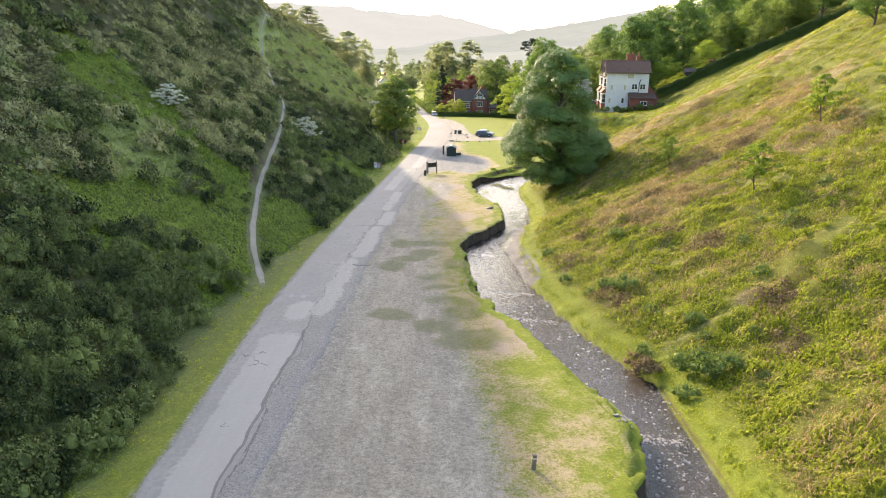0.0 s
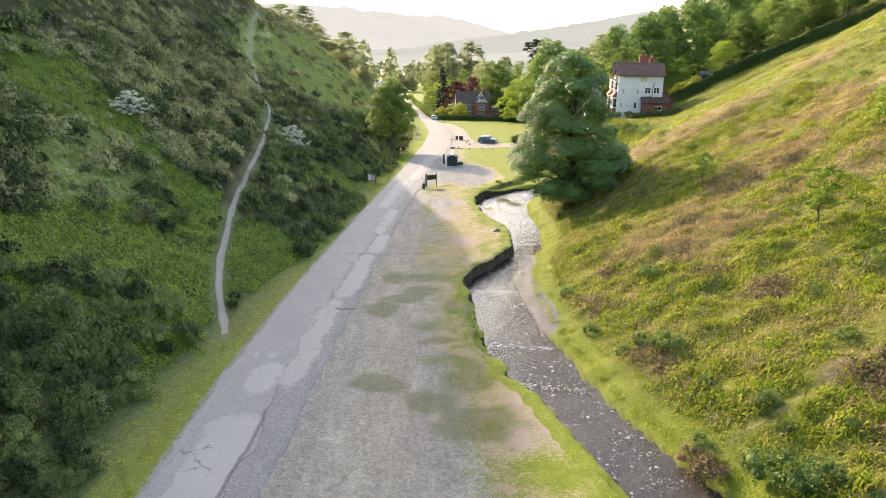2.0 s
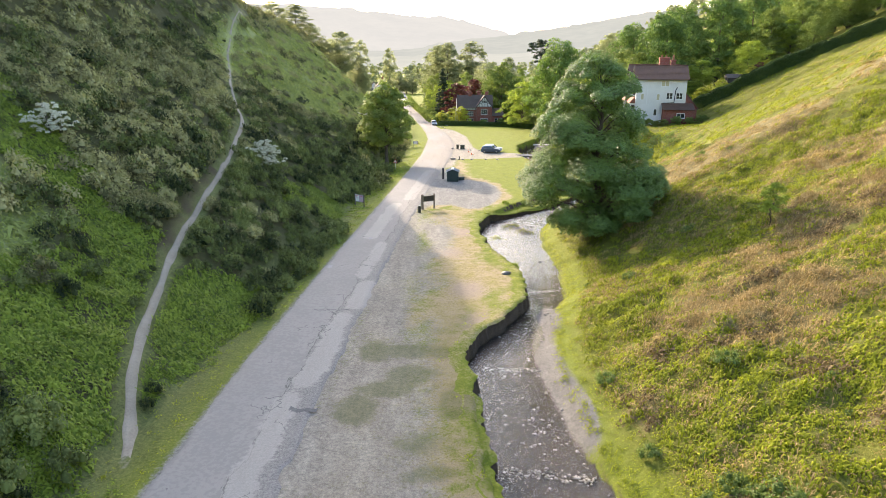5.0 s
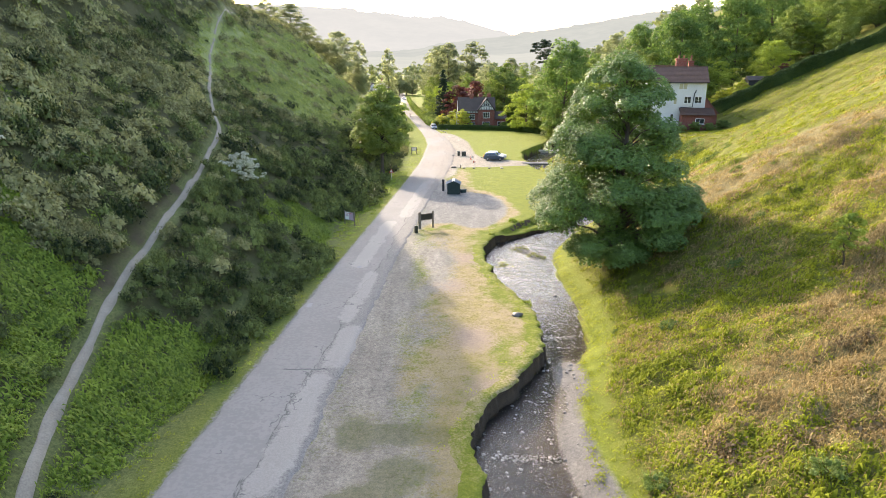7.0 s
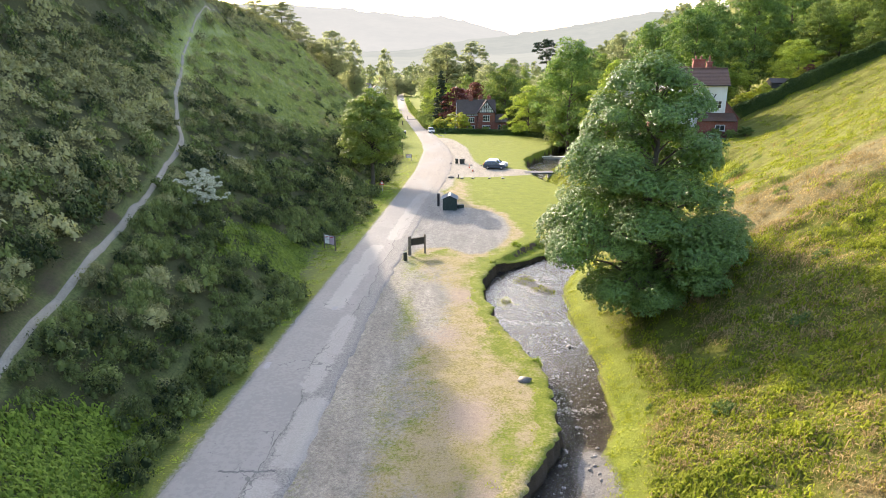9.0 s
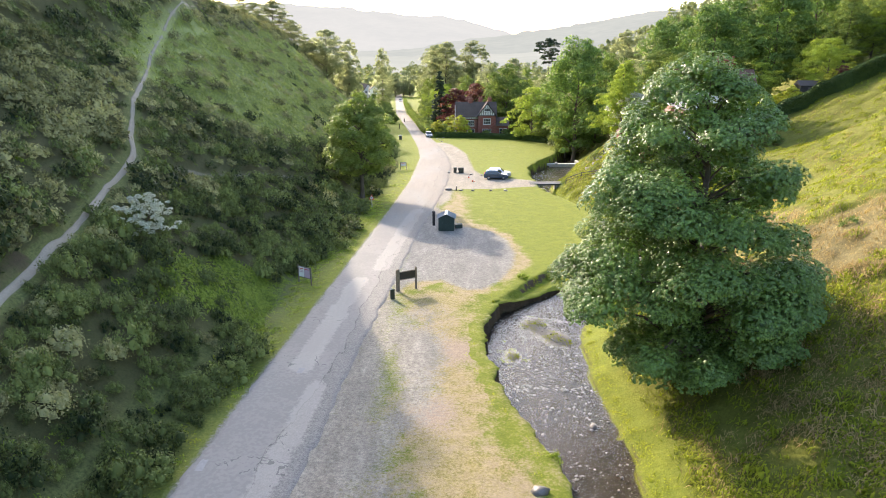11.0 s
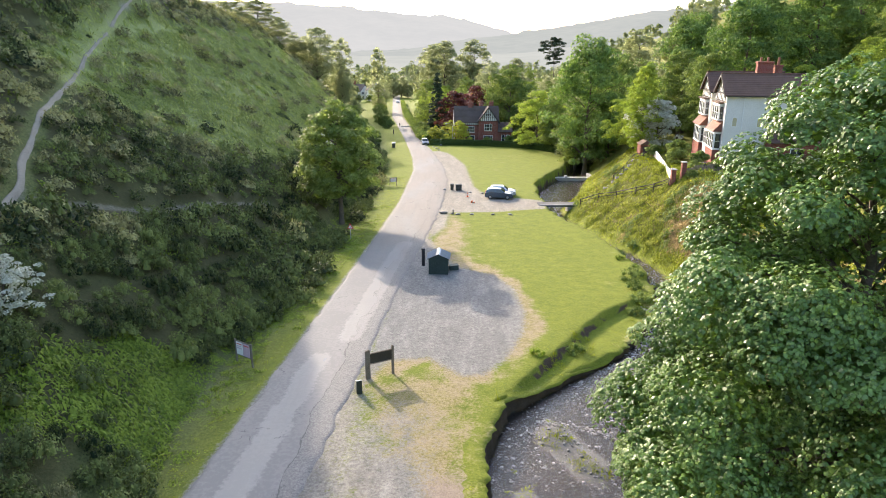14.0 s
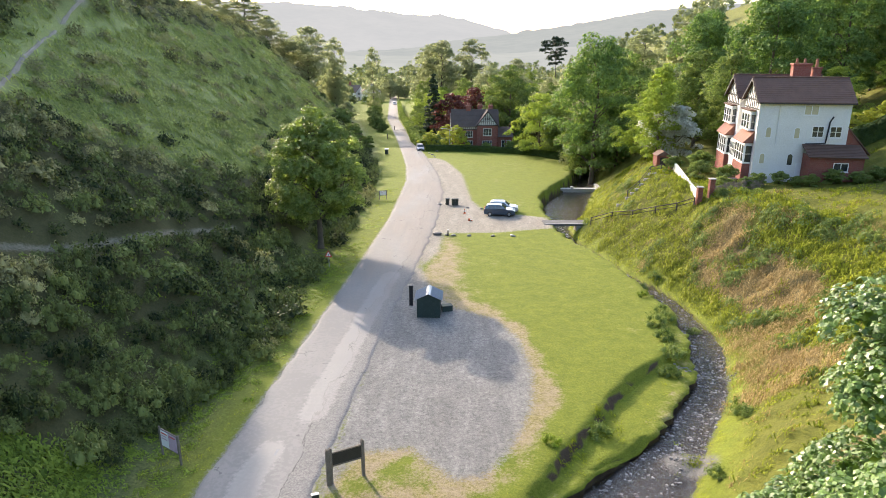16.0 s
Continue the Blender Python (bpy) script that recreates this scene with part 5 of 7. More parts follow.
pick = nr.random(len(cand)) > np.maximum(share * 0.95, lawnish * 0.93) + 0.03
corner = np.stack((nr.uniform(-26, -16.3, 230), nr.uniform(19, 37, 230)), -1)
gaps = np.concatenate([np.stack((x + nr.normal(0, 1.1, 22), y + nr.normal(0, 1.1, 22)), -1) for x, y in ((-24.2, 50.6), (-22.0, 52.4), (-22.4, 47.8), (-20.2, 50.4), (-21.6, 45.6))])
pts = np.concatenate((cand[pick], corner, gaps[~bare(gaps[:, 0], gaps[:, 1])]))


def lump(r, c, seed, sides=8, rings=4):
    """A rounded lump with an uneven surface."""
    e = np.repeat(-0.25 + 1.75 * np.arange(rings) / (rings - 1), sides)
    a = np.tile(2 * math.pi * np.arange(sides) / sides, rings) + 0.4 * e
    q = r * (0.74 + 0.52 * vnoise(2.2 * np.cos(a) + seed, 2.2 * np.sin(a) + 2.0 * e, 5))
    V = np.stack((c[0] + q * np.cos(e) * np.cos(a), c[1] + q * np.cos(e) * np.sin(a), c[2] + q * np.sin(e)), -1)
    F = [(i * sides + k, i * sides + (k + 1) % sides, (i + 1) * sides + (k + 1) % sides, (i + 1) * sides + k) for i in range(rings - 1) for k in range(sides)]
    return V, F


def gorse_form(humps, per, size, sides=8, rings=4):
    """A rounded gorse bush: crowded leafy lumps with short sprays standing out of them."""
    k = np.arange(humps)
    q = np.where(k == 0, 0.0, 0.40 + 0.24 * nr.random(humps))
    a = k * 2.39996 + 0.4 * nr.normal(size=humps)
    c = np.stack((q * np.cos(a), q * np.sin(a), np.where(k == 0, 0.62, 0.10 + 0.42 * nr.random(humps))), -1)
    r = 0.32 + 0.12 * nr.random(humps)
    sprays = leaf_cloud(nr, c, r * 1.18, per, size, 0.9, 0.0, 0.42, 1.0)
    inner = leaf_cloud(nr, c, r * 0.86, per // 2, size * 1.15, 0.9, 0.0, 0.5, 0.8)
    return joined([sprays, inner] + [lump(y * 0.46, x, 3.7 * i, sides, rings) for i, (x, y) in enumerate(zip(c, r))])


def apart(p, gap):
    """Keeps the points that stand at least gap(x, y) metres from those kept before."""
    cell, kept, out = {}, [], np.zeros(len(p), bool)
    for i, ((x, y), g) in enumerate(zip(p, gap)):
        u, v = int(x // 2.5), int(y // 2.5)
        if all(math.hypot(x - a, y - b) > g for du in (-1, 0, 1) for dv in (-1, 0, 1) for a, b in cell.get((u + du, v + dv), ())):
            cell.setdefault((u, v), []).append((x, y))
            out[i] = True
    return out


def fern_form(n, size, spread):
    """Bracken: arching feathery fronds, each in three narrowing steps."""
    V, F = [], []
    for i in range(n):
        a, l = nr.random() * 6.283, size * (0.6 + 0.7 * nr.random())
        o = np.array((nr.normal(0, spread * 0.45), nr.normal(0, spread * 0.45), 0))
        d, w = np.array((math.cos(a), math.sin(a), 0)), np.array((-math.sin(a), math.cos(a), 0)) * l * 0.20
        up = size * (0.55 + 0.5 * nr.random())
        z = np.array((0, 0, up))
        rows = ((o, 0.25), (o + d * l * 0.30 + z * 0.72, 1.0), (o + d * l * 0.70 + z, 0.72), (o + d * l * 1.1 + z * 0.78, 0.08))
        b = len(V)
        for p, k in rows:
            V += [p - w * k, p + w * k]
        F += [(b + j, b + j + 1, b + j + 3, b + j + 2) for j in (0, 2, 4)]
    return np.array(V), np.array(F)


gorse_forms = [gorse_form(10, 48, 0.056, 6, 3) for _ in range(9)]
far_forms = [gorse_form(8, 20, 0.090, 5, 2) for _ in range(10)]
room = np.interp(pts[:, 1], (20, 60, 150, 250), (0.80, 0.84, 1.15, 1.5)) * (0.75 + 0.6 * nr.random(len(pts)))
pts = pts[apart(pts, room)]
off_toe = line(pts[:, 1], TOE_L) - pts[:, 0]
# more of the pale heather upslope and far off, painting in the haze
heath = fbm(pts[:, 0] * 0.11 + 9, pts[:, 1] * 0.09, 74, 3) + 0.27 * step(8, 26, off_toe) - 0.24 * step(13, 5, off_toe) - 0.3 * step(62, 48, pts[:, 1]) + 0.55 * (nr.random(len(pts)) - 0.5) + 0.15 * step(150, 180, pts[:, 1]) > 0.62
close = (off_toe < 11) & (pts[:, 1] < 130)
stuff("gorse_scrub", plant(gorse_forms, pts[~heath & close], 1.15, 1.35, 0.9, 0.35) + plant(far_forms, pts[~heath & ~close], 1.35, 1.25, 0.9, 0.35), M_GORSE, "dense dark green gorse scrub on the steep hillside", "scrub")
stuff("heather_scrub", plant(gorse_forms, pts[heath & close], 1.05, 1.25, 0.9, 0.35) + plant(far_forms, pts[heath & ~close], 1.3, 1.15, 0.9, 0.35), M_HEATH, "heather and gorse among the scrub, toned pale for haze", "scrub")
cand2 = np.stack((nr.uniform(-62, -11, 80000), 20 + 315 * nr.random(80000) ** 1.1), -1)
cand2 = cand2[~bare(cand2[:, 0], cand2[:, 1])]
sh2, lw2 = open_share(cand2[:, 0], cand2[:, 1]), grassy(cand2[:, 0], cand2[:, 1])
low = np.stack((nr.uniform(-46, -11, 42000), nr.uniform(43, 118, 42000)), -1)
low = low[~bare(low[:, 0], low[:, 1])]
fern = low[nr.random(len(low)) < open_share(low[:, 0], low[:, 1]) * (0.45 + 0.55 * step(0.40, 0.52, fbm(low[:, 0] * 0.45, low[:, 1] * 0.4, 79, 3)))]
fern = np.concatenate((fern[:8500], cand2[nr.random(len(cand2)) < 0.035]))
fern_forms = [fern_form(17, 0.26, 0.55) for _ in range(9)]
mound_forms = [mound_form(3, 23, 0.068) for _ in range(10)]
yv = 20 + 190 * nr.random(1700)
clumps = np.stack((line(yv, TOE_L) + 3.0 * nr.random(1700) ** 2 - 0.6, yv), -1)
clumps = clumps[(dist_to(clumps[:, 0], clumps[:, 1], PATH_XY) > 1.0) & (fbm(clumps[:, 0] * 0.3, clumps[:, 1] * 0.2, 77, 2) > 0.44)]
yv = nr.uniform(108, 172, 1500)
far_verge = np.stack((line(yv, ROAD_L) - 0.8 - 4.2 * nr.random(1500) ** 0.8, yv), -1)
far_verge = far_verge[fbm(far_verge[:, 0] * 0.4, far_verge[:, 1] * 0.25, 72, 3) > 0.45]
clumps = np.concatenate((clumps, far_verge))
stuff("verge_ferns", plant(fern_forms, clumps, 0.6, 0.9), M_BRACKEN, "fern clumps on the verge at the foot of the hill", "bracken")
stuff("bracken", plant(fern_forms, fern, 0.95), M_BRACKEN, "fresh green bracken in the openings of the scrub", "bracken")
hill_tufts = [frond_form(12, 0.5, 0.26, 0.9, 0.13) for _ in range(8)]
stuff("upper_grass", plant(hill_tufts, cand2[nr.random(len(cand2)) < lw2 * (1 - sh2) * 0.8][:9000], 1.2, 1.0), M_UPGRASS, "green grass and young bracken on the upper hillside", "grass")


# ---- rough grass, bracken and straw on the sunny right slope ----
def right_slope(n, power=1.2):
    y = 14 + 165 * nr.random(n) ** power
    x = line(y, STREAM_R) + 1.4 + (34 + 0.35 * y) * nr.random(n) ** 1.15
    return np.stack((x, y), -1)[(y < 156) | (x < line(y, STREAM_R) + 9) | ((x > 55) & (y < 171))]


c = right_slope(30000)
off = c[:, 0] - line(c[:, 1], STREAM_R)
c = c[(off > 2.2 + 1.6 * step(75, 60, c[:, 1]) * vnoise(c[:, 1] * 0.4, c[:, 1] * 0, 85)) & (dist_to(c[:, 0], c[:, 1], TRACK) > 0.6)]
f1 = fbm(c[:, 0] * 0.10, c[:, 1] * 0.10, 81, 3)
tan, brown = share_of(TAN, c[:, 0], c[:, 1], 61), share_of(BROWN, c[:, 0], c[:, 1], 63)
roll = nr.random(len(c))
is_brown = (brown > 0.5) & (roll < 0.8)
is_straw = ~is_brown & (roll < 0.12 + 0.03 * step(65, 55, c[:, 1]) + (0.62 - 0.25 * step(66, 54, c[:, 1])) * tan)
is_green = ~is_brown & ~is_straw & (nr.random(len(c)) < 0.55 + 0.45 * step(0.35, 0.5, f1))
green, lumpy = c[is_green], fbm(c[is_green][:, 0] * 0.3, c[is_green][:, 1] * 0.3, 84, 3) > 0.53
tuft_forms = [frond_form(14, 0.32, 0.24, 0.6, 0.11) for _ in range(10)]
close_g = (green[:, 1] < 84) & lumpy
pack = np.stack((nr.uniform(0, 32, 15000), 22 + 76 * nr.random(15000) ** 0.9), -1)
pack[:, 0] = line(pack[:, 1], STREAM_R) + 2.6 + pack[:, 0]
pack = pack[(dist_to(pack[:, 0], pack[:, 1], TRACK) > 0.6) & (np.hypot(pack[:, 0] - 16.7, pack[:, 1] - 95.6) > 4)]
lumps_ = fbm(pack[:, 0] * 0.38, pack[:, 1] * 0.38, 84, 3) + 0.25 * (nr.random(len(pack)) - 0.5)
dead = nr.random(len(pack)) < 0.10 + 0.55 * share_of(TAN, pack[:, 0], pack[:, 1], 61) * step(54, 66, pack[:, 1]) + 0.38 * (fbm(pack[:, 0] * 0.24, pack[:, 1] * 0.24, 82, 3) > 0.54)
slope_ferns = [fern_form(16, 0.17, 0.42) for _ in range(9)]
stuff("hill_bracken", plant(slope_ferns, green[close_g], 1.0, 1.1), M_TUFT, "fresh green bracken mounds on the sunny slope", "bracken")
stuff("hill_grass", plant(tuft_forms, green[~close_g], 0.85) + plant(slope_ferns, pack[~dead & (lumps_ > 0.40)], 1.15, 1.25), M_TUFT, "yellow-green tussocks on the sunny slope", "grass")
straw_forms = [frond_form(22, 0.27, 0.16, 0.85, 0.075) for _ in range(10)]
extra = right_slope(9000)
extra = extra[share_of(TAN, extra[:, 0], extra[:, 1], 61) > 0.55][:2400]
stuff("dead_bracken", plant(straw_forms, np.concatenate((c[is_straw], extra, pack[dead])), 0.95, 1.2), M_STRAW, "tangled straw-coloured dead bracken on the slope", "bracken")
heath_forms = [mound_form(4, 15, 0.075) for _ in range(6)]
stuff("brown_heath", plant(heath_forms, c[is_brown], 1.0, 1.1) + plant(straw_forms, c[is_brown][::2], 0.8, 1.4), M_BROWN, "brown dead bramble and heath among the grass", "scrub")
# rough growth on the slope below the white house
yk = nr.uniform(122, 205, 7500)
rough_pts = np.stack((line(yk, STREAM_R) + 0.9 + 14 * nr.random(7500), yk), -1)
rough_pts = rough_pts[(rough_pts[:, 1] < 150) | (nr.random(len(rough_pts)) < 0.6)]
patchy = fbm(rough_pts[:, 0] * 0.22, rough_pts[:, 1] * 0.16, 86, 3) + 0.10 * step(4, 8, rough_pts[:, 0] - line(rough_pts[:, 1], STREAM_R)) * step(150, 140, rough_pts[:, 1]) - 0.10 * step(150, 156, rough_pts[:, 1])
patchy = patchy - 0.08 + 0.34 * share_of(TAN, rough_pts[:, 0], rough_pts[:, 1], 61)
stuff("rough_grass", plant(tuft_forms, rough_pts[patchy < 0.5], 1.0, 1.2), M_TUFT, "tall rough grass on the slope below the garden", "grass")
stuff("bramble_patches", plant(mound_forms, rough_pts[(patchy >= 0.5) & (patchy < 0.56)], 1.2, 1.3), M_LEAF, "bramble patches on the slope below the garden", "scrub")
stuff("dry_stalks", plant(straw_forms, rough_pts[patchy >= 0.56], 1.0, 1.6), M_STRAW, "dry brown stalks on the slope below the garden", "grass")
bits = right_slope(420)
bits = bits[fbm(bits[:, 0] * 0.13, bits[:, 1] * 0.13, 83, 3) > 0.54]
stuff("slope_scrub", plant(far_forms, bits, 0.55, 0.9), M_LEAF, "small dark green bushes dotted over the slope", "scrub")
for x, y in ((9.1, 108.6), (6.6, 102.4), (10.5, 105.6), (13.1, 121.0), (10.4, 117.6), (17, 117.5)):
    spots = np.stack((x + nr.normal(0, 0.5, 26), y + nr.normal(0, 0.8, 26)), -1)
    stuff('gravel_bar_grass', plant(tuft_forms, spots, 0.55), M_TUFT, 'grass growing on a gravel bar in the stream', 'grass')
NEAR_BUSHES = ((15.7, 36.4, 1.9), (17.0, 35.4, 1.5), (13.4, 39.8, 0.8), (14.2, 34.4, 1.1), (14.2, 48.6, 1.4), (13.2, 50.0, 1.0), (10.3, 62, 0.9), (10.6, 54, 0.8), (17, 41, 0.9), (16.2, 59, 1.0), (9.2, 118, 0.7), (21.6, 121.5, 0.9), (24.4, 137, 0.8), (22.6, 150, 0.8), (7.2, 87.5, 0.75))
BANK_BUSHES = ((6.6, 90, 0.6), (20.3, 130.4, 1.3), (20.5, 133.0, 1.1), (20.7, 135.8, 1.2), (19.2, 127.8, 1.0), (22.0, 139, 0.9), (21.8, 137, 1.0), (12.3, 119.8, 1.0), (22.6, 146.5, 0.8), (24.9, 150, 1.0), (17.6, 115.4, 0.8), (21.5, 143, 0.7))
for x, y, s in NEAR_BUSHES + BANK_BUSHES:
    V, F = gorse_forms[int(x * 7) % 9]
    ob = new("low_bush", mesh_np("low_bush", V, F, M_LEAF if s > 0.75 else M_BRACKEN))
    ob.matrix_world = standing(x, y, x * 77 % 360, s, 0.1)
    tagged(ob, "low tangled green bush on the stream bank", "bush", "bushes by the stream")
for x, y, s in ((13.0, 38.0, 1.35), (12.7, 39.2, 1.0)):
    V, F = gorse_forms[int(x * 9 + y) % 9]
    ob = new("dead_bush", mesh_np("dead_bush", V, F, M_BROWN))
    ob.matrix_world = standing(x, y, y * 31 % 360, s, 0.15)
    tagged(ob, "brown leafless bush on the stream bank", "bush", "bushes by the stream")
# grass hanging over the banks and along the verges
ys = np.repeat(np.arange(22, 200, 0.16), 1)
edge = np.stack((line(ys, STREAM_R) + 0.5 + 0.7 * nr.random(len(ys)), ys + nr.random(len(ys))), -1)
lip = np.stack((line(ys, BANK_L) - 0.5 - 0.9 * nr.random(len(ys)) ** 2, ys + nr.random(len(ys))), -1)[::9]
verge = np.stack((line(ys, ROAD_L) - 0.4 - 3.4 * nr.random(len(ys)), ys), -1)
yk = 16 + 70 * nr.random(1500)
strip = np.stack((line(yk, STREAM_R) + 0.8 + 3.4 * nr.random(1500), yk), -1)
stuff("bank_grass", plant(tuft_forms, np.concatenate((edge, lip, verge, strip)), 0.5, 0.8), M_TUFT, "grass tussocks along the stream banks and road verge", "grass")

# ---- stones in the stream ----
def stone_form():
    bm = bmesh.new()
    bmesh.ops.create_icosphere(bm, subdivisions=1, radius=1.0)
    for v in bm.verts:
        v.co = Vector((v.co.x * 1.2, v.co.y, v.co.z * 0.6)) * (0.75 + 0.5 * nr.random())
    V = np.array([tuple(v.co) for v in bm.verts])
    F = np.array([[v.index for v in f.verts] for f in bm.faces])
    bm.free()
    return V, F


stone_forms = [stone_form() for _ in range(8)]
ys = 20 + 190 * nr.random(5600) ** 1.2
ys = np.concatenate((ys, nr.uniform(92, 132, 2200)))
t = nr.random(len(ys))
sx = line(ys, BANK_L) + 0.5 + (line(ys, STREAM_R) - line(ys, BANK_L) - 0.3) * t
rows_ = [(3.0, 66.2, 6.8, 66.0), (3.4, 54.2, 8.0, 53.6), (9.2, 31, 13, 30), (7.6, 82.4, 10.6, 82.8), (5.6, 97.5, 11, 97), (8.5, 110.6, 12.5, 109), (4.0, 48.2, 9, 47.2), (20, 129, 24, 128)]
for a, b, a2, b2 in rows_:
    u = nr.random(150)
    sx = np.concatenate((sx, a + (a2 - a) * u + nr.normal(0, 0.1, 150)))
    ys = np.concatenate((ys, b + (b2 - b) * u + nr.normal(0, 0.24, 150)))
level = road_z(ys) - 1.16 - 0.02 * np.clip(ys - 150, 0, 40)
pieces = []
zz = np.maximum(height(sx, ys), level - 0.06)
for k, (x, y, z) in enumerate(zip(sx, ys, zz)):
    V, F = stone_forms[nr.integers(8)]
    s = 0.028 + 0.10 * nr.random() ** 6 if k < 7800 else 0.04 + 0.07 * nr.random() ** 2
    a = nr.random() * 6.283
    W = np.stack((V[:, 0] * math.cos(a) - V[:, 1] * math.sin(a), V[:, 0] * math.sin(a) + V[:, 1] * math.cos(a), V[:, 2]), -1) * s + (x, y, z + s * 0.25)
    pieces.append((W, F))
stuff("stream_stones", pieces, M_STONE, "wet grey-brown stones strewn over the stream bed", "stones")


# ---- buildings ----
M_WHITE = plain("white_plaster", (0.62, 0.61, 0.57), (0.80, 0.79, 0.76), 1.2, 0.85, 0, 0.25, 0.01)
M_TIMBER = plain("black_timber", (0.02, 0.018, 0.016), (0.06, 0.05, 0.045), 5, 0.7)
M_FRAME = plain("white_paint", (0.72, 0.72, 0.70), (0.82, 0.82, 0.80), 8, 0.5, 0, 0.1)
M_TILE = plain("dark_clay_tiles", (0.078, 0.046, 0.034), (0.17, 0.098, 0.07), 3, 0.88, 0, 0.5, 0.02, 0.7, 0.25)
M_SLATE = plain("grey_slate", (0.055, 0.04, 0.032), (0.13, 0.098, 0.08), 3, 0.92, 0, 0.4, 0.02, 0.7, 0.25)
M_TERRA = plain("terracotta_tiles", (0.16, 0.065, 0.045), (0.27, 0.115, 0.075), 4, 0.8, 0, 0.5, 0.02)
M_IRON = plain("black_iron", (0.015, 0.015, 0.016), (0.045, 0.045, 0.05), 8, 0.5, 0.3)
M_POT = plain("clay_pot", (0.22, 0.09, 0.06), (0.34, 0.16, 0.10), 6, 0.8)
M_CREAM = plain("cream_blind", (0.45, 0.40, 0.24), (0.58, 0.52, 0.34), 4, 0.8)


def brick_material():
    m, nt, b = start("red_brick")
    vec = local_of(nt)
    t = nt.nodes.new("ShaderNodeTexBrick")
    mp = nt.nodes.new("ShaderNodeMapping")
    mp.inputs["Rotation"].default_value = (radians(90), 0, 0)
    nt.links.new(vec, mp.inputs[0])
    nt.links.new(mp.outputs[0], t.inputs["Vector"])
    t.inputs["Scale"].default_value = 1.0
    t.inputs["Brick Width"].default_value, t.inputs["Row Height"].default_value, t.inputs["Mortar Size"].default_value = 0.22, 0.075, 0.008
    t.inputs["Color1"].default_value, t.inputs["Color2"].default_value, t.inputs["Mortar"].default_value = (0.20, 0.05, 0.036, 1), (0.28, 0.078, 0.052, 1), (0.28, 0.22, 0.18, 1)
    big = noise_of(nt, vec, 0.7, 4)
    col = mix_of(nt, 0.35, t.outputs["Color"], ramp_of(nt, big, ((0.3, (0.13, 0.036, 0.03)), (0.7, (0.29, 0.09, 0.062)))))
    nt.links.new(col, b.inputs["Base Color"])
    b.inputs["Roughness"].default_value = 0.9
    nt.links.new(bump_of(nt, t.outputs["Fac"], 0.4, -0.01), b.inputs["Normal"])
    return m


def glass_material():
    m, nt, b = start("window_glass")
    vec = local_of(nt)
    nt.links.new(ramp_of(nt, noise_of(nt, vec, 0.8, 2), ((0.3, (0.02, 0.025, 0.03)), (0.7, (0.06, 0.065, 0.065)))), b.inputs["Base Color"])
    b.inputs["Roughness"].default_value = 0.06
    b.inputs["Specular IOR Level"].default_value = 0.8
    return m


M_BRICK, M_GLASS = brick_material(), glass_material()


def window(parent, face, u, z, w, h, at, cols=2, rows=1, proud=0.06, pane=None, arch=False):
    """A framed window in a wall. face: 'y' looks to -y at y = at; 'x' looks to -x at x = at; u is the left edge."""
    bm = bmesh.new()
    t = 0.09

    def bar(u0, u1, z0, z1, d=0.0):
        if face == "y":
            block(u0, u1, at - proud - d, at + 0.05, z0, z1, 0, bm)
        else:
            block(at - proud - d, at + 0.05, u0, u1, z0, z1, 0, bm)
    bar(u, u + t, z, z + h)
    bar(u + w - t, u + w, z, z + h)
    bar(u + t, u + w - t, z, z + t)
    bar(u + t, u + w - t, z + h - t, z + h)
    for i in range(1, cols):
        c = u + w * i / cols
        bar(c - 0.04, c + 0.04, z + t, z + h - t)
    for i in range(1, rows):
        c = z + h * i / rows
        for k in range(cols):
            bar(u + w * k / cols + (t if k == 0 else 0.04), u + w * (k + 1) / cols - (t if k == cols - 1 else 0.04), c - 0.025, c + 0.025)
    bar(u - 0.06, u + w + 0.06, z - 0.09, z - 0.005, 0.06)
    ob = part("window", bm, M_FRAME, parent)
    bm = bmesh.new()
    if face == "y":
        block(u + t * 0.6, u + w - t * 0.6, at - 0.02, at + 0.03, z + t * 0.6, z + h - t * 0.6, 0, bm)
    else:
        block(at - 0.02, at + 0.03, u + t * 0.6, u + w - t * 0.6, z + t * 0.6, z + h - t * 0.6, 0, bm)
    part("pane", bm, pane or M_GLASS, ob)
    return ob


def arched(parent, u, z, w, h, at, mat):
    """A round-headed window looking to -y."""
    def outline(i):
        r = w / 2 - i
        return [(u + i, z + i), (u + w - i, z + i)] + [(u + w / 2 + r * math.cos(a), z + h - w / 2 + r * math.sin(a)) for a in np.linspace(0, math.pi, 9)]
    ob = part("window", prism(outline(0), "y", at - 0.03, at + 0.03), M_FRAME, parent, "round-headed window")
    part("pane", prism(outline(0.08), "y", at - 0.05, at - 0.034), mat, ob)


def tiled_slope(parent, name, x0, x1, ylo, zlo, yhi, zhi, mat, over=0.35, course=0.34, label=""):
    """A roof slope of overlapping courses, running along x, rising from (ylo, zlo) to (yhi, zhi)."""
    n = max(3, int(math.hypot(yhi - ylo, zhi - zlo) / course))
    dy, dz = (yhi - ylo) / n, (zhi - zlo) / n
    top = []
    for i in range(n):
        top += [(ylo + dy * i, zlo + dz * i + 0.05), (ylo + dy * (i + 1), zlo + dz * (i + 1) + 0.012)]
    bm = prism(top + [(yhi, zhi - 0.05), (ylo, zlo - 0.05)], "x", x0 - over, x1 + over)
    return part(name, bm, mat, parent, label)


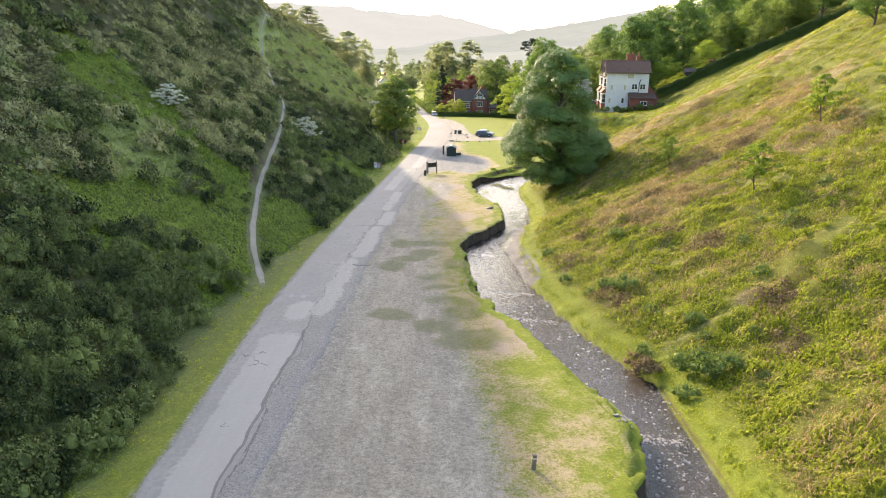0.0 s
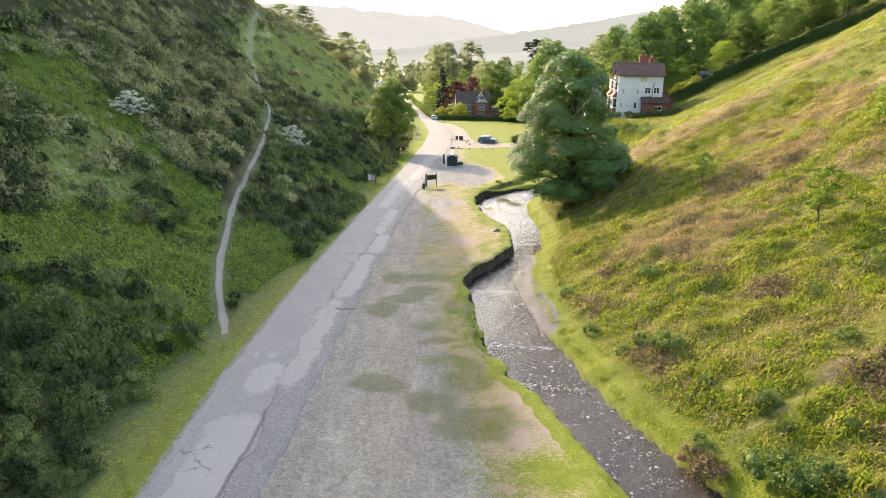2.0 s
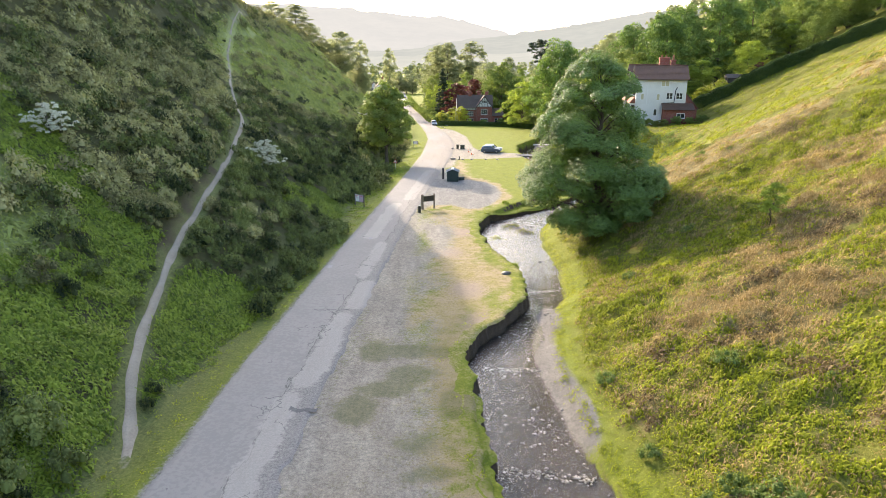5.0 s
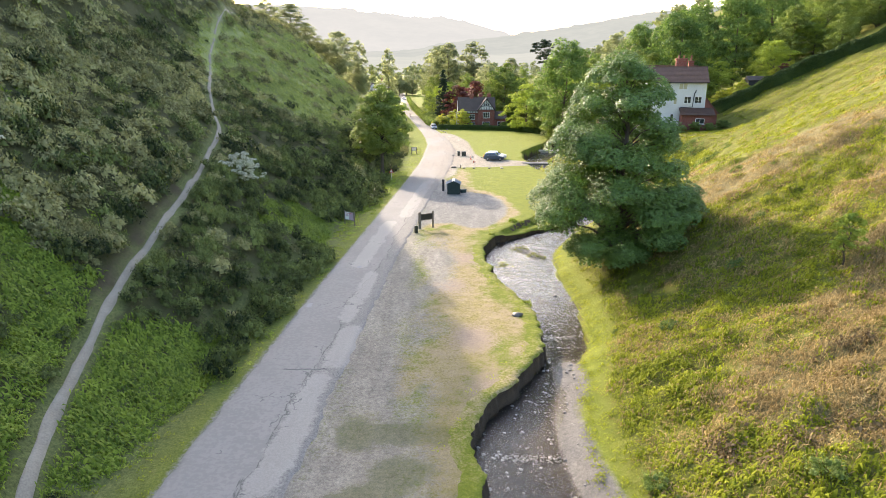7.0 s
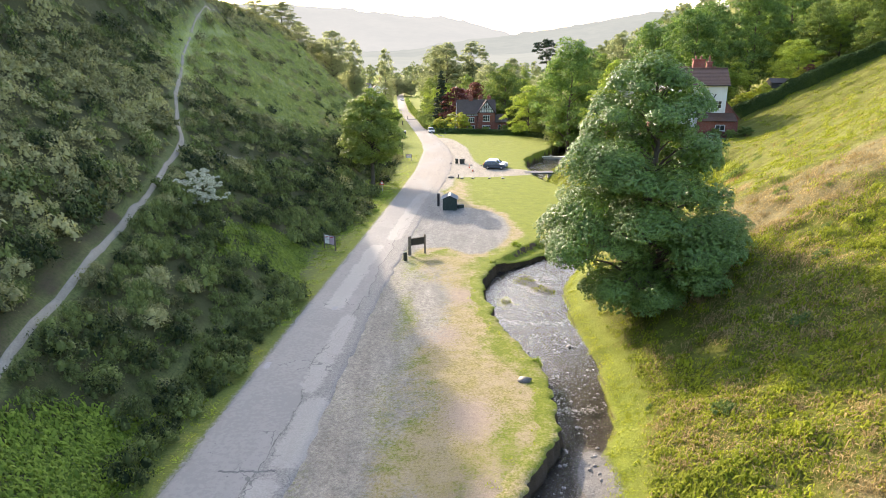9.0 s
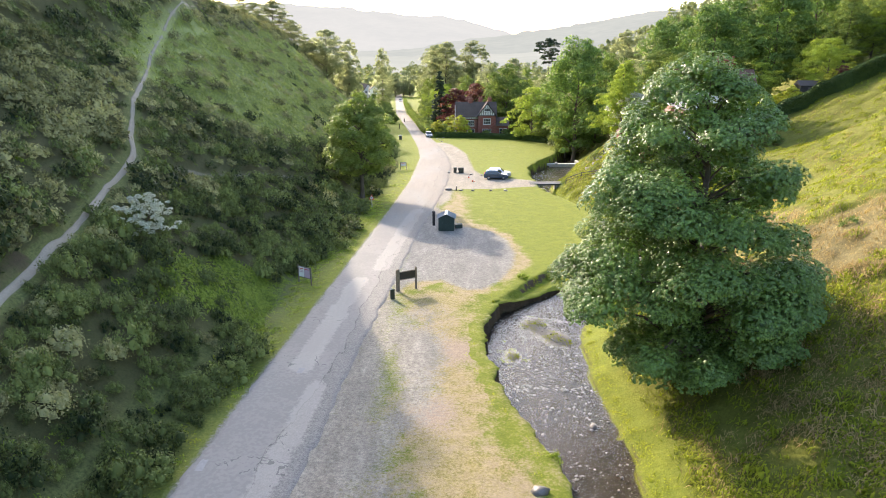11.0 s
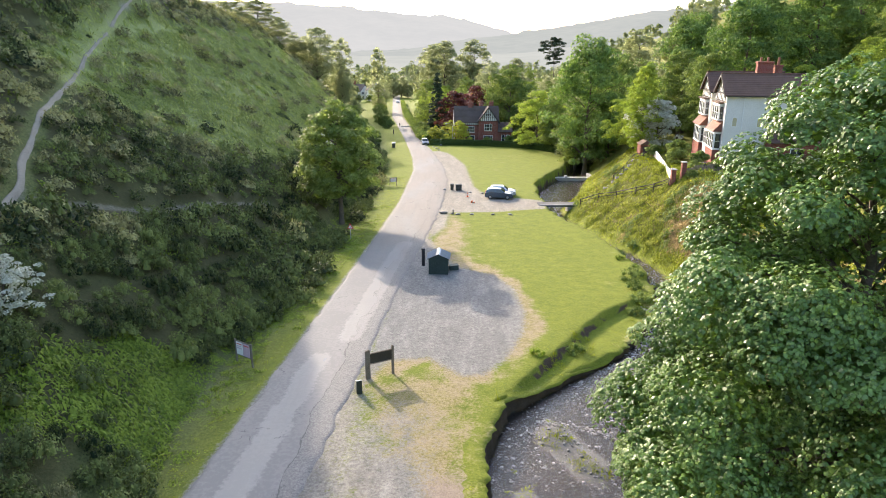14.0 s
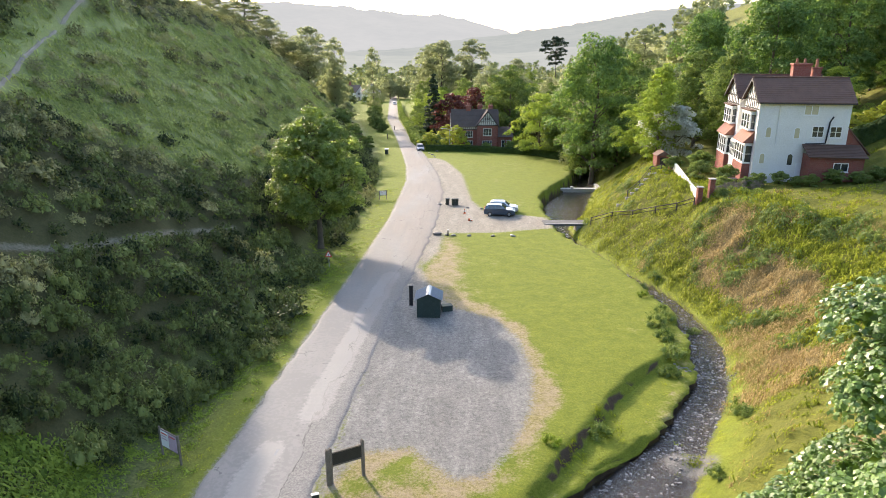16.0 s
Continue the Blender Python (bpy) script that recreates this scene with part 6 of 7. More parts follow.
def white_house():
    h = thing("white_house", pose(39.3, 162.6, 7.45, 0, 0, -9), "tall white rendered house with twin gables and brown tiled roofs", "house")
    E = 8.7
    # front block and rear block, ridges along x, gables to -x
    for y0, y1, x0, x1, r in ((0.0, 6.0, 0.0, 9.8, 11.0), (7.4, 13.4, -0.3, 9.5, 11.0)):
        ym = (y0 + y1) / 2
        part("wall", prism([(y0, -1.2), (y1, -1.2), (y1, E), (ym, r - 0.12), (y0, E)], "x", x0, x1), M_WHITE, h, "white rendered wall")
        k = (r - E) / (ym - y0)
        tiled_slope(h, "roof", x0, x1, y0 - 0.45, E - 0.45 * k + 0.06, ym, r + 0.06, M_TILE)
        tiled_slope(h, "roof", x0, x1, y1 + 0.45, E - 0.45 * k + 0.06, ym, r + 0.06, M_TILE)
        part("ridge", block(x0 - 0.4, x1 + 0.4, ym - 0.14, ym + 0.14, r + 0.02, r + 0.17, 0.04), M_TILE, h)
        part("gutter", block(x0 - 0.3, x1 + 0.3, y0 - 0.56, y0 - 0.42, E - 0.5 * k - 0.06, E - 0.5 * k + 0.05, 0.02), M_IRON, h)
        # timbered gable and barge boards
        for s in (-1, 1):
            bm = prism([(ym, r + 0.02), (ym, r - 0.28), (ym + s * (ym - y0 + 0.45), E - 0.45 * k - 0.24), (ym + s * (ym - y0 + 0.45), E - 0.45 * k + 0.02)], "x", x0 - 0.42, x0 - 0.34)
            part("barge_board", bm, M_TIMBER, h)
        for i in range(-3, 4):
            zt = r - 0.5 - abs(i) * 0.75 * k
            if zt > E - 0.7:
                part("timber", block(x0 - 0.05, x0 + 0.02, ym + i * 0.75 - 0.09, ym + i * 0.75 + 0.09, E - 1.1, zt), M_TIMBER, h)
        part("timber", block(x0 - 0.055, x0 + 0.02, y0 + 0.1, y1 - 0.1, E - 0.25, E - 0.05), M_TIMBER, h)
        part("timber", block(x0 - 0.055, x0 + 0.02, y0 + 0.1, y1 - 0.1, E - 1.25, E - 1.08), M_TIMBER, h)
        # two-storey bay
        b0, b1, bx = ym - 2.1, ym + 2.1, x0 - 0.9
        part("bay_base", block(bx, x0 - 0.003, b0, b1, -1.2, 1.15), M_BRICK, h, "red brick bay base")
        part("bay", block(bx + 0.05, x0 - 0.003, b0 + 0.05, b1 - 0.05, 1.15, 3.6), M_FRAME, h, "white framed bay")
        for i in range(4):
            window(h, "x", b0 + 0.1 + i, 1.25, 0.98, 2.1, bx + 0.05, 1, 2)
        window(h, "y", bx + 0.12, 1.25, 0.9, 2.1, b0 + 0.05, 1, 2)
        part("bay_roof", prism([(bx - 0.3, 3.6), (x0 - 0.004, 3.6), (x0 - 0.004, 5.0)], "y", b0 - 0.25, b1 + 0.25), M_TERRA, h, "terracotta tiled bay roof")
        part("bay", block(bx + 0.35, x0 - 0.003, b0 + 0.3, b1 - 0.3, 5.0, 7.25), M_FRAME, h, "white framed upper bay")
        for i in range(3):
            window(h, "x", b0 + 0.42 + i * 1.12, 5.1, 1.06, 1.85, bx + 0.35, 1, 2)
        window(h, "y", bx + 0.4, 5.1, 0.62, 1.85, b0 + 0.3, 1, 2)
        part("bay_roof", block(bx + 0.15, x0 - 0.004, b0 + 0.1, b1 - 0.1, 7.25, 7.42, 0.03), M_TILE, h)
    part("link_wall", block(0.6, 9.0, 6.0, 7.4, -1.2, 8.3), M_WHITE, h)
    part("veranda", block(-0.7, 0.55, 5.4, 8.0, -1.2, 3.4), M_FRAME, h, "white glazed veranda between the bays")
    window(h, "x", 5.5, 1.2, 2.4, 1.9, -0.7, 4, 2)
    # side wall facing up the valley
    part("string_course", block(-0.02, 3.3, -0.04, 0.0, 3.35, 3.5), M_WHITE, h)
    window(h, "y", 4.8, 7.0, 1.6, 1.15, 0, 2, 1, pane=M_CREAM)
    window(h, "y", 5.95, 4.5, 1.3, 1.3, 0, 2, 2)
    window(h, "y", 7.85, 4.5, 1.3, 1.3, 0, 2, 2)
    arched(h, 0.95, 4.35, 0.68, 1.3, 0, M_CREAM)
    arched(h, 4.05, 4.3, 0.68, 1.35, 0, M_CREAM)
    arched(h, 0.65, 1.3, 0.65, 1.3, 0, M_CREAM)
    arched(h, 3.7, 1.2, 0.68, 1.4, 0, M_GLASS)
    part("drainpipe", rod([(8.0, -0.12, 6.9), (7.7, -0.12, 6.3), (7.55, -0.12, 3.9), (5.4, -0.12, 3.75), (5.3, -0.12, 3.3)], [0.09] * 5, 7), M_IRON, h, "black drainpipe")
    part("drainpipe", rod([(2.2, -0.1, 8.3), (2.2, -0.1, 3.6)], [0.05] * 2, 6), M_FRAME, h)
    # brick lean-to
    part("annex_wall", block(5.4, 11.0, -2.4, -0.003, -1.6, 2.7), M_BRICK, h, "red brick lean-to wall")
    part("side_wing", prism([(9.803, -1.4), (12.2, -1.4), (12.2, 2.9), (9.803, 5.6)], "y", 0.2, 5.8), M_BRICK, h, "red brick side wing")
    part("wing_roof", prism([(9.75, 5.66), (12.6, 2.5), (12.6, 2.66), (9.75, 5.82)], "y", 0.0, 6.0), M_TILE, h)
    tiled_slope(h, "annex_roof", 5.4, 11.0, -2.75, 2.62, -0.05, 3.75, M_TILE, 0.3, 0.3)
    window(h, "y", 7.9, 1.0, 1.6, 1.0, -2.4, 2, 1)
    part("door", block(4.75, 5.35, -0.06, 0.0, -0.6, 1.5), M_FRAME, h)
    # chimneys
    for cx, cy, w in ((5.0, 6.7, 2.0), (7.4, 7.0, 0.9)):
        c = part("chimney", block(cx, cx + w, cy - 0.5, cy + 0.5, 8.0, 12.3 if w > 1.5 else 11.9), M_BRICK, h, "red brick chimney stack")
        part("chimney_cap", block(cx - 0.1, cx + w + 0.1, cy - 0.6, cy + 0.6, 12.3 if w > 1.5 else 11.9, 12.55 if w > 1.5 else 12.1, 0.03), M_BRICK, c)
        for i in range(2 if w > 1.5 else 1):
            part("chimney_pot", rod([(cx + 0.45 + i * 0.9, cy, 12.05), (cx + 0.45 + i * 0.9, cy, 13.1)], [0.2, 0.15], 8), M_POT, c)
    return h


white_house()


def brick_house():
    h = thing("brick_house", pose(5.0, 261.5, -4.3, 0, 0, 0), "red brick house with black and white timbered gable", "house")
    # main range along x, with a cross gable to -y
    part("wall", prism([(1.2, -1), (8.2, -1), (8.2, 6.2), (4.7, 9.9), (1.2, 6.2)], "x", 0.0, 12.2), M_BRICK, h, "red brick wall")
    tiled_slope(h, "roof", 0, 12.2, 0.7, 5.75, 4.7, 10.05, M_SLATE, 0.3, 0.4)
    tiled_slope(h, "roof", 0, 12.2, 8.7, 5.75, 4.7, 10.05, M_SLATE, 0.3, 0.4)
    part("gable_wall", prism([(6.6, -1), (12.0, -1), (12.0, 6.3), (9.3, 9.9), (6.6, 6.3)], "y", -0.4, 4.6), M_BRICK, h, "red brick gable wall")
    part("gable_panel", prism([(6.5, 6.25), (12.1, 6.25), (9.3, 10.0)], "y", -0.46, -0.403), M_WHITE, h, "white panel of the timbered gable")
    for s in (-1, 1):
        part("roof", prism([(9.3, 10.2), (9.3, 9.98), (9.3 + s * 3.25, 5.65), (9.3 + s * 3.25, 5.87)], "y", -0.75, 4.7), M_SLATE, h)
        part("barge_board", prism([(9.3, 10.12), (9.3, 9.75), (9.3 + s * 3.2, 5.5), (9.3 + s * 3.2, 5.87)], "y", -0.86, -0.755), M_TIMBER, h)
    for i in range(-4, 5):
        x = 9.3 + i * 0.55
        zt = 9.7 - abs(i) * 0.55 * 1.34
        if zt > 6.5:
            part("timber", block(x - 0.08, x + 0.08, -0.5, -0.462, 6.3, zt), M_TIMBER, h)
    for z, w in ((6.3, 5.2), (7.4, 3.6), (8.5, 2.0)):
        part("timber", block(9.3 - w / 2, 9.3 + w / 2, -0.51, -0.465, z - 0.08, z + 0.1), M_TIMBER, h)
    window(h, "y", 8.4, 7.5, 1.8, 1.0, -0.46, 3, 1)
    window(h, "y", 8.2, 3.6, 2.2, 1.9, -0.4, 3, 2)
    window(h, "y", 8.0, 0.2, 2.6, 2.1, -0.4, 4, 2)
    part("timber", block(0.0, 6.55, 1.12, 1.19, 5.0, 5.15), M_TIMBER, h)
    for i in range(12):
        part("timber", block(0.15 + i * 0.55, 0.3 + i * 0.55, 1.13, 1.19, 5.15, 6.1), M_TIMBER, h)
    part("frieze", block(0.0, 6.55, 1.15, 1.197, 5.15, 6.1), M_WHITE, h)
    window(h, "y", 3.6, 3.0, 1.9, 1.7, 1.2, 3, 2)
    window(h, "y", 0.6, 3.0, 1.5, 1.7, 1.2, 2, 2)
    window(h, "y", 3.4, 0.2, 2.2, 1.9, 1.2, 3, 2)
    part("left_gable", prism([(2.2, -1), (7.2, -1), (7.2, 6.0), (4.7, 9.0), (2.2, 6.0)], "x", -0.4, -0.003), M_WHITE, h, "cream gable end")
    part("annex_wall", block(12.203, 16.2, 1.0, 6.5, -1, 3.2), M_BRICK, h, "brick side annex")
    tiled_slope(h, "annex_roof", 12.3, 16.2, 0.6, 3.1, 6.6, 5.2, M_SLATE, 0.2, 0.4)
    window(h, "y", 13.2, 0.3, 1.0, 2.0, 1.0, 1, 2)
    window(h, "y", 14.6, 0.3, 1.0, 2.0, 1.0, 1, 2)
    for cx, cy in ((7.6, 6.0), (4.4, 4.7), (10.4, 5.2)):
        c = part("chimney", block(cx - 0.6, cx + 0.6, cy - 0.45, cy + 0.45, 8.2, 10.9), M_BRICK, h, "brick chimney stack")
        part("chimney_cap", block(cx - 0.7, cx + 0.7, cy - 0.55, cy + 0.55, 10.9, 11.1, 0.03), M_BRICK, c)
        for i in (-0.28, 0.28):
            part("chimney_pot", rod([(cx + i, cy, 11.05), (cx + i, cy, 11.6)], [0.16, 0.13], 8), M_POT, c)


brick_house()


def small_house(x, y, turn, wall, roof, label, s=1.0, z=None):
    h = thing("house", Matrix.Translation((x, y, z if z is not None else ground_at(x, y) - 0.3)) @ Matrix.Rotation(radians(turn), 4, "Z") @ Matrix.Scale(s, 4), label, "house")
    part("wall", prism([(-4, -1), (4, -1), (4, 5), (0, 8.2), (-4, 5)], "y", -5, 5), wall, h)
    for k in (-1, 1):
        part("roof", prism([(0, 8.5), (0, 8.25), (k * 4.5, 4.6), (k * 4.5, 4.85)], "y", -5.4, 5.4), roof, h)
    for u in (-2.7, 0.9):
        window(h, "y", u, 0.6, 1.8, 1.6, -5, 2, 1)
        window(h, "y", u, 3.2, 1.8, 1.3, -5, 2, 1)
    c = part("chimney", block(-0.5, 0.5, 1.5, 2.4, 7.5, 10.0), M_BRICK, h)
    part("chimney_pot", rod([(0, 1.95, 9.95), (0, 1.95, 10.6)], [0.16, 0.13], 8), M_POT, c)


small_house(-44.5, 520, 8, M_WHITE, M_SLATE, "gabled pale house with grey roof down the road", 1.4)
small_house(-57.5, 530, 60, M_WHITE, M_SLATE, "white gabled house with grey roof down the road", 1.2)
small_house(52, 290, 20, M_BRICK, M_TERRA, "house with an orange tiled roof among the trees", 0.9, 4.0)
small_house(108, 156, 30, M_WHITE, M_TERRA, "white house high on the wooded slope", 0.8)


# ---- garden of the white house ----
M_WOOD = plain("weathered_wood", (0.10, 0.085, 0.065), (0.26, 0.22, 0.18), 5, 0.85, 0, 0.4)
M_DARKWOOD = plain("dark_stained_wood", (0.025, 0.022, 0.020), (0.07, 0.06, 0.055), 6, 0.75)
M_CONC = plain("stained_concrete", (0.26, 0.25, 0.23), (0.46, 0.44, 0.41), 2, 0.9, 0, 0.4)
M_WALLW = plain("whitewashed_wall", (0.55, 0.53, 0.48), (0.78, 0.76, 0.71), 1.5, 0.9, 0, 0.4)


def wall_run(name, a, b, z0a, z0b, hgt, thick, mat, label, category):
    """A straight garden wall between two ground points, its top following them."""
    d = Vector((b[0] - a[0], b[1] - a[1], 0))
    n = Vector((-d.y, d.x, 0)).normalized() * thick / 2
    bm = bmesh.new()
    c = []
    for p, z in ((a, z0a), (b, z0b)):
        for s in (1, -1):
            for dz in (-1.6, hgt):
                c.append(bm.verts.new((p[0] + s * n.x, p[1] + s * n.y, z + dz)))
    for q in ((0, 1, 3, 2), (4, 6, 7, 5), (0, 4, 5, 1), (2, 3, 7, 6), (1, 5, 7, 3), (0, 2, 6, 4)):
        bm.faces.new([c[i] for i in q])
    ob = tagged(part(name, bm, mat), label, category)
    return ob


wall_run("garden_wall", (31.8, 158.6), (34.9, 176.5), 6.0, 6.6, 0.15, 0.3, M_WALLW, "whitewashed retaining wall along the garden terrace", "wall")
for x, y in ((31.7, 158.0), (32.8, 157.6), (34.8, 177.2)):
    p = thing("brick_pillar", pose(x, y, ground_at(x, y) - 0.4), "square red brick garden pillar", "pillar", "garden pillars")
    part("shaft", block(-0.28, 0.28, -0.28, 0.28, 0, 2.3, 0.01), M_BRICK, p)
    part("cap", block(-0.36, 0.36, -0.36, 0.36, 2.3, 2.42, 0.03), M_CONC, p)


def picket_fence(a, b, n):
    f = thing("picket_fence", pose(a[0], a[1], 0), "low dark wooden picket fence in front of the house", "fence")
    for i in range(n):
        s = i / (n - 1)
        x, y = (b[0] - a[0]) * s, (b[1] - a[1]) * s
        z = ground_at(a[0] + x, a[1] + y)
        part("post" if i % 8 == 0 else "picket", block(x - 0.04, x + 0.04, y - 0.02, y + 0.02, z - 0.2, z + (1.15 if i % 8 == 0 else 1.0)), M_WOOD, f)
    za, zb = ground_at(*a), ground_at(*b)
    for dz in (0.35, 0.8):
        part("rail", rod([(0, 0.04, za + dz), (b[0] - a[0], b[1] - a[1] + 0.04, zb + dz)], [0.035, 0.035], 4), M_WOOD, f)


picket_fence((33.2, 157.8), (39.5, 159.6), 41)
shed = thing("garden_shed", pose(34.6, 181.0, ground_at(34.6, 181.0) - 0.1), "small red-brown shed with a pitched roof", "shed")
part("body", block(-0.9, 0.9, -0.9, 0.9, -0.5, 2.1), M_BRICK, shed)
part("roof", prism([(-1.05, 2.1), (1.05, 2.1), (0, 2.75)], "y", -1.1, 1.1), M_TILE, shed)
part("door", block(-0.45, 0.4, -0.95, -0.9, 0.0, 1.85), M_DARKWOOD, shed)
seat = thing("garden_table", pose(36.4, 161.5, ground_at(36.4, 161.5)), "dark garden table on the terrace", "table")
part("tabletop", block(-0.8, 0.8, -0.45, 0.45, 0.70, 0.75, 0.01), M_DARKWOOD, seat)
for x in (-0.7, 0.7):
    for y in (-0.38, 0.38):
        part("leg", block(x - 0.04, x + 0.04, y - 0.04, y + 0.04, 0, 0.70), M_DARKWOOD, seat)


def rail_fence(points, label, hgt=1.0):
    f = thing("rail_fence", pose(points[0][0], points[0][1], 0), label, "fence")
    tops = []
    for x, y in points:
        z = ground_at(x, y)
        lx, ly = x - points[0][0], y - points[0][1]
        part("post", block(lx - 0.06, lx + 0.06, ly - 0.06, ly + 0.06, z - 0.3, z + hgt, 0.01), M_DARKWOOD, f)
        tops.append((lx, ly, z + hgt - 0.08))
    for a, b in zip(tops, tops[1:]):
        part("rail", rod([a, b], [0.05, 0.05], 6), M_DARKWOOD, f)
        part("rail", rod([(a[0], a[1], a[2] - 0.42), (b[0], b[1], b[2] - 0.42)], [0.035, 0.035], 6), M_DARKWOOD, f)


rail_fence([(22.6, 170.5), (24.6, 167.6), (26.4, 164.8), (28.2, 161.8), (29.8, 159.4), (31.3, 158.2)], "dark wooden handrail along the bank path")
rail_fence([(27.6, 172.0), (29.4, 173.2), (31.2, 174.6), (33.2, 176.4)], "dark wooden handrail beside the bank steps")
steps = thing("bank_steps", pose(0, 0, 0), "rough timber-edged steps up the grassy bank", "steps")
for i in range(11):
    s = i / 10
    x, y = 26.4 + 7.0 * s, 170.6 + 5.2 * s
    part("step", block(x - 0.5, x + 0.5, y - 0.2, y + 0.2, ground_at(x, y) - 0.25, ground_at(x, y) + 0.1, 0.02), M_CONC, steps)

# hedge up the hillside behind the grass slope, and before the brick house
def hedge(name, points, w, hgt, material, label, per_m2=46, leaf=0.16):
    """A trimmed hedge: leaves over an uneven rounded box, round a dense twiggy heart."""
    x0, y0 = points[0]
    h = thing(name, pose(x0, y0, 0), label, "hedge")
    p = []
    for (ax, ay), (bx, by) in zip(points, points[1:]):
        n = max(2, int(math.hypot(bx - ax, by - ay) / 0.5))
        p += [(ax + (bx - ax) * i / n, ay + (by - ay) * i / n) for i in range(n)]
    p = np.array(p + [points[-1]])
    for _ in range(4):
        p[1:-1] = (p[:-2] + 2 * p[1:-1] + p[2:]) / 4
    way = np.gradient(p, axis=0)
    way /= np.linalg.norm(way, axis=1)[:, None]
    nor = np.stack((-way[:, 1], way[:, 0]), -1)
    top = hgt * (0.86 + 0.28 * fbm(p[:, 0] * 0.25, p[:, 1] * 0.25, 3, 3))
    wide = w * (0.42 + 0.16 * vnoise(p[:, 0] * 0.5, p[:, 1] * 0.5, 4))
    # the section, from one foot over the top to the other
    sec = ((-0.95, -0.15), (-1.0, 0.45), (-0.9, 0.85), (-0.5, 1.0), (0.5, 1.0), (0.9, 0.85), (1.0, 0.45), (0.95, -0.15))
    u, v = np.array([q[0] for q in sec]), np.array([q[1] for q in sec])
    X, Y = p[:, 0, None] + nor[:, 0, None] * wide[:, None] * u, p[:, 1, None] + nor[:, 1, None] * wide[:, None] * u
    Z = height(p[:, 0], p[:, 1])[:, None] + top[:, None] * v
    G = np.stack((X - x0, Y - y0, Z), -1)
    i = np.arange(X.size).reshape(X.shape)
    F = np.stack((i[:-1, :-1], i[:-1, 1:], i[1:, 1:], i[1:, :-1]), -1).reshape(-1, 4)
    heart = G.copy()
    heart[:, :, 0] = (p[:, 0] - x0)[:, None] + (heart[:, :, 0] - (p[:, 0] - x0)[:, None]) * 0.86
    heart[:, :, 1] = (p[:, 1] - y0)[:, None] + (heart[:, :, 1] - (p[:, 1] - y0)[:, None]) * 0.86
    heart[:, :, 2] -= 0.14
    new("heart", mesh_np("heart", heart.reshape(-1, 3), F, material)).parent = h
    area = float((np.hypot(*(p[1:] - p[:-1]).T) * (2 * top[:-1] + 2 * wide[:-1])).sum())
    n = int(area * per_m2)
    a, b = nr.integers(0, len(p) - 1, n), nr.integers(0, len(sec) - 1, n)
    fa, fb = nr.random(n)[:, None], nr.random(n)[:, None]
    c = (G[a, b] * (1 - fa) + G[a + 1, b] * fa) * (1 - fb) + (G[a, b + 1] * (1 - fa) + G[a + 1, b + 1] * fa) * fb
    V, F = leaf_cloud(nr, c, np.full(n, 0.10), 2, leaf, 1.0, 0.1)
    new("foliage", mesh_np("foliage", V, F, material)).parent = h


hedge("hillside_hedge", [(54, 170.5), (57, 168.8), (62, 168.2), (66, 166.9), (71.7, 167.4), (76, 167), (80, 165), (90, 160), (104, 150), (125, 136)], 1.9, 2.3, M_HEDGE, "dark trimmed hedge climbing the hillside", 60, 0.13)
shed = thing("garden_shed", pose(63.0, 172.0, ground_at(63.0, 172.0) - 0.2, rz=-8), "dark timber shed with a felt roof behind the hedge", "shed")
part("body", block(-1.7, 1.7, -1.2, 1.2, -0.6, 2.3), M_DARKWOOD, shed)
part("roof", prism([(-1.45, 2.3), (1.45, 2.3), (0, 3.1)], "x", -1.95, 1.95), M_DARKWOOD, shed)
part("door", block(-0.5, 0.4, -1.24, -1.2, 0.1, 2.0), M_WOOD, shed)
for x, y, q in ((65.8, 170.4, 0.5), (68.6, 170.2, 0.5), (60.2, 171.6, 0.6), (58.2, 172.0, 0.5), (56.4, 172.6, 0.55)):
    tree("golden", x, y, q, group="shrubs", label="pale yellow-green shrub behind the hedge")
tree("copper", 67.2, 169.9, 0.24, group="shrubs", label="small red-leaved shrub beside the shed", sink=0.3)
hedge("garden_hedge", [(-1.8, 255), (4, 254.6), (12, 253.4), (20, 250), (26, 245), (31, 236), (33.5, 226)], 1.3, 1.5, M_HEDGE, "clipped green hedge in front of the brick house")
hedge("roadside_hedge", [(-2.6, 258), (-5.8, 276), (-7.8, 300), (-13.2, 350), (-17.8, 400), (-23.2, 470)], 1.8, 2.3, M_LEAF, "tall roadside hedge beyond the green", 24, 0.2)

# ---- bridge and weir ----
def bank_level(y):
    return float(road_z(y)) - 1.16 - 0.02 * float(np.clip(y - 150, 0, 40))


M_DECK = plain("weathered_slab", (0.06, 0.058, 0.055), (0.17, 0.165, 0.155), 2.5, 0.85, 0, 0.5, 0.01)
br = thing("footbridge", pose(19.2, 173.2, float(road_z(173.2))), "flat concrete slab footbridge over the stream", "bridge")
part("deck", prism([(-2.6, -1.5), (3.4, -1.0), (3.4, 1.1), (-2.6, 0.9)], "z", -0.22, 0.06), M_DECK, br, "dark weathered deck")
part("abutment", block(-2.6, -0.9, -1.3, 0.85, -1.9, -0.22), M_CONC, br, "dark stone abutment")
part("abutment", block(1.9, 3.2, -1.0, 1.0, -1.9, -0.22), M_CONC, br, "dark stone abutment")
part("kerb", block(-2.4, 3.3, -1.35, -1.15, 0.06, 0.16, 0.02), M_CONC, br)
wr = thing("weir", pose(27.0, 207.0, bank_level(207)), "low concrete weir with a stone wing wall across the stream", "weir")
part("sill", block(-5.2, 4.2, -0.3, 0.3, -1.2, 0.55), M_CONC, wr)
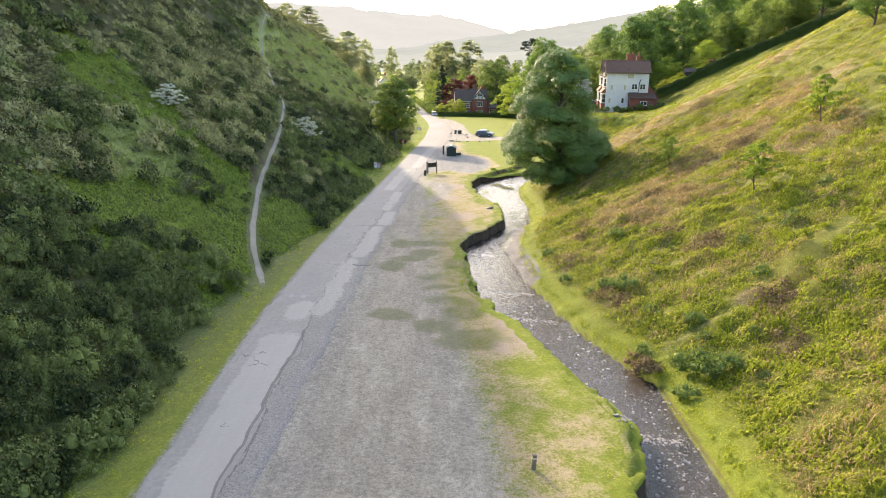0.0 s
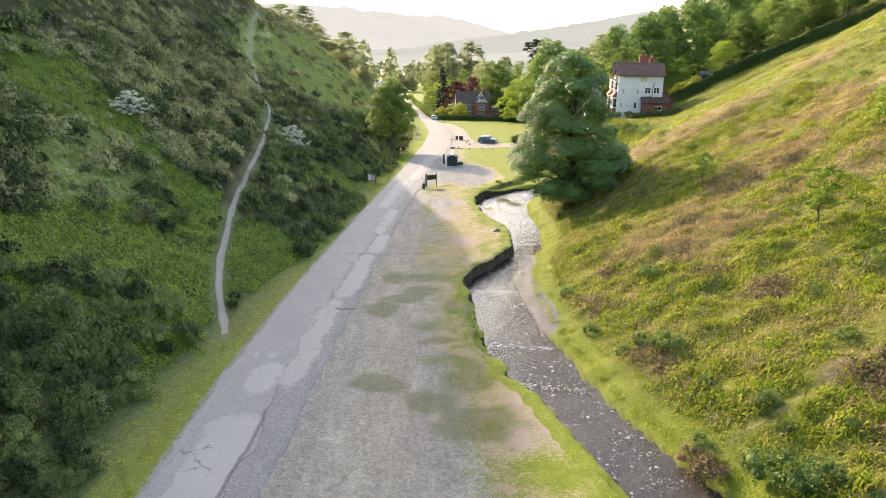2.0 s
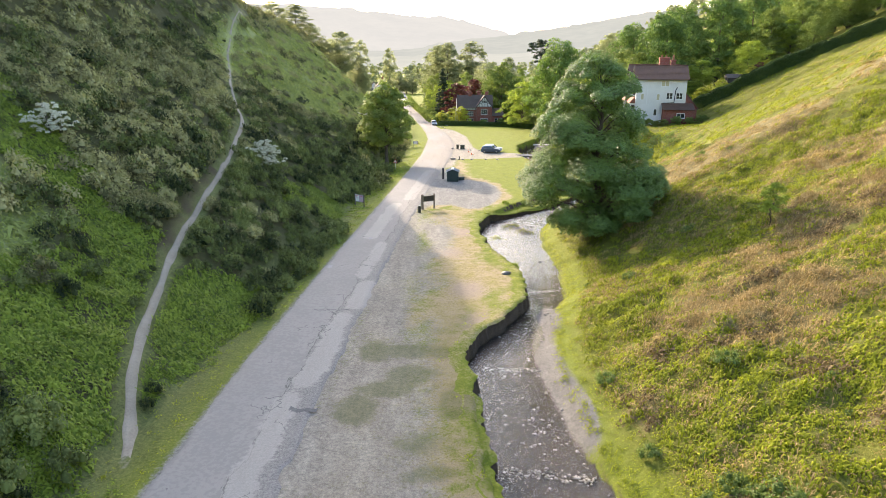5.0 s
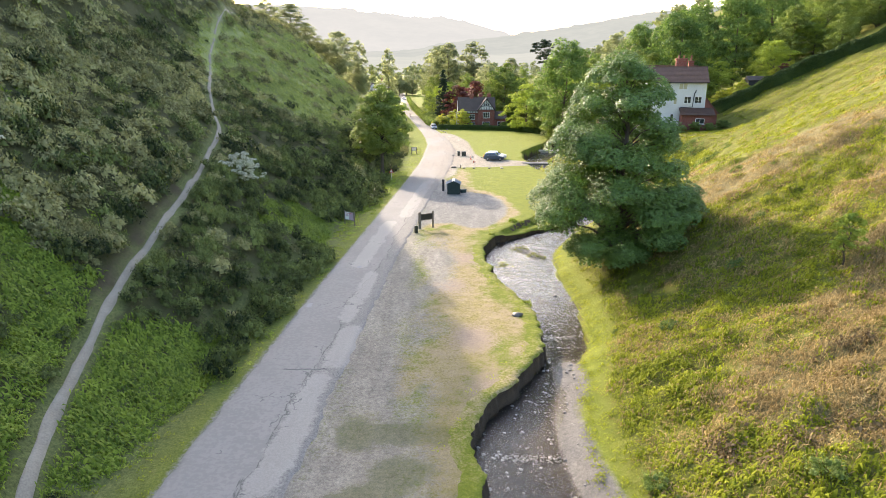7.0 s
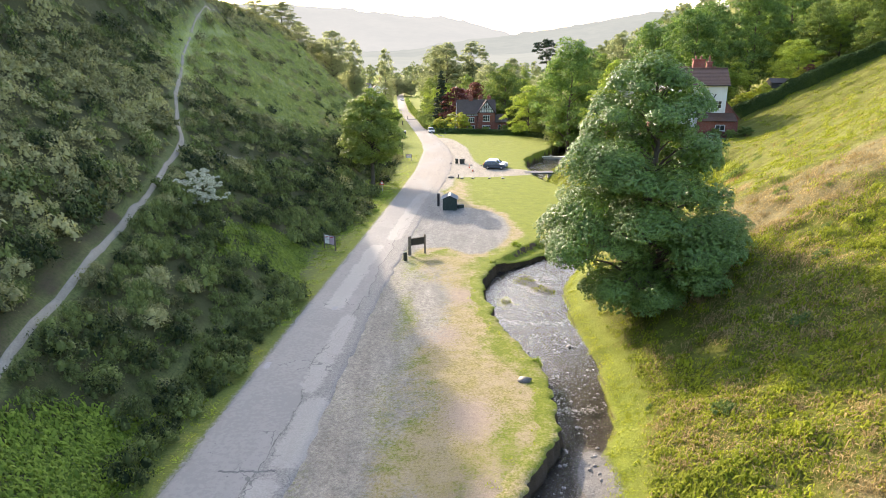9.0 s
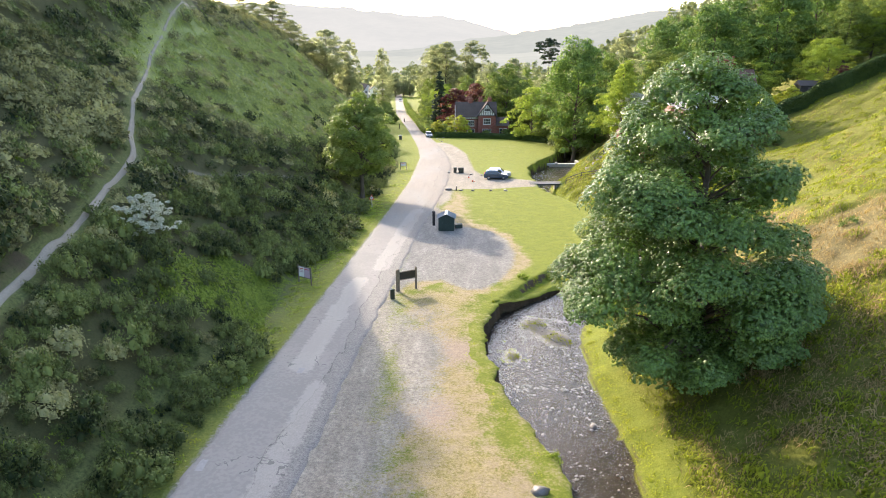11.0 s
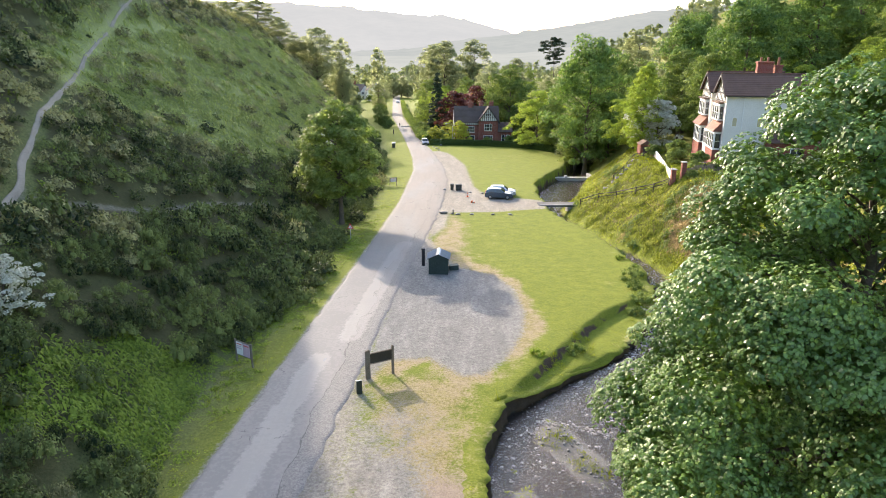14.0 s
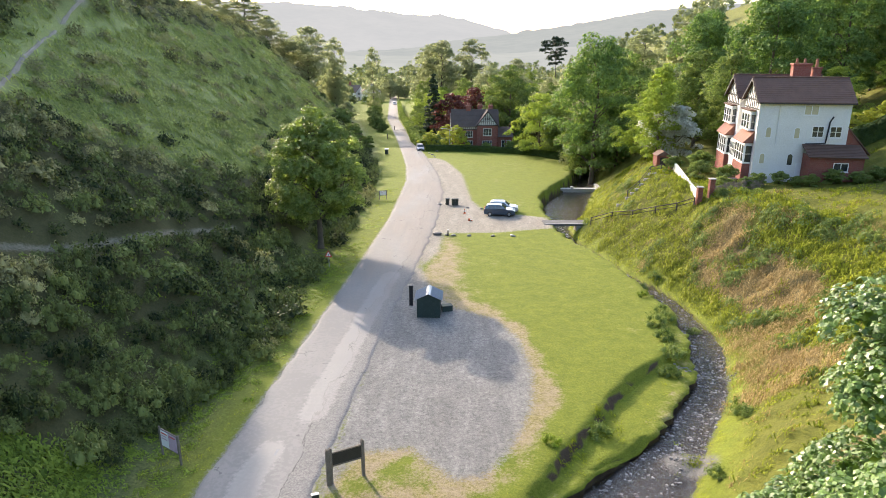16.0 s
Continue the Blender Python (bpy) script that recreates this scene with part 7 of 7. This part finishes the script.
part("coping", block(-5.3, 4.3, -0.38, 0.38, 0.55, 0.68, 0.03), M_WALLW, wr, "pale coping")
part("pier", block(-0.3, 0.15, -0.5, 0.4, -1.2, 1.0, 0.02), M_CONC, wr)
part("wing_wall", block(4.3, 4.9, -3.0, 1.2, -1.2, 1.3, 0.03), M_CONC, wr)
part("wing_wall", prism([(-5.2, -2.2), (-4.8, -2.2), (-4.8, 0.4), (-8.4, 1.2), (-8.4, 0.8)], "z", -1.2, 0.9), M_CONC, wr)

# ---- car park ----
M_GREEN = plain("dark_green_boards", (0.012, 0.028, 0.024), (0.035, 0.06, 0.052), 6, 0.7, 0, 0.3)
M_SHEET = plain("galvanised_sheet", (0.40, 0.41, 0.42), (0.62, 0.63, 0.64), 3, 0.4, 0.5, 0.2)
M_SIGNBACK = plain("black_sign_board", (0.012, 0.012, 0.013), (0.035, 0.035, 0.038), 6, 0.5)
M_PLASTIC = plain("dark_plastic", (0.018, 0.024, 0.018), (0.04, 0.05, 0.04), 6, 0.45)
M_ORANGE = plain("orange_plastic", (0.55, 0.09, 0.02), (0.75, 0.16, 0.04), 6, 0.5)
M_REFLECT = plain("white_sheeting", (0.72, 0.72, 0.70), (0.85, 0.85, 0.83), 8, 0.4)
M_RED = plain("red_sheeting", (0.5, 0.02, 0.02), (0.65, 0.04, 0.03), 8, 0.4)
M_PINK = plain("faded_poster", (0.42, 0.28, 0.36), (0.66, 0.50, 0.58), 5, 0.5)


def hut():
    x, y = 1.75, 138.4
    h = thing("wooden_hut", pose(x, y, ground_at(x, y) - 0.03, 0, 0, -2), "small dark green boarded hut with a grey corrugated roof", "hut")
    w, d, e, r = 0.98, 0.95, 1.75, 2.2
    part("body", prism([(-w, 0), (w, 0), (w, e), (0, r - 0.05), (-w, e)], "y", -d, d), M_GREEN, h)
    for i in range(11):
        u = -w + 0.09 + i * 0.178
        part("board", block(u - 0.08, u + 0.08, -d - 0.018, -d, 0.02, e - 0.02 + 0.42 * (1 - abs(u) / w)), M_GREEN, h)
    for s in (-1, 1):
        bm = bmesh.new()
        n, rows = 34, []
        for i in range(n + 1):
            yy = -d - 0.2 + (2 * d + 0.4) * i / n
            b = 0.03 * math.cos(i * math.pi)
            rows.append([bm.verts.new((0, yy, r + 0.05 + b)), bm.verts.new((s * (w + 0.22), yy, e - 0.06 + b))])
        for p, q in zip(rows, rows[1:]):
            bm.faces.new((p[0], p[1], q[1], q[0]))
        bmesh.ops.solidify(bm, geom=bm.faces[:], thickness=0.015)
        part("roof_sheet", bm, M_SHEET, h, "grey corrugated metal roof")
    part("ridge_cap", prism([(-0.2, r - 0.02), (0, r + 0.1), (0.2, r - 0.02), (0, r + 0.06)], "y", -d - 0.2, d + 0.2), M_SHEET, h)
    part("door", block(w, w + 0.03, -0.4, 0.4, 0.05, 1.65), M_GREEN, h)


hut()
x, y = 0.1, 140.6
mp = thing("ticket_machine", pose(x, y, ground_at(x, y) - 0.03), "tall black parking ticket post beside the hut", "post")
part("body", block(-0.17, 0.17, -0.15, 0.15, 0, 1.75, 0.02), M_IRON, mp)
part("head", block(-0.2, 0.2, -0.18, 0.18, 1.75, 1.95, 0.03), M_IRON, mp)
bx = thing("feed_bin", pose(3.3, 139.2, ground_at(3.3, 139.2) - 0.03, 0, 0, 15), "low dark box beside the hut", "box")
part("body", block(-0.45, 0.45, -0.3, 0.3, 0, 0.5, 0.02), M_GREEN, bx)
part("lid", block(-0.48, 0.48, -0.33, 0.33, 0.5, 0.56, 0.02), M_GREEN, bx)


def notice_board():
    a, b = Vector((-2.72, 114.1, 0)), Vector((-1.12, 114.95, 0))
    z = ground_at(a.x, a.y)
    ang = math.degrees(math.atan2(b.y - a.y, b.x - a.x))
    n = thing("notice_board", pose(a.x, a.y, z, 0, 0, ang), "dark notice board between tall grey wooden posts", "sign")
    L = (b - a).length
    for u, dy in ((-0.09, 0.0), (0.09, 0.05), (L, 0.0)):
        p = part("post", block(u - 0.08, u + 0.08, dy - 0.08, dy + 0.08, -0.4, 2.05, 0.012), M_WOOD, n)
        part("post_cap", prism([(u - 0.08, 2.05), (u + 0.08, 2.05), (u, 2.13)], "y", dy - 0.08, dy + 0.08), M_WOOD, p)
    part("board", block(0.18, L - 0.085, -0.04, 0.04, 1.12, 1.78, 0.006), M_SIGNBACK, n)
    part("board_frame", block(0.175, L - 0.083, -0.055, 0.055, 1.78, 1.86, 0.006), M_WOOD, n)
    part("board_frame", block(0.175, L - 0.083, -0.055, 0.055, 1.04, 1.12, 0.006), M_WOOD, n)
    for i in range(4):
        part("lettering", block(0.3, L - 0.25 - 0.15 * (i % 2), 0.041, 0.046, 1.64 - i * 0.13, 1.69 - i * 0.13), M_REFLECT, n)


notice_board()
x, y = -3.1, 112.2
bo = thing("bollard", pose(x, y, ground_at(x, y) - 0.1, 0, 0, 20), "squat dark wooden bollard with a slanting pale top", "bollard")
part("post", prism([(-0.19, 0), (0.19, 0), (0.19, 0.86), (-0.19, 1.04)], "x", -0.17, 0.17), M_PLASTIC, bo)
part("top", prism([(-0.2, 1.05), (0.2, 0.865), (0.2, 0.905), (-0.2, 1.09)], "x", -0.18, 0.18), M_REFLECT, bo, "pale top plate")
x, y = 4.2, 26.2
po = thing("marker_post", pose(x, y, ground_at(x, y) - 0.15, 0, 3, 10), "short weathered wooden marker post in the grass", "post")
part("post", block(-0.09, 0.09, -0.09, 0.09, 0, 0.95, 0.02), M_WOOD, po)
part("band", block(-0.093, 0.093, -0.093, 0.093, 0.72, 0.80), M_CREAM, po)


def info_board(x, y, turn, w, hgt, foot, panels, label):
    n = thing("information_board", pose(x, y, ground_at(x, y) - 0.1, 0, 0, turn), label, "sign", "roadside boards")
    for u in (-w / 2, w / 2):
        part("post", block(u - 0.05, u + 0.05, -0.05, 0.05, -0.3, foot + hgt + 0.08, 0.01), M_WOOD, n)
    part("frame", block(-w / 2 + 0.05, w / 2 - 0.05, -0.03, 0.03, foot, foot + hgt, 0.01), M_WOOD, n)
    pw = (w - 0.22) / panels
    for i in range(panels):
        u = -w / 2 + 0.1 + i * pw
        p = part("panel", block(u + 0.02, u + pw - 0.02, -0.045, -0.03, foot + 0.07, foot + hgt - 0.07), M_PINK if i else M_REFLECT, n, "faded printed panel")
        for k in range(3):
            part("text_bar", block(u + 0.08, u + pw - 0.1 - 0.1 * (k % 2), -0.049, -0.0452, foot + hgt - 0.25 - k * 0.16, foot + hgt - 0.18 - k * 0.16), M_RED if k == 0 else M_PINK, p)


info_board(-11.7, 116.3, -34, 1.65, 1.1, 0.75, 2, "pale two-panel information board on wooden posts beside the road")
info_board(-6.9, 189.5, 12, 1.2, 0.8, 0.8, 1, "small information board at the edge of the road")
x, y = -9.2, 151.8
ws = thing("warning_sign", pose(x, y, ground_at(x, y) - 0.1, 0, 0, -12), "triangular red and white warning sign on a thin post", "road sign")
part("post", rod([(0, 0.03, -0.3), (0, 0.03, 2.0)], [0.03, 0.03], 8), M_SHEET, ws)
part("plate", prism([(-0.42, 1.35), (0.42, 1.35), (0, 2.08)], "y", -0.02, 0.0), M_RED, ws)
part("face", prism([(-0.27, 1.44), (0.27, 1.44), (0, 1.91)], "y", -0.026, -0.021), M_REFLECT, ws)
part("symbol", block(-0.035, 0.035, -0.031, -0.0265, 1.5, 1.72), M_IRON, ws)


def wheelie_bin(x, y, turn):
    b = thing("wheelie_bin", pose(x, y, ground_at(x, y), 0, 0, turn), "dark green wheeled rubbish bin beside the car park", "bin", "rubbish bins")
    part("body", prism([(-0.22, 0.06), (0.22, 0.06), (0.29, 0.98), (-0.29, 0.98)], "y", -0.33, 0.33), M_PLASTIC, b)
    part("lid", prism([(-0.36, 0.98), (0.36, 0.98), (0.36, 1.02), (0.0, 1.1), (-0.36, 1.04)], "x", -0.3, 0.3), M_PLASTIC, b)
    part("handle", rod([(-0.25, 0.38, 0.95), (0.25, 0.38, 0.95)], [0.02, 0.02], 6), M_PLASTIC, b)
    for s in (-1, 1):
        part("wheel", rod([(s * 0.24, 0.3, 0.1), (s * 0.31, 0.3, 0.1)], [0.1, 0.1], 12), M_IRON, b)


for x, y, a in ((3.5, 185.6, 8), (4.45, 185.2, -6), (4.9, 185.4, 3)):
    wheelie_bin(x, y, a)


def cone(x, y, turn, lying):
    m = pose(x, y, ground_at(x, y) + (0.17 if lying else 0.0), 90 if lying else 0, 0, turn)
    c = thing("traffic_cone", m, "orange traffic cone lying on its side" if lying else "orange and white traffic cone standing on the gravel", "traffic cone", "traffic cones")
    part("base", block(-0.19, 0.19, -0.19, 0.19, 0, 0.04, 0.01), M_ORANGE, c)
    part("cone_body", rod([(0, 0, 0.04), (0, 0, 0.7)], [0.14, 0.035], 12), M_ORANGE, c)
    part("band", rod([(0, 0, 0.28), (0, 0, 0.46)], [0.108, 0.081], 12), M_REFLECT, c)


cone(6.0, 179.2, 0, False)
cone(6.5, 174.4, 40, True)
for x, y, s in ((2.2, 166.4, 0.5), (3.4, 166.2, 0.28), (4.2, 165.9, 0.3), (6.2, 165.8, 0.28), (9.2, 165.6, 0.3), (11.7, 165.7, 0.32), (2.2, 185.4, 0.36), (6.6, 183.0, 0.28), (8.6, 182.4, 0.28), (-6.9, 122, 0.2),
                (6.2, 84.5, 0.35), (10.6, 92.4, 0.3), (1.0, 253.5, 0.4), (0.0, 247, 0.3), (0.6, 243, 0.3), (-0.8, 250, 0.3)):
    V, F = stone_forms[int(x * 13 + y) % 8]
    b = new("boulder", mesh_np("boulder", V * (s * 1.15, s, s * 0.9), F, M_STONE))
    b.matrix_world = pose(x, y, ground_at(x, y) + s * 0.25, 0, 0, x * 91 % 360)
    tagged(b, "dark grey boulder set at the edge of the grass", "boulder", "boulders round the car park")
pk = thing("marker_post", pose(3.5, 165.9, ground_at(3.5, 165.9)), "short dark post with a pale top by the boulders", "post")
part("post", block(-0.07, 0.07, -0.07, 0.07, -0.2, 0.75, 0.01), M_DARKWOOD, pk)
part("top", block(-0.075, 0.075, -0.075, 0.075, 0.75, 0.83, 0.01), M_REFLECT, pk)
grid = thing("cattle_grid", pose(-11.6, 311, ground_at(-11.6, 311) + 0.16), "steel cattle grid across the road between low posts", "cattle grid")
for k in range(9):
    part("bar", rod([(-2.1, k * 0.22, 0.02), (2.1, k * 0.22, 0.02)], [0.05, 0.05], 5), M_CONC, grid)
for x in (-2.5, 2.5):
    part("post", block(x - 0.12, x + 0.12, 0.8, 1.04, -0.5, 1.3, 0.02), M_DARKWOOD, grid)
lb = thing("litter_bin", pose(-11.3, 247.5, ground_at(-11.3, 247.5)), "dark slatted litter bin on the grass verge", "bin")
part("body", block(-0.4, 0.4, -0.35, 0.35, 0.1, 1.2, 0.03), M_PLASTIC, lb)
part("roof", block(-0.5, 0.5, -0.45, 0.45, 1.3, 1.4, 0.03), M_SHEET, lb)
for u in (-0.38, 0.38):
    part("post", block(u - 0.04, u + 0.04, -0.04, 0.04, 0, 1.3), M_PLASTIC, lb)
sl = thing("street_lamp", pose(4.2, 256.5, ground_at(4.2, 256.5)), "grey street lamp with a short arm beside the hedge", "street lamp")
part("pole", rod([(0, 0, -0.3), (0, 0, 5.4)], [0.09, 0.05], 8), M_SHEET, sl)
part("arm", rod([(0, 0, 5.35), (-0.7, 0, 5.6), (-1.5, 0, 5.6)], [0.04, 0.035, 0.03], 6), M_SHEET, sl)
part("head", block(-2.1, -1.5, -0.12, 0.12, 5.52, 5.66, 0.03), M_SHEET, sl)
for x, y in ((-6.6, 283), (-14.2, 285)):
    g = thing("gate_post", pose(x, y, ground_at(x, y)), "dark gate post beside the cattle grid", "post", "gate posts")
    part("post", block(-0.14, 0.14, -0.14, 0.14, -0.3, 1.4, 0.02), M_DARKWOOD, g)
    part("cap", block(-0.17, 0.17, -0.17, 0.17, 1.4, 1.48, 0.02), M_DARKWOOD, g)


# ---- vehicles ----
def paint(name, colour):
    m, nt, b = start(name)
    vec = local_of(nt)
    nt.links.new(ramp_of(nt, noise_of(nt, vec, 3, 4), ((0.35, tuple(c * 0.85 for c in colour)), (0.65, colour))), b.inputs["Base Color"])
    b.inputs["Roughness"].default_value, b.inputs["Metallic"].default_value = 0.28, 0.5
    b.inputs["Coat Weight"].default_value = 0.7
    return m


M_TYRE = plain("tyre_rubber", (0.012, 0.012, 0.012), (0.035, 0.035, 0.035), 8, 0.8)
M_RIM = plain("alloy", (0.35, 0.35, 0.36), (0.55, 0.55, 0.56), 8, 0.35, 0.8)
M_LAMP = plain("headlamp_glass", (0.6, 0.62, 0.64), (0.8, 0.82, 0.84), 8, 0.15)


def car(name, m, mat, label, L=4.45, W=1.85, H=1.66):
    c = thing(name, m, label, "car", "parked cars")
    hw = W / 2
    lower = [(-L / 2, 0.45), (-L / 2 + 0.05, 0.28), (L / 2 - 0.12, 0.26), (L / 2, 0.45), (L / 2 - 0.03, 0.78), (L / 2 - 0.35, 0.95), (0.85, 1.05), (-L / 2 + 0.12, 1.08), (-L / 2, 0.8)]
    bm = prism(lower, "y", -hw, hw)
    bmesh.ops.bevel(bm, geom=bm.edges[:], offset=0.06, segments=2, affect="EDGES")
    part("body", bm, mat, c, smooth=False)
    cab = [(-L / 2 + 0.15, 1.06), (0.95, 1.04), (0.28, H - 0.06), (-0.2, H), (-1.4, H - 0.02), (-L / 2 + 0.42, H - 0.12)]
    bm = prism(cab, "y", -hw + 0.1, hw - 0.1)
    for v in bm.verts:
        v.co.y *= 1 - 0.16 * max(0, (v.co.z - 1.04) / (H - 1.04))
    bmesh.ops.bevel(bm, geom=bm.edges[:], offset=0.05, segments=2, affect="EDGES")
    part("cabin", bm, mat, c)
    for s in (-1, 1):
        for poly in ([(-1.7, 1.12), (-0.62, 1.11), (-0.62, 1.5), (-1.45, 1.48)], [(-0.55, 1.11), (0.62, 1.1), (0.2, 1.48), (-0.55, 1.5)]):
            bm = prism(poly, "y", s * (hw - 0.11), s * (hw - 0.06))
            for v in bm.verts:
                v.co.y -= s * 0.13 * (v.co.z - 1.1) / 0.5
            part("side_window", bm, M_GLASS, c)
        part("door_mirror", block(0.62, 0.8, s * hw - (0.0 if s > 0 else 0.16), s * hw + (0.16 if s > 0 else 0.0), 1.05, 1.2, 0.03), mat, c)
        part("headlight", block(L / 2 - 0.3, L / 2 + 0.005, s * (hw - 0.3) - 0.18, s * (hw - 0.3) + 0.18, 0.72, 0.86, 0.03), M_LAMP, c)
        part("tail_light", block(-L / 2 - 0.012, -L / 2 + 0.12, s * (hw - 0.2) - 0.1, s * (hw - 0.2) + 0.1, 0.78, 1.05, 0.02), M_RED, c)
        part("sill", block(-1.2, 1.2, s * (hw - 0.06) - 0.04, s * (hw - 0.06) + 0.08, 0.26, 0.36, 0.02), M_PLASTIC, c)
        for x in (-1.35, 1.38):
            w = part("wheel", rod([(x, s * (hw - 0.2), 0.34), (x, s * (hw + 0.02), 0.34)], [0.34, 0.34], 20), M_TYRE, c)
            part("rim", rod([(x, s * (hw - 0.02), 0.34), (x, s * (hw + 0.035), 0.34)], [0.22, 0.2], 14), M_RIM, w)
    bm = prism([(0.93, 1.1), (0.97, 1.1), (0.33, H - 0.09), (0.29, H - 0.09)], "y", -hw + 0.22, hw - 0.22)
    part("windscreen", bm, M_GLASS, c)
    bm = prism([(-L / 2 + 0.13, 1.14), (-L / 2 + 0.17, 1.14), (-L / 2 + 0.4, H - 0.17), (-L / 2 + 0.36, H - 0.17)], "y", -hw + 0.25, hw - 0.25)
    part("rear_window", bm, M_GLASS, c)
    part("grille", block(L / 2 - 0.1, L / 2 + 0.008, -0.45, 0.45, 0.5, 0.7, 0.02), M_PLASTIC, c)
    part("bumper", block(L / 2 - 0.15, L / 2 + 0.03, -hw + 0.1, hw - 0.1, 0.3, 0.46, 0.04), M_PLASTIC, c)
    part("number_plate", block(L / 2 + 0.03, L / 2 + 0.04, -0.25, 0.25, 0.34, 0.44), M_REFLECT, c)
    for s in (-1, 1):
        part("roof_rail", rod([(-1.5, s * 0.62, H), (0.1, s * 0.62, H + 0.01)], [0.025, 0.025], 6), M_RIM, c)
    return c


def parked(name, x, y, turn, mat, label):
    return car(name, pose(x, y, ground_at(x, y) + 0.02, 0, 0, turn), mat, label)


parked("car", 11.0, 177.9, -6, paint("blue_grey_paint", (0.045, 0.08, 0.13)), "dark blue parked car on the gravel pull-in")
parked("car", 11.7, 180.4, -6, paint("silver_paint", (0.55, 0.57, 0.60)), "silver parked car beside the blue one")
parked("car", -3.4, 256.0, -82, paint("grey_paint", (0.30, 0.31, 0.33)), "grey car parked at the roadside by the hedge")
parked("car", -26.6, 478, -80, paint("white_paint_car", (0.7, 0.7, 0.7)), "white car parked far down the road")

# ---- road repairs: patches laid on the asphalt ----
M_PATCH = plain("pale_repair_asphalt", (0.215, 0.215, 0.22), (0.31, 0.308, 0.308), 1.2, 0.9, 0, 0.4, 0.01)
M_PATCHD = plain("dark_repair_asphalt", (0.07, 0.07, 0.07), (0.15, 0.15, 0.15), 1.5, 0.9, 0, 0.4, 0.01)


def patch(s0, s1, y0, y1, mat, wob=0.5):
    """A repair strip: s0 and s1 are shares of the road's width, ragged along its rim."""
    n = max(6, int((y1 - y0) * 2))
    ys = np.linspace(y0, y1, n)
    a, b = line(ys, ROAD_L), line(ys, ROAD_R)
    wob = min(wob, (y1 - y0) * 0.12)
    xl = a + (b - a) * s0 + 3 * wob * (fbm(ys * 0.5, ys * 0 + s0 * 50, 5, 4) - 0.5)
    xr = a + (b - a) * s1 + 3 * wob * (fbm(ys * 0.5, ys * 0 + s1 * 70, 6, 4) - 0.5)
    cols = 5 if s1 - s0 < 0.1 else 24
    t = np.linspace(0, 1, cols)
    X = xl[:, None] + (xr - xl)[:, None] * t
    Y = ys[:, None] + (2 * wob + (0.5 if cols > 5 else 0)) * (fbm(t * 7, t * 0 + y0, 9, 3) - 0.5)[None]
    w = (X - a[:, None]) / (b - a)[:, None]
    Z = road_z(Y) + soft_left(X, Y) + 0.104 + 0.05 * (1 - (2 * w - 1) ** 2)
    i = np.arange(n * cols).reshape(n, cols)
    F = np.stack((i[:-1, :-1], i[:-1, 1:], i[1:, 1:], i[1:, :-1]), -1).reshape(-1, 4)
    ob = new("repair_patch", mesh_np("repair_patch", np.stack((X, Y, Z), -1).reshape(-1, 3), F, mat))
    ob.parent = bpy.data.objects["road"]


def soft_left(X, Y):
    return height(X, Y, False) - road_z(Y)


for s0, s1, y0, y1, mt in ((0.36, 0.82, 74.3, 74.45, M_PATCHD), (0.36, 0.42, 49.3, 50.0, M_PATCH), (0.2, 0.25, 49.5, 50.2, M_PATCH), (0.76, 1.02, 58.2, 58.6, M_PATCHD),
                           (0.07, 0.13, 86, 87, M_PATCH), (0.42, 0.47, 97, 97.8, M_PATCH), (0.5, 0.53, 116.5, 117.1, M_PATCH)):
    patch(s0, s1, y0, y1, mt, 0.25)
